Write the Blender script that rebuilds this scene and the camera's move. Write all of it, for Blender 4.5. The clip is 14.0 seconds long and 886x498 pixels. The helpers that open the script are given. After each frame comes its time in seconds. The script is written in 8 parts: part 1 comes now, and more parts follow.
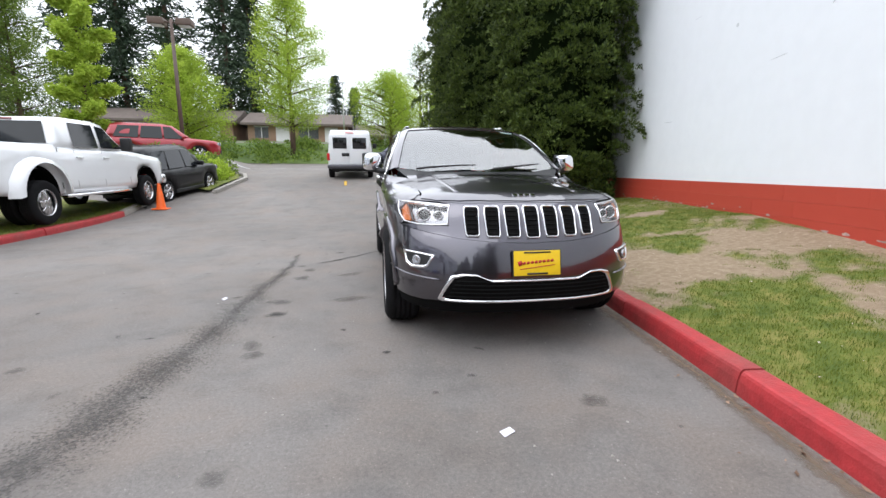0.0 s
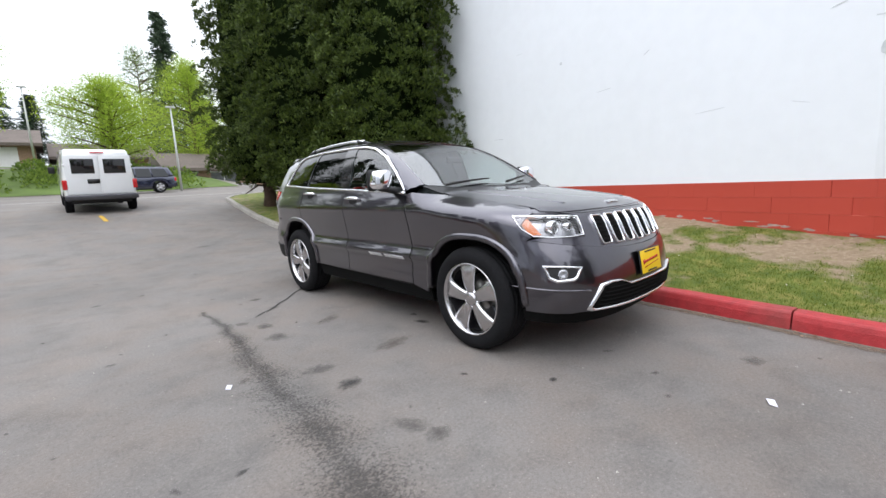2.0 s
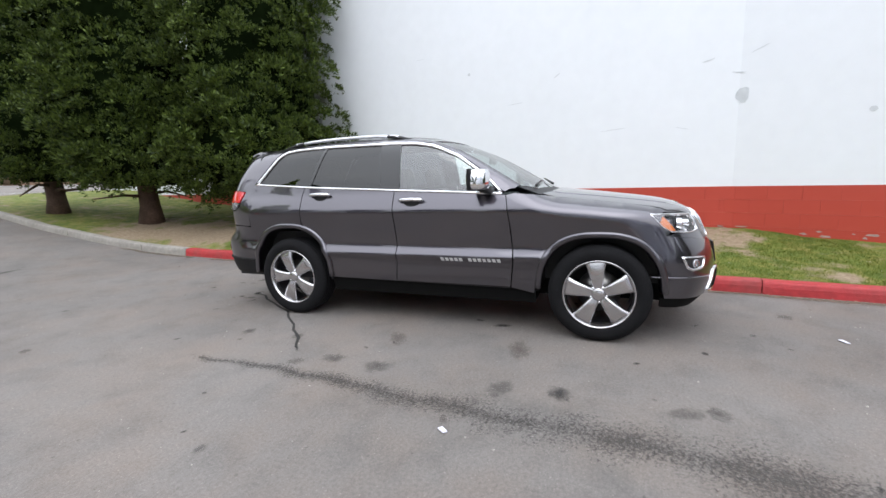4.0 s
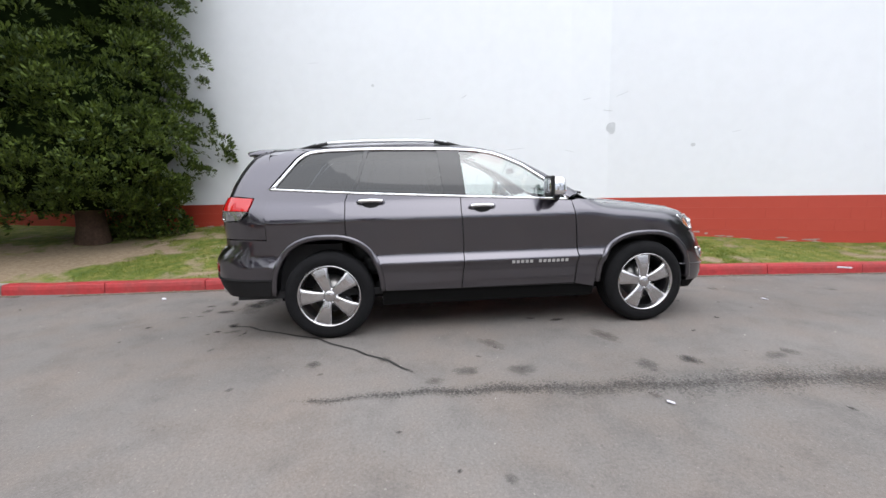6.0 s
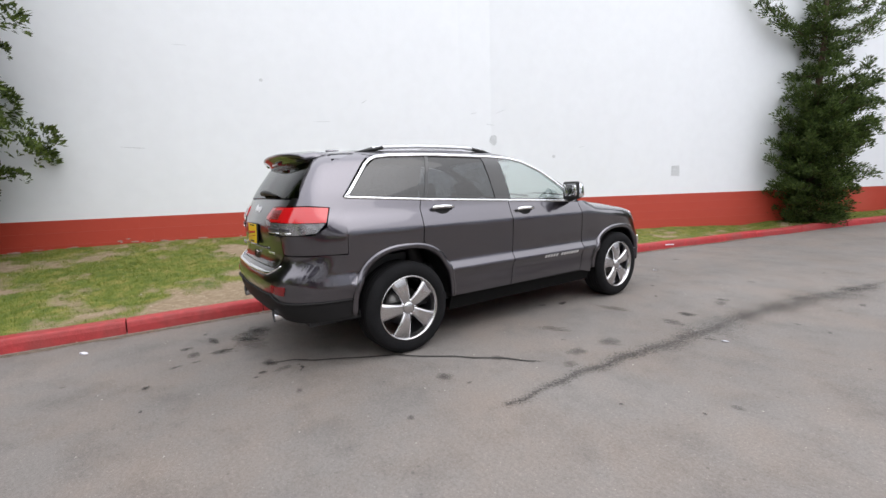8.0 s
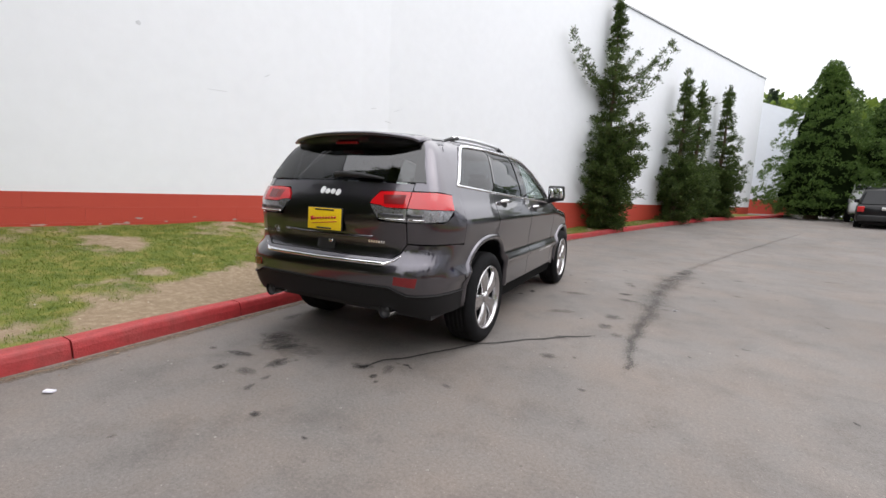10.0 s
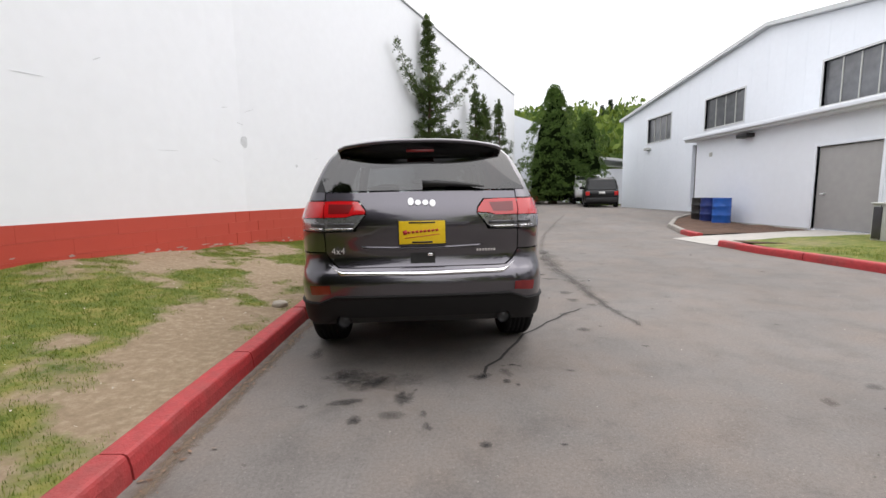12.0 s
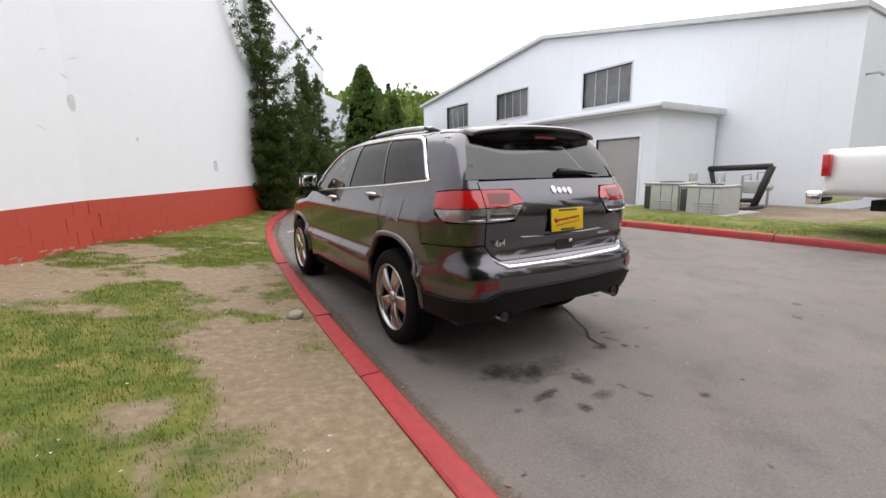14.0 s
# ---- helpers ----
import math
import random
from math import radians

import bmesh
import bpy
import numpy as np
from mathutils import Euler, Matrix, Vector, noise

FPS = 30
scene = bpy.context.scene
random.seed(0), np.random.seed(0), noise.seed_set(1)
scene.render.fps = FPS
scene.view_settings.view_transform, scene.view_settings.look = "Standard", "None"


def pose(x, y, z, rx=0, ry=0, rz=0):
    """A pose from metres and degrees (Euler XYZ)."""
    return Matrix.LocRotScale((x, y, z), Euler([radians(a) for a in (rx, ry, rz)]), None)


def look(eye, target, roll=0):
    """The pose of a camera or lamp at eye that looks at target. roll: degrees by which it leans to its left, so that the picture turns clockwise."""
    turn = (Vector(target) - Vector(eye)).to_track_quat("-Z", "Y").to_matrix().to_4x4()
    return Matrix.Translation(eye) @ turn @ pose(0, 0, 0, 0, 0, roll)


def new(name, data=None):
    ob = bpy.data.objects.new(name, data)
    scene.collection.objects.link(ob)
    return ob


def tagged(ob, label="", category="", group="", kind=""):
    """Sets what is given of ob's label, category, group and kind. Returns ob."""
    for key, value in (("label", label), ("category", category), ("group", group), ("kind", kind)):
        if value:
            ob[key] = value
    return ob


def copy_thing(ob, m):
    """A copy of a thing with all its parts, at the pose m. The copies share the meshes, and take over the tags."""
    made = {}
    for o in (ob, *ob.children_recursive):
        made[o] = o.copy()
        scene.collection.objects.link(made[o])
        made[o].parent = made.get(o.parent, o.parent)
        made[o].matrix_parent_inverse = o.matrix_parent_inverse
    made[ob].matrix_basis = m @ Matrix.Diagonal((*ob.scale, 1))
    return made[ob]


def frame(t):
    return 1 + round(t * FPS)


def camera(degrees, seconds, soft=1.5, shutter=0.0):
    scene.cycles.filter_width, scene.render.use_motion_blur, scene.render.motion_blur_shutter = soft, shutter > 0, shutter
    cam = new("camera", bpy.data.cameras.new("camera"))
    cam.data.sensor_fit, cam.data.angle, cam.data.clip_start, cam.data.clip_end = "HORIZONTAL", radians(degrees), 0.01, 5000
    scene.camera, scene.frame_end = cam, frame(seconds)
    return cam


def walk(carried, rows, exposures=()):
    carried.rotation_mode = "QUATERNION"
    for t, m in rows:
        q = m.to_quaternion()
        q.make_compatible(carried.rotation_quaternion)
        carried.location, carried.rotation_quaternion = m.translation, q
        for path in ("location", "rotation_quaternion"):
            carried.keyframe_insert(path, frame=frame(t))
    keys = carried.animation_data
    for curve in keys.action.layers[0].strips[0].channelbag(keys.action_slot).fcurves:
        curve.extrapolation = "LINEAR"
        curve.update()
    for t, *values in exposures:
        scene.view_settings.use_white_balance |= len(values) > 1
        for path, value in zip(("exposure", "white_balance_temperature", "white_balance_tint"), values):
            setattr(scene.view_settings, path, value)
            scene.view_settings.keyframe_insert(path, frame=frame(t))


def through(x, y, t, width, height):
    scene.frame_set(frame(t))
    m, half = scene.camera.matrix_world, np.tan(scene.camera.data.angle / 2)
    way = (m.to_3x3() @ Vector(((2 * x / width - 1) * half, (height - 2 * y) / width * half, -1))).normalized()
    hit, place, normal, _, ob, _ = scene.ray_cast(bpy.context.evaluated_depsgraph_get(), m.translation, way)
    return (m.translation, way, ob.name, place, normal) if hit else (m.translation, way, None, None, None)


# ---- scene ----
cam = camera(91.9, 14.0)
PATH = [
    (0, (-1.06, -4.932, 1.205), (-0.724, -2.993, 0.848), 0.2),
    (0.5, (-1.598, -4.733, 1.2), (-1.03, -2.85, 0.835), -1.2),
    (1, (-2.116, -4.41, 1.211), (-1.368, -2.581, 0.906), -3.3),
    (1.5, (-2.658, -4.064, 1.217), (-1.631, -2.371, 0.936), -3.0),
    (2, (-3.114, -3.623, 1.239), (-1.793, -2.152, 0.937), -3.0),
    (2.5, (-3.527, -3.172, 1.271), (-1.986, -1.94, 0.943), -2.4),
    (3, (-3.88, -2.654, 1.295), (-2.206, -1.614, 0.953), -2.8),
    (3.2, (-3.995, -2.429, 1.312), (-2.294, -1.431, 0.982), -2.7),
    (5.3, (-4.635, 0.059, 1.284), (-2.66, 0.123, 0.975), -1.5),
    (5.5, (-4.648, 0.295, 1.27), (-2.669, 0.287, 0.979), -1.7),
    (6, (-4.657, 0.878, 1.289), (-2.689, 0.655, 1.012), -1.2),
    (6.5, (-4.572, 1.477, 1.302), (-2.653, 0.986, 1.025), -0.2),
    (7, (-4.466, 2.085, 1.335), (-2.609, 1.397, 1.057), -0.9),
    (7.5, (-4.224, 2.635, 1.341), (-2.462, 1.732, 1.061), -1.6),
    (8, (-3.939, 3.175, 1.353), (-2.309, 2.051, 1.075), -1.9),
    (8.5, (-3.557, 3.652, 1.325), (-2.109, 2.3, 1.052), -1.0),
    (8.7, (-3.405, 3.84, 1.314), (-2.027, 2.412, 1.064), -0.8),
    (10.8, (-1.351, 5.197, 1.271), (-0.804, 3.293, 0.993), 0.5),
    (11, (-1.134, 5.259, 1.276), (-0.688, 3.329, 1.004), -1.0),
    (11.5, (-0.58, 5.352, 1.273), (-0.397, 3.384, 0.968), -1.3),
    (12, (0.003, 5.352, 1.281), (-0.094, 3.37, 1.033), -1.1),
    (12.5, (0.605, 5.276, 1.273), (0.262, 3.324, 1.005), -0.6),
    (13, (1.215, 5.119, 1.284), (0.664, 3.222, 0.971), 0.3),
    (13.5, (1.784, 4.888, 1.33), (0.968, 3.096, 0.977), 0.5),
    (14, (2.324, 4.527, 1.375), (1.291, 2.852, 1.02), -0.9),
]
walk(cam, [(t, look(eye, target, roll)) for t, eye, target, roll in PATH],
     [(0, .06, 6250, 11), (3, 0, 6250, 11), (6, 0, 6350, 11.5), (8.5, -.06, 6550, 12.5), (11, -.12, 6700, 13), (14, -.16, 6750, 13.5)])

from mathutils import geometry

# ---- daylight: a bright overcast sky with one wide, weak sun ----
world = bpy.data.worlds.new("overcast")
scene.world = world
world.use_nodes = True
wn, wl = world.node_tree.nodes, world.node_tree.links
sky = wn.new("ShaderNodeTexSky")
sky.sky_type = 'NISHITA'
sky.sun_disc = False
sky.sun_elevation = radians(52)
sky.sun_rotation = radians(250)
sky.air_density, sky.dust_density = 1.0, 3.0
pale = wn.new("ShaderNodeHueSaturation")
pale.inputs["Saturation"].default_value = 0.25
pale.inputs["Value"].default_value = 0.1
wl.new(sky.outputs[0], pale.inputs["Color"])
cloud_noise = wn.new("ShaderNodeTexNoise")
cloud_noise.inputs["Scale"].default_value = 2.2
cloud_noise.inputs["Detail"].default_value = 5
wc = wn.new("ShaderNodeTexCoord")
wl.new(wc.outputs["Generated"], cloud_noise.inputs["Vector"])
cloud = wn.new("ShaderNodeValToRGB")
cloud.color_ramp.elements[0].position, cloud.color_ramp.elements[0].color = 0.3, (.86, .90, .96, 1)
cloud.color_ramp.elements[1].position, cloud.color_ramp.elements[1].color = 0.7, (.97, .985, 1.0, 1)
wl.new(cloud_noise.outputs["Fac"], cloud.inputs["Fac"])
veil = wn.new("ShaderNodeMix")
veil.data_type = 'RGBA'
veil.inputs["Factor"].default_value = 0.88
wl.new(pale.outputs["Color"], veil.inputs["A"])
wl.new(cloud.outputs["Color"], veil.inputs["B"])
wl.new(veil.outputs["Result"], wn["Background"].inputs["Color"])
# an overcast sky is about three times brighter overhead than at the horizon
height_of = wn.new("ShaderNodeSeparateXYZ")
wl.new(wc.outputs["Generated"], height_of.inputs[0])
overhead = wn.new("ShaderNodeMapRange")
overhead.inputs["To Min"].default_value, overhead.inputs["To Max"].default_value = 1.40, 3.3
wl.new(height_of.outputs["Z"], overhead.inputs["Value"])
wl.new(overhead.outputs[0], wn["Background"].inputs["Strength"])
sun = new("sun", bpy.data.lights.new("sun", 'SUN'))
sun.data.energy, sun.data.angle, sun.data.color = 0.6, radians(50), (1.0, .985, .96)
sun.matrix_world = look((-12, -4, 20), (0, 0, 0))


# ---- materials ----
def material(name, base, rough=0.6, metal=0.0, vary=0.0, scale=20.0, bump=0.0, bump_scale=80.0, coat=0.0, second=None, spots=0.0, spec=0.5, emit=0.0):
    """A surface with grain at two scales: vary lightens and darkens the base, bump gives fine relief, second is a blotch colour."""
    m = bpy.data.materials.new(name)
    m.use_nodes = True
    n, l = m.node_tree.nodes, m.node_tree.links
    b = n["Principled BSDF"]
    b.inputs["Base Color"].default_value = (*base, 1)
    b.inputs["Roughness"].default_value = rough
    b.inputs["Metallic"].default_value = metal
    b.inputs["Specular IOR Level"].default_value = spec
    b.inputs["Coat Weight"].default_value = coat
    b.inputs["Coat Roughness"].default_value = 0.03
    if emit:
        b.inputs["Emission Color"].default_value = (*base, 1)
        b.inputs["Emission Strength"].default_value = emit
    if not (vary or bump or second):
        return m
    tc = n.new("ShaderNodeTexCoord")
    fine = n.new("ShaderNodeTexNoise")
    fine.inputs["Scale"].default_value, fine.inputs["Detail"].default_value = scale, 6
    l.new(tc.outputs["Object"], fine.inputs["Vector"])
    broad = n.new("ShaderNodeTexNoise")
    broad.inputs["Scale"].default_value, broad.inputs["Detail"].default_value = scale / 9, 3
    l.new(tc.outputs["Object"], broad.inputs["Vector"])
    col = None
    if second:
        ramp = n.new("ShaderNodeValToRGB")
        ramp.color_ramp.elements[0].position, ramp.color_ramp.elements[1].position = .42 + spots, .62 + spots
        ramp.color_ramp.elements[0].color, ramp.color_ramp.elements[1].color = (*base, 1), (*second, 1)
        l.new(broad.outputs["Fac"], ramp.inputs["Fac"])
        col = ramp.outputs["Color"]
    if vary:
        add = n.new("ShaderNodeMath")
        add.operation = 'ADD'
        l.new(fine.outputs["Fac"], add.inputs[0])
        l.new(broad.outputs["Fac"], add.inputs[1])
        rng = n.new("ShaderNodeMapRange")
        rng.inputs["From Min"].default_value, rng.inputs["From Max"].default_value = .7, 1.3
        rng.inputs["To Min"].default_value, rng.inputs["To Max"].default_value = 1 - vary, 1 + vary
        l.new(add.outputs[0], rng.inputs["Value"])
        mul = n.new("ShaderNodeVectorMath")
        mul.operation = 'SCALE'
        mul.inputs[0].default_value = base
        if col:
            l.new(col, mul.inputs[0])
        l.new(rng.outputs[0], mul.inputs["Scale"])
        col = mul.outputs[0]
    if col:
        l.new(col, b.inputs["Base Color"])
    if bump:
        grain = n.new("ShaderNodeTexNoise")
        grain.inputs["Scale"].default_value, grain.inputs["Detail"].default_value = bump_scale, 4
        l.new(tc.outputs["Object"], grain.inputs["Vector"])
        bp = n.new("ShaderNodeBump")
        bp.inputs["Strength"].default_value, bp.inputs["Distance"].default_value = bump, .01
        l.new(grain.outputs["Fac"], bp.inputs["Height"])
        l.new(bp.outputs["Normal"], b.inputs["Normal"])
    return m


def pane_material(name, tint, straight=.05):
    """Thin window glass: tinted see-through, with a reflection that is `straight` head-on and grows at grazing angles, alike from both sides."""
    m = bpy.data.materials.new(name)
    m.use_nodes = True
    n, l = m.node_tree.nodes, m.node_tree.links
    n.remove(n["Principled BSDF"])
    tr = n.new("ShaderNodeBsdfTransparent")
    tr.inputs["Color"].default_value = (*tint, 1)
    gl = n.new("ShaderNodeBsdfGlossy")
    gl.inputs["Roughness"].default_value = 0.01
    lw = n.new("ShaderNodeLayerWeight")
    lw.inputs["Blend"].default_value = 0.5
    pw = n.new("ShaderNodeMath")
    pw.operation = 'POWER'
    pw.inputs[1].default_value = 5.0
    l.new(lw.outputs["Facing"], pw.inputs[0])
    rg = n.new("ShaderNodeMapRange")
    rg.inputs["To Min"].default_value, rg.inputs["To Max"].default_value = straight, 1.0
    l.new(pw.outputs[0], rg.inputs["Value"])
    mix = n.new("ShaderNodeMixShader")
    l.new(rg.outputs[0], mix.inputs["Fac"])
    l.new(tr.outputs[0], mix.inputs[1])
    l.new(gl.outputs[0], mix.inputs[2])
    l.new(mix.outputs[0], n["Material Output"].inputs["Surface"])
    return m


M_PAINT = material("granite_metallic_paint", (.070, .064, .080), .28, 1.0, vary=.05, scale=900, coat=1.0)
M_PAINT.node_tree.nodes["Principled BSDF"].inputs["Coat IOR"].default_value = 1.8
M_LOWER = material("satin_grey_cladding", (.010, .0095, .010), .6, .0, vary=.06, scale=200, spec=.2)
M_BLACK = material("black_plastic", (.012, .012, .013), .5, vary=.12, scale=120)
# near-black: shade in openings and under the vehicles is put into this colour
M_VOID = material("shade_black", (.006, .006, .006), .9, vary=.1, scale=60, spec=.1)
M_GLOSSBLACK = material("gloss_black", (.01, .01, .011), .08, coat=.5)
M_TYRE = material("tyre_rubber", (.011, .011, .012), .85, spec=.12, vary=.2, scale=60, bump=.15, bump_scale=300)
M_CHROME = material("chrome", (.88, .88, .9), .06, 1.0)
M_MIRROR = material("mirror_glass", (.45, .46, .47), .02, 1.0)
M_ALLOY = material("polished_alloy", (.56, .55, .56), .24, 1.0, vary=.04, scale=200)
M_DARKALLOY = material("dark_alloy", (.10, .10, .11), .4, .8, vary=.1, scale=80)
M_STEEL = material("brake_steel", (.35, .34, .33), .35, 1.0, vary=.1, scale=90)
M_SILVER = material("silver_satin", (.78, .79, .81), .32, .8)
M_BADGE = material("bright_badge", (.84, .84, .86), .25, .25, vary=.03, scale=90)
M_TRIM = material("dark_interior", (.02, .02, .022), .7, vary=.15, scale=60)
M_SEAT = material("black_leather", (.025, .025, .027), .5, vary=.15, scale=40)
M_RED = material("red_lens", (.52, .008, .012), .08, coat=1.0)
M_REDIN = material("red_lens_inner", (.16, .002, .004), .2, coat=.6)
M_CLEARLENS = material("silver_lens", (.36, .36, .38), .16, .7, vary=.35, scale=60, coat=1.0)
M_AMBER = material("amber_lens", (.62, .17, .04), .1, coat=1.0)
M_YELLOW = material("yellow_plate", (.82, .55, .01), .4, vary=.06, scale=30)
M_INK = material("red_ink", (.45, .02, .02), .5)
M_INKBLACK = material("black_ink", (.015, .015, .015), .5)
M_GLASS = pane_material("clear_green_glass", (.80, .88, .86), .19)
M_SCREEN = pane_material("laminated_windscreen", (.72, .82, .80), .26)
M_TINT = pane_material("privacy_glass", (.07, .075, .085), .085)
M_CARGLASS = material("dark_car_glass", (.014, .016, .018), .04, vary=.1, scale=4, spec=.45)
M_REARGLASS = pane_material("dark_rear_glass", (.10, .10, .105), .10)
M_LENS = pane_material("lamp_cover", (.93, .93, .93), .06)


# ---- building helpers ----
def mesh_object(name, bm, mat, smooth=True):
    me = bpy.data.meshes.new(name)
    bm.to_mesh(me)
    bm.free()
    for p in me.polygons:
        p.use_smooth = smooth
    me.materials.append(mat)
    return new(name, me)


def part(name, bm, mat, parent, label="", smooth=True):
    ob = mesh_object(name, bm, mat, smooth)
    ob.parent = parent
    if label:
        tagged(ob, label)
    return ob


def thing(name, label, category, group="", at=None):
    ob = new(name)
    ob.empty_display_size = 0.2
    if at is not None:
        ob.matrix_basis = at
    return tagged(ob, label, category, group)


def from_data(vs, fs):
    bm = bmesh.new()
    vv = [bm.verts.new(v) for v in vs]
    for f in fs:
        try:
            bm.faces.new([vv[i] for i in f])
        except ValueError:
            pass
    return bm


def add_box(bm, x0, x1, y0, y1, z0, z1, bevel=0.0, m=None):
    made = bmesh.ops.create_cube(bm, size=1)["verts"]
    for v in made:
        v.co = Vector(((x0 + x1) / 2 + v.co.x * (x1 - x0), (y0 + y1) / 2 + v.co.y * (y1 - y0), (z0 + z1) / 2 + v.co.z * (z1 - z0)))
    if bevel:
        edges = list({e for v in made for e in v.link_edges})
        out = bmesh.ops.bevel(bm, geom=edges, offset=bevel, segments=2, affect='EDGES', profile=.6)
        made = list({v for f in out["faces"] for v in f.verts} | {v for v in made if v.is_valid})
    if m is not None:
        for v in made:
            v.co = m @ v.co
    return bm


def box(x0, x1, y0, y1, z0, z1, bevel=0.0, m=None):
    return add_box(bmesh.new(), x0, x1, y0, y1, z0, z1, bevel, m)


def add_tube(bm, pts, radius, sides=8, cap=True):
    """A round bar along points; radius may be one number or one a point."""
    pts = [Vector(p) for p in pts]
    rad = radius if isinstance(radius, (list, tuple)) else [radius] * len(pts)
    rings, ref = [], None
    for i, p in enumerate(pts):
        d = (pts[min(i + 1, len(pts) - 1)] - pts[max(i - 1, 0)]).normalized()
        if ref is None:
            ref = Vector((0, 0, 1)) if abs(d.z) < .9 else Vector((1, 0, 0))
        a = d.cross(ref).normalized()
        b = a.cross(d).normalized()
        ref = b
        rings.append([bm.verts.new(p + (a * math.cos(k * math.tau / sides) + b * math.sin(k * math.tau / sides)) * rad[i]) for k in range(sides)])
    for r, s in zip(rings, rings[1:]):
        for k in range(sides):
            bm.faces.new((r[k], r[(k + 1) % sides], s[(k + 1) % sides], s[k]))
    if cap:
        bm.faces.new(rings[0][::-1])
        bm.faces.new(rings[-1])
    return bm


def tube(pts, radius, sides=8, cap=True):
    return add_tube(bmesh.new(), pts, radius, sides, cap)


def add_lathe(bm, profile, m, sides=40, close=False):
    """Turns (radius, height) points about the local z axis."""
    rings = [[bm.verts.new(m @ Vector((r * math.cos(k * math.tau / sides), r * math.sin(k * math.tau / sides), h))) for k in range(sides)] for r, h in profile]
    for r, s in zip(rings, rings[1:] + (rings[:1] if close else [])):
        for k in range(sides):
            bm.faces.new((r[k], r[(k + 1) % sides], s[(k + 1) % sides], s[k]))
    return bm


def lathe(profile, m=Matrix(), sides=40, close=False):
    return add_lathe(bmesh.new(), profile, m, sides, close)


def extrude_shape(pts, depth, m=Matrix(), bevel=0.0):
    """A flat outline in local x, y, given thickness along local z."""
    bm = bmesh.new()
    f = bm.faces.new([bm.verts.new((p[0], p[1], 0)) for p in pts])
    if f.normal.z < 0 or f.calc_area() and f.normal.z < 0:
        f.normal_flip()
    bm.normal_update()
    out = bmesh.ops.extrude_face_region(bm, geom=list(bm.faces))
    for g in out["geom"]:
        if isinstance(g, bmesh.types.BMVert):
            g.co.z += depth
    bmesh.ops.recalc_face_normals(bm, faces=list(bm.faces))
    if bevel:
        bmesh.ops.bevel(bm, geom=list(bm.edges), offset=bevel, segments=2, affect='EDGES')
    bm.transform(m)
    return bm


def densify(pts, step, closed=True):
    out = []
    for a, b in zip(pts, pts[1:] + (pts[:1] if closed else [])):
        n = max(1, int(math.dist(a, b) / step + .5))
        out += [(a[0] + (b[0] - a[0]) * k / n, a[1] + (b[1] - a[1]) * k / n) for k in range(n)]
    return out if closed else out + [pts[-1]]


# ---- the lie of the land ----
def interp(v, pts):
    return float(np.interp(v, [p[0] for p in pts], [p[1] for p in pts]))


def rise(x, y):
    """Height of the road: level beside the car, climbing gently at both ends."""
    a = interp(y, [(5.5, 0), (7, .05), (8.5, .17), (11, .42), (13.2, .7), (15, .9), (17, 1.05), (20, 1.2), (26, 1.4), (33, 1.7), (60, 1.9), (120, 2.4)])
    a += interp(y, [(34, 0), (36, .5), (44, 2.4), (60, 3.4), (90, 4.5), (200, 8)]) * interp(x, [(3, 1), (14, .08)])
    b = interp(-y, [(7, 0), (9, .05), (16, .45), (25, .62), (60, 1.0)]) * interp(x, [(-14, .3), (-10.5, 1)])
    c = interp(-x, [(8.3, 0), (9.5, .6)]) * interp(y, [(11.5, 0), (13.5, 1), (24, 1), (30, 0)])
    return a + b + c


def nz(x, y, s, seed=0.0):
    return noise.noise(Vector((x * s, y * s, seed)))


KERB = [(8.98, 20.6), (5.48, 19.6), (3.38, 18.0), (2.38, 16.2), (2.03, 14), (1.83, 12), (1.6, 9), (1.50, 6.5), (1.37, 4), (1.31, 2.5), (1.19, 0), (0.99, -2.3), (0.80, -3.9), (0.50, -6), (0.03, -8), (-0.74, -10), (-2.10, -12.8), (-4.05, -16.5), (-6.45, -21), (-9.2, -26)]
WALL = [(9.0, 20), (3.62, -2.6), (3.42, -3.3), (3.02, -4.1), (1.30, -7.6), (-1.65, -13.6), (-4.6, -19.6), (-6.1, -22.6)]
WALL_TOP, BAND_TOP = 7.5, 1.05


def along(pts, y):
    """x on a line that runs from large y to small y."""
    return float(np.interp(-y, [-p[1] for p in pts], [p[0] for p in pts]))


def wall_foot(y):
    return interp(-y, [(-18, 1.3), (-12, .75), (-6, .52), (-3.5, .62), (0, .60), (2, .47), (6, .26), (9, .22), (14, .5), (20, .7)])


def lawn_height(x, y):
    k, w = along(KERB, y) + .17, along(WALL, y)
    t = min(max((x - k) / max(w - k, .1), 0), 1)
    z0, z1 = rise(k, y) + .115, max(wall_foot(y), rise(k, y) + .13)
    return z0 + (z1 - z0) * (t ** 1.1) + .03 * nz(x, y, 1.3) * min(t * 5, 1) + .012 * nz(x, y, 5.0) * min(t * 5, 1)


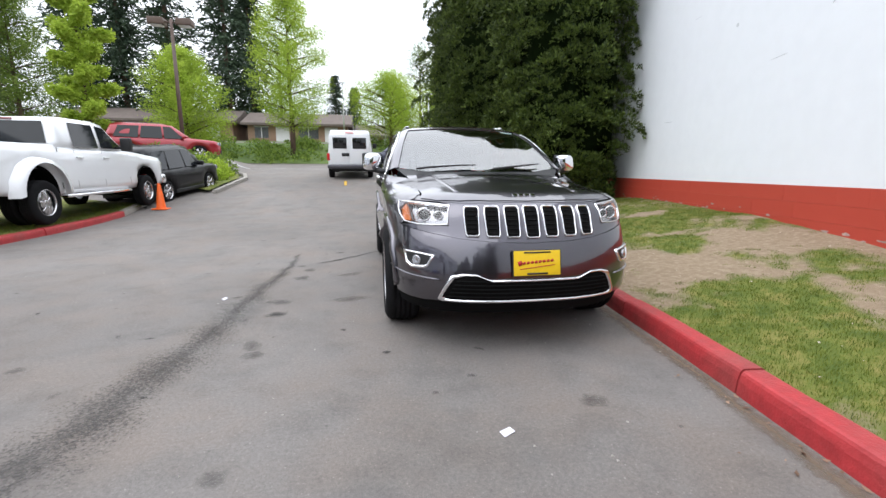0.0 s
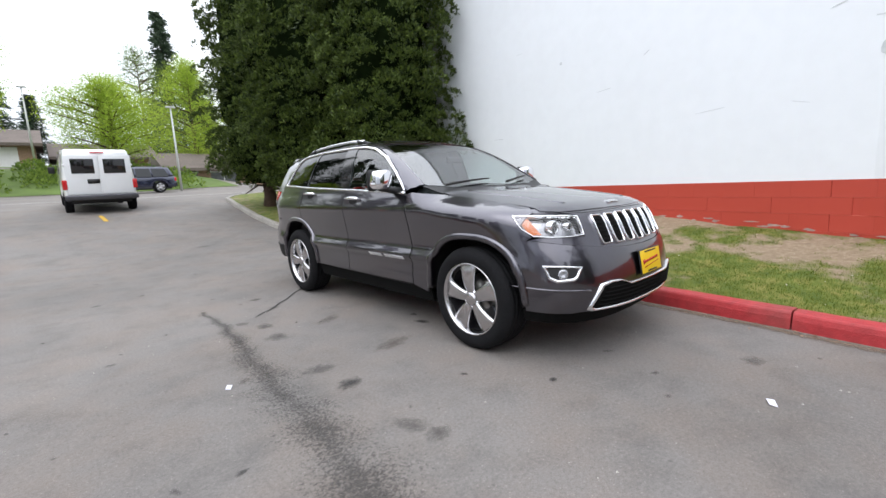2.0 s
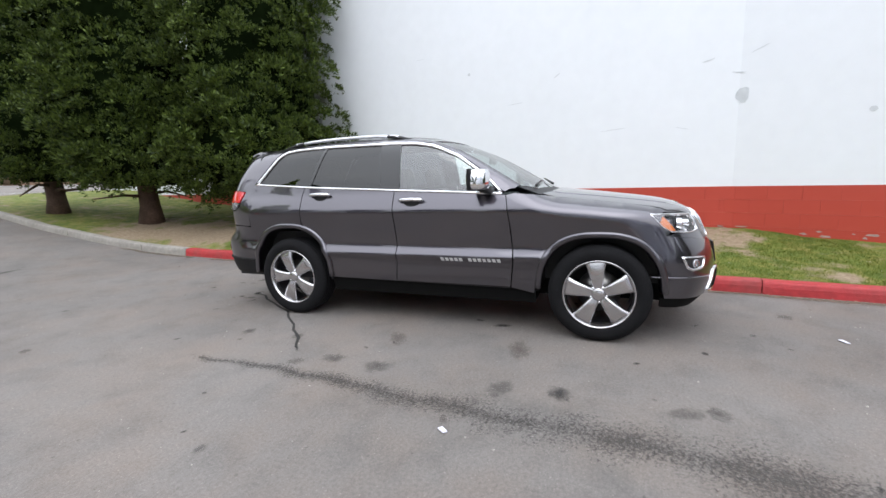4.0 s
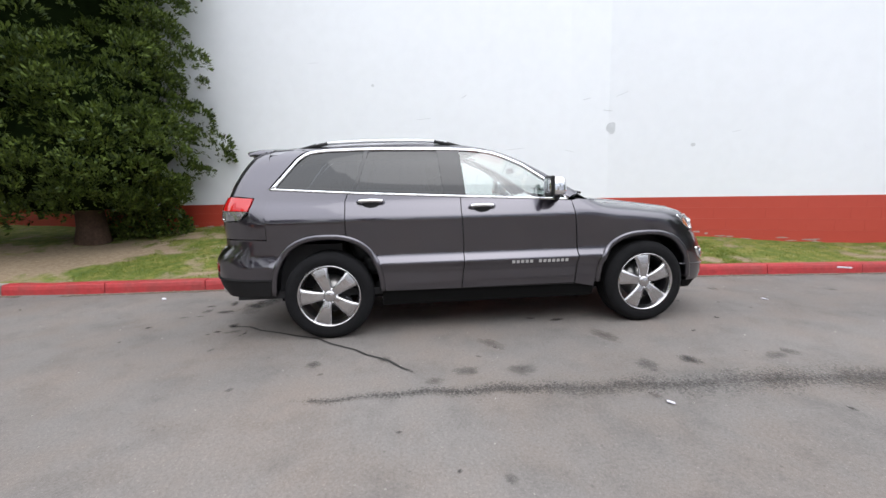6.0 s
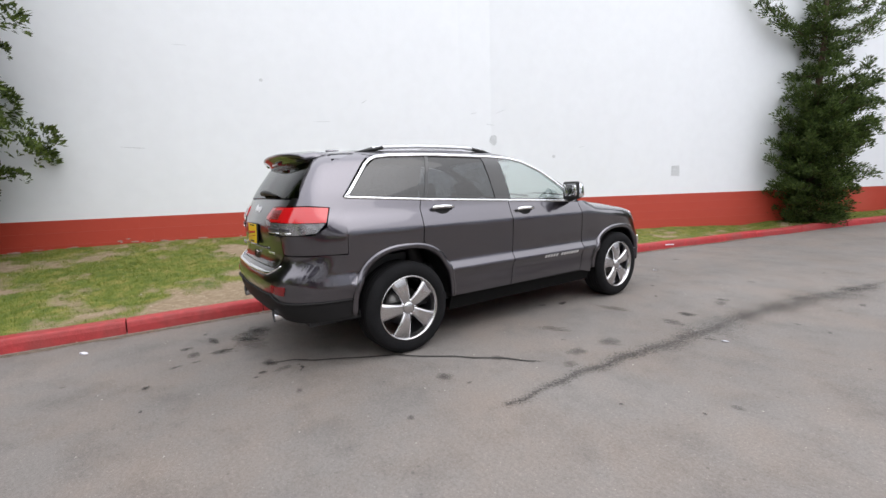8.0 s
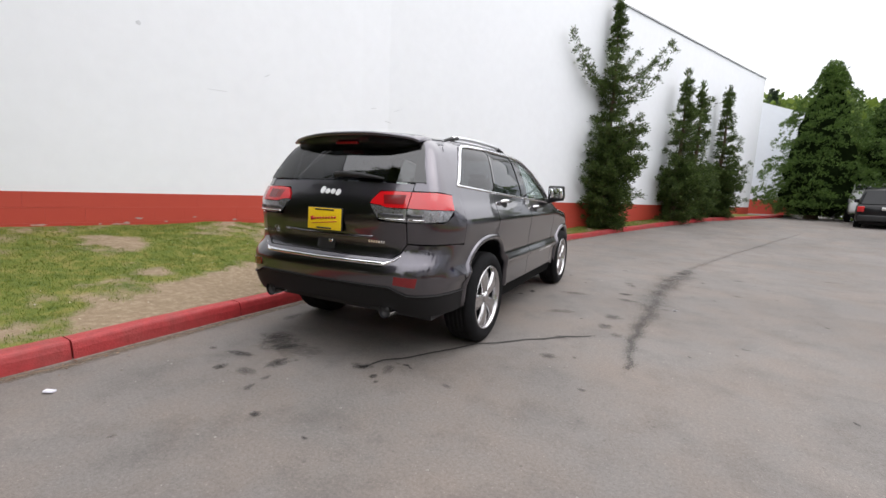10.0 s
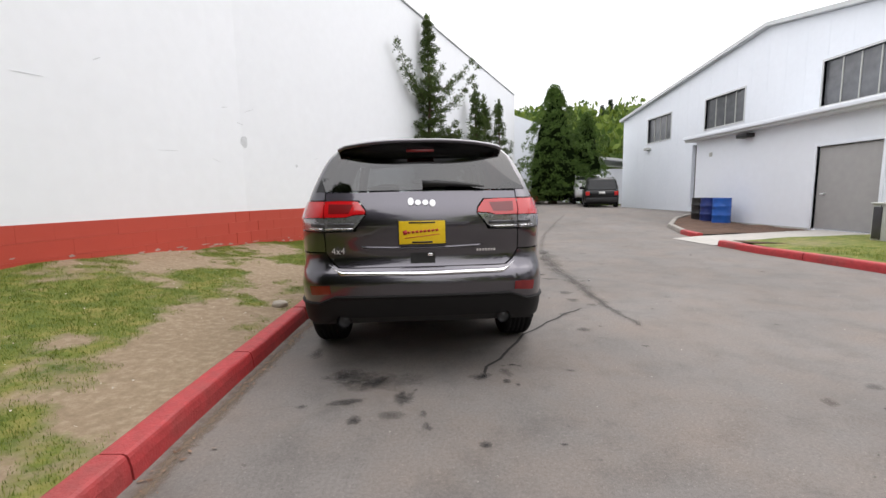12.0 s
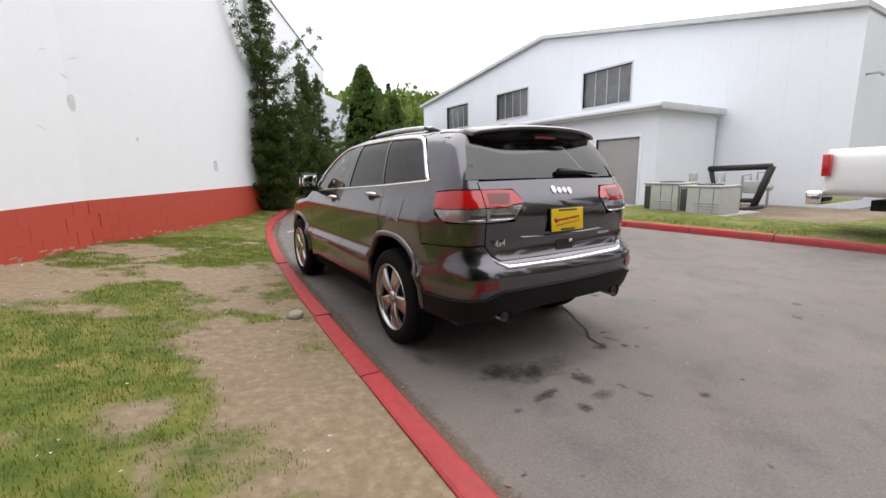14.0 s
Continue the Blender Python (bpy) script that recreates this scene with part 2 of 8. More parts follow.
BARE = [(3.5, -.4, .55), (3.6, -1.1, .5), (2.0, -1.35, .35), (3.3, -.5, .5), (2.1, 1.35, .38), (2.05, 2.05, .45), (1.8, 2.9, .42), (2.68, 2.25, .22), (2.3, -.9, .4), (2.7, -2.9, .4), (3.6, 2.0, .35), (2.9, .45, .3), (3.4, 6.3, .9), (3.0, 5.6, .8), (2.4, 6.7, .8), (3.1, 7.6, 1.0), (2.9, 9.2, .9), (2.3, 8.2, .7)]
GREEN = [(2.76, -.15, .38), (4.0, 1.4, .4), (3.6, -2.2, .3), (3.1, 1.1, .5), (2.4, 2.25, .32), (2.65, 2.75, .4), (2.1, 3.3, .4), (2.0, .65, .28), (1.8, -1.8, .3), (2.25, -2.2, .45), (1.6, -3.05, .45), (1.5, -2.4, .35), (2.75, .3, .35), (1.5, -4.2, .6), (3.1, 1.75, .45), (3.4, 3.5, .6), (2.3, 5.2, .8), (1.2, -5.5, .6), (2.3, -3.8, .5), (3.2, 2.6, .45), (2.5, 1.75, .35), (2.75, 3.4, .4), (3.7, -.3, .3)]


def grass_cover(x, y):
    """How thickly grass grows at a place on the verge: worn to soil along the kerb and in patches."""
    d = x - along(KERB, y) - .17
    v = .58 + .35 * nz(x, y, .6, 3.0) + .55 * nz(x, y, 1.7, 7.0) + .60 * nz(x, y, 4.5, 9.0)
    u, w = x + .25 * nz(x, y, 1.4, 21.0), y + .3 * nz(x, y, 1.4, 33.0)
    v += sum(.55 * math.exp(-((u - p) ** 2 + (w - q) ** 2) / (r * r)) for p, q, r in GREEN)
    v -= sum(.60 * math.exp(-((u - p) ** 2 + (w - q) ** 2) / (r * r)) for p, q, r in BARE)
    v -= interp(d, [(.0, .15), (.25, .40), (.7, .30), (1.1, 0)]) * interp(y, [(-9, .1), (-4.5, .5), (-1, .9), (3.2, 1), (5, .4), (8, .2)])
    v += interp(y, [(-20, .35), (-6, .25), (-3.5, 0), (4.2, 0), (6.5, .15), (9, .3)])
    return min(max(v, 0), 1)


# ---- ground materials ----
def asphalt_material():
    m = bpy.data.materials.new("worn_asphalt")
    m.use_nodes = True
    n, l = m.node_tree.nodes, m.node_tree.links
    b = n["Principled BSDF"]
    tc = n.new("ShaderNodeTexCoord")

    def tex(kind, scale, detail=4, rough=.6):
        t = n.new(kind)
        t.inputs["Scale"].default_value = scale
        if kind == "ShaderNodeTexNoise":
            t.inputs["Detail"].default_value, t.inputs["Roughness"].default_value = detail, rough
        l.new(tc.outputs["Object"], t.inputs["Vector"])
        return t

    def ramp(src, a, ca, c, cc):
        r = n.new("ShaderNodeValToRGB")
        r.color_ramp.elements[0].position, r.color_ramp.elements[0].color = a, (*ca, 1)
        r.color_ramp.elements[1].position, r.color_ramp.elements[1].color = c, (*cc, 1)
        l.new(src, r.inputs["Fac"])
        return r.outputs["Color"]

    def mix(kind, fac, a, c):
        x = n.new("ShaderNodeMix")
        x.data_type, x.blend_type = 'RGBA', kind
        x.inputs["Factor"].default_value = fac
        l.new(a, x.inputs["A"])
        l.new(c, x.inputs["B"])
        return x.outputs["Result"]

    base = ramp(tex("ShaderNodeTexNoise", .35, 6).outputs["Fac"], .35, (.146, .134, .125), .68, (.198, .182, .170))
    blot = ramp(tex("ShaderNodeTexNoise", 2.3, 5, .7).outputs["Fac"], .30, (.80, .80, .80), .52, (1.03, 1.03, 1.03))
    grit = ramp(tex("ShaderNodeTexNoise", 55, 5, .8).outputs["Fac"], .30, (.72, .72, .72), .70, (1.22, 1.22, 1.22))
    fine = ramp(tex("ShaderNodeTexNoise", 190, 3, .8).outputs["Fac"], .32, (.72, .72, .72), .70, (1.25, 1.25, 1.25))
    chip = tex("ShaderNodeTexVoronoi", 34)
    chips = ramp(chip.outputs["Distance"], .08, (1.8, 1.8, 1.75), .14, (1, 1, 1))
    pit = tex("ShaderNodeTexVoronoi", 6.5)
    pits = ramp(pit.outputs["Distance"], .035, (.45, .45, .45), .075, (1, 1, 1))
    col = mix('MULTIPLY', 1.0, base, blot)
    col = mix('MULTIPLY', 1.0, col, grit)
    col = mix('MULTIPLY', .8, col, fine)
    col = mix('MULTIPLY', .6, col, chips)
    col = mix('MULTIPLY', .5, col, pits)
    warm = ramp(tex("ShaderNodeTexNoise", 1.1, 5, .65).outputs["Fac"], .42, (1, 1, 1), .66, (1.07, .99, .93))
    fleck = ramp(tex("ShaderNodeTexNoise", 15, 6, .8).outputs["Fac"], .64, (1, 1, 1), .70, (.62, .60, .58))
    col = mix('MULTIPLY', 1.0, col, warm)
    col = mix('MULTIPLY', .8, col, fleck)
    l.new(col, b.inputs["Base Color"])
    b.inputs["Roughness"].default_value = .85
    bp = n.new("ShaderNodeBump")
    bp.inputs["Strength"].default_value, bp.inputs["Distance"].default_value = .45, .006
    l.new(tex("ShaderNodeTexNoise", 130, 4, .75).outputs["Fac"], bp.inputs["Height"])
    l.new(bp.outputs["Normal"], b.inputs["Normal"])
    return m


def verge_material():
    """Soil and grass, mixed by the cover that each point of the verge carries."""
    m = bpy.data.materials.new("worn_verge")
    m.use_nodes = True
    n, l = m.node_tree.nodes, m.node_tree.links
    b = n["Principled BSDF"]
    tc = n.new("ShaderNodeTexCoord")
    at = n.new("ShaderNodeAttribute")
    at.attribute_name = "cover"

    def nt(scale, detail=5):
        t = n.new("ShaderNodeTexNoise")
        t.inputs["Scale"].default_value, t.inputs["Detail"].default_value, t.inputs["Roughness"].default_value = scale, detail, .7
        l.new(tc.outputs["Object"], t.inputs["Vector"])
        return t.outputs["Fac"]

    def rp(src, els):
        r = n.new("ShaderNodeValToRGB")
        while len(r.color_ramp.elements) < len(els):
            r.color_ramp.elements.new(.5)
        for e, (p, c) in zip(r.color_ramp.elements, els):
            e.position, e.color = p, (*c, 1)
        l.new(src, r.inputs["Fac"])
        return r.outputs["Color"]

    soil = rp(nt(16), [(.2, (.17, .122, .074)), (.5, (.25, .186, .120)), (.8, (.37, .295, .205))])
    grass = rp(nt(4.5, 8), [(.34, (.058, .096, .010)), (.5, (.122, .148, .020)), (.66, (.235, .205, .056))])
    add = n.new("ShaderNodeMath")
    add.operation = 'ADD'
    l.new(at.outputs["Fac"], add.inputs[0])
    sc = n.new("ShaderNodeMath")
    sc.operation = 'MULTIPLY_ADD'
    sc.inputs[1].default_value, sc.inputs[2].default_value = .9, -.45
    l.new(nt(11, 6), sc.inputs[0])
    l.new(sc.outputs[0], add.inputs[1])
    st = n.new("ShaderNodeMapRange")
    st.inputs["From Min"].default_value, st.inputs["From Max"].default_value = .30, .72
    l.new(add.outputs[0], st.inputs["Value"])
    mx = n.new("ShaderNodeMix")
    mx.data_type = 'RGBA'
    l.new(st.outputs[0], mx.inputs["Factor"])
    l.new(soil, mx.inputs["A"])
    l.new(grass, mx.inputs["B"])
    l.new(mx.outputs["Result"], b.inputs["Base Color"])
    b.inputs["Roughness"].default_value = .95
    bp = n.new("ShaderNodeBump")
    bp.inputs["Strength"].default_value, bp.inputs["Distance"].default_value = .5, .006
    l.new(nt(190), bp.inputs["Height"])
    l.new(bp.outputs["Normal"], b.inputs["Normal"])
    return m


def wall_material(name, base, worn, joint=.35, dirt=.0):
    """Painted concrete block: faint courses in relief, chalky patches and scuffs."""
    m = material(name, base, .55, vary=.02, scale=5, second=worn, spots=.10)
    n, l = m.node_tree.nodes, m.node_tree.links
    b = n["Principled BSDF"]
    tc = n.new("ShaderNodeTexCoord")
    br = n.new("ShaderNodeTexBrick")
    br.inputs["Scale"].default_value = 1.0
    br.inputs["Mortar Size"].default_value, br.inputs["Brick Width"].default_value, br.inputs["Row Height"].default_value = .006, .40, .20
    sep = n.new("ShaderNodeSeparateXYZ")
    cmb = n.new("ShaderNodeCombineXYZ")
    l.new(tc.outputs["Object"], sep.inputs[0])
    l.new(sep.outputs["Y"], cmb.inputs["X"])
    l.new(sep.outputs["Z"], cmb.inputs["Y"])
    l.new(cmb.outputs[0], br.inputs["Vector"])
    gr = n.new("ShaderNodeTexNoise")
    gr.inputs["Scale"].default_value, gr.inputs["Detail"].default_value = 30, 6
    l.new(tc.outputs["Object"], gr.inputs["Vector"])
    ad = n.new("ShaderNodeMath")
    ad.operation = 'MULTIPLY_ADD'
    ad.inputs[1].default_value = -joint
    l.new(br.outputs["Fac"], ad.inputs[0])
    l.new(gr.outputs["Fac"], ad.inputs[2])
    bp = n.new("ShaderNodeBump")
    bp.inputs["Strength"].default_value, bp.inputs["Distance"].default_value = .10, .006
    l.new(ad.outputs[0], bp.inputs["Height"])
    l.new(bp.outputs["Normal"], b.inputs["Normal"])
    return m


M_ASPHALT = asphalt_material()
M_VERGE = verge_material()
M_WALLWHITE = wall_material("white_painted_block", (.83, .855, .89), (.815, .84, .877))
M_WALLRED = wall_material("brick_red_painted_block", (.47, .058, .034), (.50, .085, .055))
M_WALLJOINT = material("pink_worn_joint", (.55, .17, .125), .8, vary=.15, scale=12)
M_KERBRED = material("red_kerb_paint", (.42, .032, .036), .55, vary=.22, scale=16, second=(.27, .042, .040), spots=.02, bump=.4, bump_scale=70)
M_CONCRETE = material("pale_concrete", (.42, .40, .37), .85, vary=.14, scale=8, bump=.4, bump_scale=90)
M_KERBGREY = material("bare_kerb_concrete", (.30, .28, .25), .85, vary=.2, scale=12, bump=.5, bump_scale=70)
M_MULCH = material("bark_mulch", (.10, .055, .035), .95, vary=.4, scale=30, bump=1.0, bump_scale=40)
M_SIDING = material("pale_metal_siding", (.78, .82, .88), .45, vary=.02, scale=5, second=(.75, .79, .85), spots=.05)
M_ROOFEDGE = material("grey_roof_edge", (.55, .57, .58), .5, vary=.06, scale=10)
M_DOORGREY = material("grey_steel_door", (.33, .325, .32), .5, vary=.06, scale=6)
M_WINDARK = material("dull_window", (.12, .125, .135), .15, vary=.3, scale=3)
M_GREYPAINT = material("grey_machine_paint", (.46, .47, .45), .5, .1, vary=.08, scale=9)
M_BARK = material("rough_bark", (.085, .052, .036), .9, vary=.35, scale=25, bump=1.0, bump_scale=30)
# near-black for sheets and panels that stand in for unlit interiors
M_DARKHOLE = material("unlit_opening_black", (.01, .01, .011), .9)

# ---- ground ----
def sheet(name, xs, ys, f, mat):
    me = bpy.data.meshes.new(name)
    me.from_pydata([(x, y, f(x, y)) for y in ys for x in xs], [], [(j * len(xs) + i, j * len(xs) + i + 1, (j + 1) * len(xs) + i + 1, (j + 1) * len(xs) + i) for j in range(len(ys) - 1) for i in range(len(xs) - 1)])
    for p in me.polygons:
        p.use_smooth = True
    me.materials.append(mat)
    return new(name, me)


def span(a, b, step):
    return list(np.arange(a, b, step))


ground = sheet("ground", [-900, -400, -150, -80] + span(-50, -12, 2) + span(-12, -6, .6) + span(-6, 40, 2) + [40, 80, 150, 400, 900], [-900, -400, -150, -90] + span(-60, 60, 1.0) + [60, 90, 150, 400, 900], rise, M_ASPHALT)
tagged(ground, "worn grey asphalt road and yard with stains", "road", kind="structure")

# verge between kerb and wall
vy = span(-22, 20, .10)
rows_v, rows_f, cover = [], [], []
NU = 34
for y in vy:
    k, w = along(KERB, y) + .15, along(WALL, y) + .15
    for i in range(NU):
        x = k + (max(w, k + .3) - k) * i / (NU - 1)
        rows_v.append((x, y, lawn_height(x, y)))
        cover.append(grass_cover(x, y))
for j in range(len(vy) - 1):
    for i in range(NU - 1):
        rows_f.append((j * NU + i, j * NU + i + 1, (j + 1) * NU + i + 1, (j + 1) * NU + i))
me = bpy.data.meshes.new("verge")
me.from_pydata(rows_v, [], rows_f)
me.attributes.new("cover", 'FLOAT', 'POINT').data.foreach_set("value", cover)
for p in me.polygons:
    p.use_smooth = True
me.materials.append(M_VERGE)
verge = tagged(new("ground_verge", me), "worn grass verge with bare soil patches below the wall", "grass", kind="structure")


def tufts(name, count, pick, height, mat, label, seed):
    """Grass blades where pick() allows them."""
    rng = random.Random(seed)
    vs, fs = [], []
    while count:
        got = pick(rng)
        count -= 1
        if not got:
            continue
        x, y, z, s = got
        for _ in range(3):
            a = rng.uniform(0, math.tau)
            h, w, lean = height * s * rng.uniform(.5, 1.2), .0017 * rng.uniform(.8, 1.8), rng.uniform(.1, 1.1)
            bx, by = x + rng.uniform(-.03, .03), y + rng.uniform(-.03, .03)
            i = len(vs)
            dx, dy = math.cos(a), math.sin(a)
            vs += [(bx - dy * w, by + dx * w, z - .01), (bx + dy * w, by - dx * w, z - .01), (bx + dx * h * lean, by + dy * h * lean, z + h)]
            fs.append((i, i + 1, i + 2))
    me = bpy.data.meshes.new(name)
    me.from_pydata(vs, [], fs)
    me.materials.append(mat)
    return tagged(new(name, me), label, "grass", kind="stuff")


def leaf_material(name, dark, light, through=.25, rough=.6):
    """Leaves and blades: each one a little different, some light passing through."""
    m = bpy.data.materials.new(name)
    m.use_nodes = True
    n, l = m.node_tree.nodes, m.node_tree.links
    b = n["Principled BSDF"]
    gi = n.new("ShaderNodeNewGeometry")
    r = n.new("ShaderNodeValToRGB")
    r.color_ramp.elements[0].color, r.color_ramp.elements[1].color = (*dark, 1), (*light, 1)
    l.new(gi.outputs["Random Per Island"], r.inputs["Fac"])
    l.new(r.outputs["Color"], b.inputs["Base Color"])
    b.inputs["Roughness"].default_value = rough
    b.inputs["Specular IOR Level"].default_value = .3
    t = n.new("ShaderNodeBsdfTranslucent")
    l.new(r.outputs["Color"], t.inputs["Color"])
    mx = n.new("ShaderNodeMixShader")
    mx.inputs["Fac"].default_value = through
    l.new(b.outputs[0], mx.inputs[1])
    l.new(t.outputs[0], mx.inputs[2])
    l.new(mx.outputs[0], n["Material Output"].inputs["Surface"])
    return m


M_GRASS = leaf_material("grass_blades", (.072, .122, .012), (.215, .245, .038), .4)


def pick_verge(rng):
    y = rng.uniform(-14, 12) if rng.random() < .35 else rng.uniform(-4.5, 5.5)
    k, w = along(KERB, y) + .18, along(WALL, y)
    x = rng.uniform(k, w - .02)
    c = grass_cover(x, y) + .9 * (noise.noise(Vector((x * 11, y * 11, 2))) * .5)
    return (x, y, lawn_height(x, y), .6 + .6 * c) if c > .42 else None


tufts("grass", 80000, pick_verge, .021, M_GRASS, "short uneven grass on the verge", 5)


# ---- kerbs: stones end to end ----
def kerb_line(pts, length, side, name, label, red, width=.17, height=.135):
    """Kerb stones along a line; side: +1 if the verge lies on the left of its run. red: which stones are painted."""
    holder = tagged(new(name), label, "kerb", kind="structure")
    dense = densify(pts, .05, False)
    cut, start, total = [], 0, 0.0
    for i in range(1, len(dense)):
        total += math.dist(dense[i - 1], dense[i])
        if total >= length or i == len(dense) - 1:
            cut.append(dense[start:i + 1])
            start, total = i, 0.0
    rng = random.Random(3)
    for seg in cut:
        seg = [seg[0]] + seg[5:-5:5] + [seg[-1]]
        if len(seg) < 2:
            continue
        a, b = Vector(seg[0]), Vector(seg[-1])
        seg[0] = tuple(a + (b - a).normalized() * .006)
        seg[-1] = tuple(b - (b - a).normalized() * .006)
        prof = [(.0, -.08), (.012, height * .55), (.022, height - .022), (.030, height - .008), (.045, height), (width - .02, height + .002), (width - .004, height - .006), (width, height - .03), (width, -.08)]
        lift, shift = rng.uniform(-.006, .006), rng.uniform(-.008, .008)
        rows = []
        for i, (x, y) in enumerate(seg):
            p, q = Vector(seg[max(i - 1, 0)]), Vector(seg[min(i + 1, len(seg) - 1)])
            d = (q - p).normalized()
            nrm = Vector((-d.y, d.x)) * side
            wear = .008 * nz(x, y, 6.0, 1.0)
            rows.append([(x + nrm.x * (o + shift + wear * (o < .04)), y + nrm.y * (o + shift + wear * (o < .04)), z + rise(x, y) + lift + (wear if z > 0 else 0)) for o, z in prof])
        bm = bmesh.new()
        vv = [[bm.verts.new(c) for c in r] for r in rows]
        for r, s in zip(vv, vv[1:]):
            for k in range(len(prof) - 1):
                bm.faces.new((r[k], r[k + 1], s[k + 1], s[k]))
        for r in (vv[0], vv[-1]):
            bm.faces.new(r)
        bmesh.ops.recalc_face_normals(bm, faces=list(bm.faces))
        mid = seg[len(seg) // 2]
        part("kerb_stone", bm, M_KERBRED if red(*mid) else M_KERBGREY, holder, smooth=False)
    return holder



# yard side: lawn, planting bed and concrete apron
def patch(name, outline, z, mat, label, category, thick=.0, rough=.0, step=.35):
    rim = densify(outline, step)
    poly = np.array(rim)
    a, b = poly, np.roll(poly, -1, 0)
    inner = []
    for u in np.arange(poly[:, 0].min(), poly[:, 0].max(), step):
        for v in np.arange(poly[:, 1].min(), poly[:, 1].max(), step):
            c = ((a[:, 1] > v) != (b[:, 1] > v)) & (u < (b[:, 0] - a[:, 0]) * (v - a[:, 1]) / (b[:, 1] - a[:, 1] + 1e-12) + a[:, 0])
            if c.sum() % 2 and np.min(np.hypot(poly[:, 0] - u, poly[:, 1] - v)) > step * .4:
                inner.append((u, v))
    n = len(rim)
    pts, _, faces, *_ = geometry.delaunay_2d_cdt([Vector(p) for p in rim + inner], [(i, (i + 1) % n) for i in range(n)], [], 1, 1e-6)
    zf = z if callable(z) else (lambda x, y: z + rise(x, y))
    me = bpy.data.meshes.new(name)
    vs = [(q.x, q.y, zf(q.x, q.y) + rough * nz(q.x, q.y, 1.1)) for q in pts]
    me.from_pydata(vs, [], [tuple(f) for f in faces])
    if "verge" in mat.name:
        me.attributes.new("cover", 'FLOAT', 'POINT').data.foreach_set("value", [min(1, max(0, .78 + .5 * nz(x, y, .8, 4))) for x, y, _ in vs])
    for p in me.polygons:
        p.use_smooth = True
    me.materials.append(mat)
    return tagged(new(name, me), label, category, kind="structure")


YARD_LAWN = [(-7.1, -4.1), (-6.97, -3.0), (-7.05, -1.5), (-7.15, 1.5), (-7.15, 4.2), (-7.3, 7.0), (-7.5, 8.6), (-9.5, 9.2), (-14.5, 9.2), (-14.5, 2.2), (-9.2, 1.2), (-9.2, -2.2), (-10.9, -2.9), (-10.9, -4.1)]
patch("ground_lawn", YARD_LAWN, lambda x, y: .125 + rise(x, y) * .8 + .06 * interp(-x, [(7.2, 0), (9, 1)]), M_VERGE, "grass strip with worn edges behind the red kerb", "grass", rough=.02)
patch("ground_bed", [(-7.65, -5.95), (-7.9, -7.1), (-8.6, -9.0), (-9.8, -10.7), (-11.05, -12.0), (-11.05, -5.95)], .10, M_MULCH, "planting bed of dark brown bark mulch", "mulch", rough=.06, step=.2)
patch("ground_bed", [(-7.15, -4.12), (-7.0, -3.4), (-8.6, -2.9), (-10.95, -2.7), (-10.95, -4.12)], .14, M_MULCH, "planting bed of dark brown bark mulch", "mulch", rough=.04, step=.2)
M_DIRT = material("bare_yard_dirt", (.26, .20, .14), .95, vary=.25, scale=9, second=(.17, .125, .085), bump=.6, bump_scale=60)
patch("ground_dirt", [(-9.25, 1.15), (-14.6, 2.15), (-14.6, -3.85), (-11.0, -3.85), (-10.92, -2.95), (-9.25, -2.25)], .10, M_DIRT, "bare brown dirt beside the hall", "dirt", rough=.04, step=.3)
ap = bmesh.new()
for p in [(-6.75, -4.2, .012), (-6.75, -5.85, .012), (-7.5, -5.85, .06), (-10.95, -5.85, .15), (-10.95, -4.2, .15), (-7.5, -4.2, .06)]:
    ap.verts.new(p)
ap.verts.ensure_lookup_table()
v = list(ap.verts)
ap.faces.new((v[0], v[5], v[2], v[1]))
ap.faces.new((v[5], v[4], v[3], v[2]))
tagged(mesh_object("pavement", ap, M_CONCRETE), "pale concrete apron leading to a grey door", "pavement", kind="structure")


# ---- the long white wall with its red foot ----
def wall_strip(pts, z0, z1, out, thick, step=1.0):
    """A wall that stands on a line, its face out metres towards the road."""
    dense = densify(pts, step, False)
    bm = bmesh.new()
    rows = []
    for i, (x, y) in enumerate(dense):
        d = (Vector(dense[min(i + 1, len(dense) - 1)]) - Vector(dense[max(i - 1, 0)])).normalized()
        nrm = Vector((d.y, -d.x))
        if nrm.x > 0:
            nrm = -nrm
        f, g = Vector((x, y)) + nrm * out, Vector((x, y)) - nrm * thick
        rows.append([bm.verts.new((f.x, f.y, z0)), bm.verts.new((f.x, f.y, z1)), bm.verts.new((g.x, g.y, z1)), bm.verts.new((g.x, g.y, z0))])
    for r, s in zip(rows, rows[1:]):
        for k in range(3):
            bm.faces.new((r[k], s[k], s[k + 1], r[k + 1]))
    bm.faces.new(rows[0])
    bm.faces.new(rows[-1])
    bmesh.ops.recalc_face_normals(bm, faces=list(bm.faces))
    return bm


wall_1 = tagged(mesh_object("wall_1", wall_strip(WALL, BAND_TOP, WALL_TOP, 0, .3), M_WALLWHITE, False), "tall white painted concrete block wall of a long building", "wall", kind="structure")
wall_2 = tagged(mesh_object("wall_2", wall_strip(WALL, -.6, BAND_TOP, -.001, .28), M_WALLRED, False), "brick red painted foot of the long block wall", "wall", kind="structure")
part("coping", wall_strip(WALL, WALL_TOP, WALL_TOP + .06, .04, .34), M_ROOFEDGE, wall_1, smooth=False)
# worn joints between the courses
for z in (.85, .65, .45):
    part("joint", wall_strip([(along(WALL, y), y) for y in (8, 4, 0, -2.6, -3.3, -4.1, -7.6, -9)], z - .0028, z + .0028, .0015, .002), M_WALLJOINT, wall_2, smooth=False)
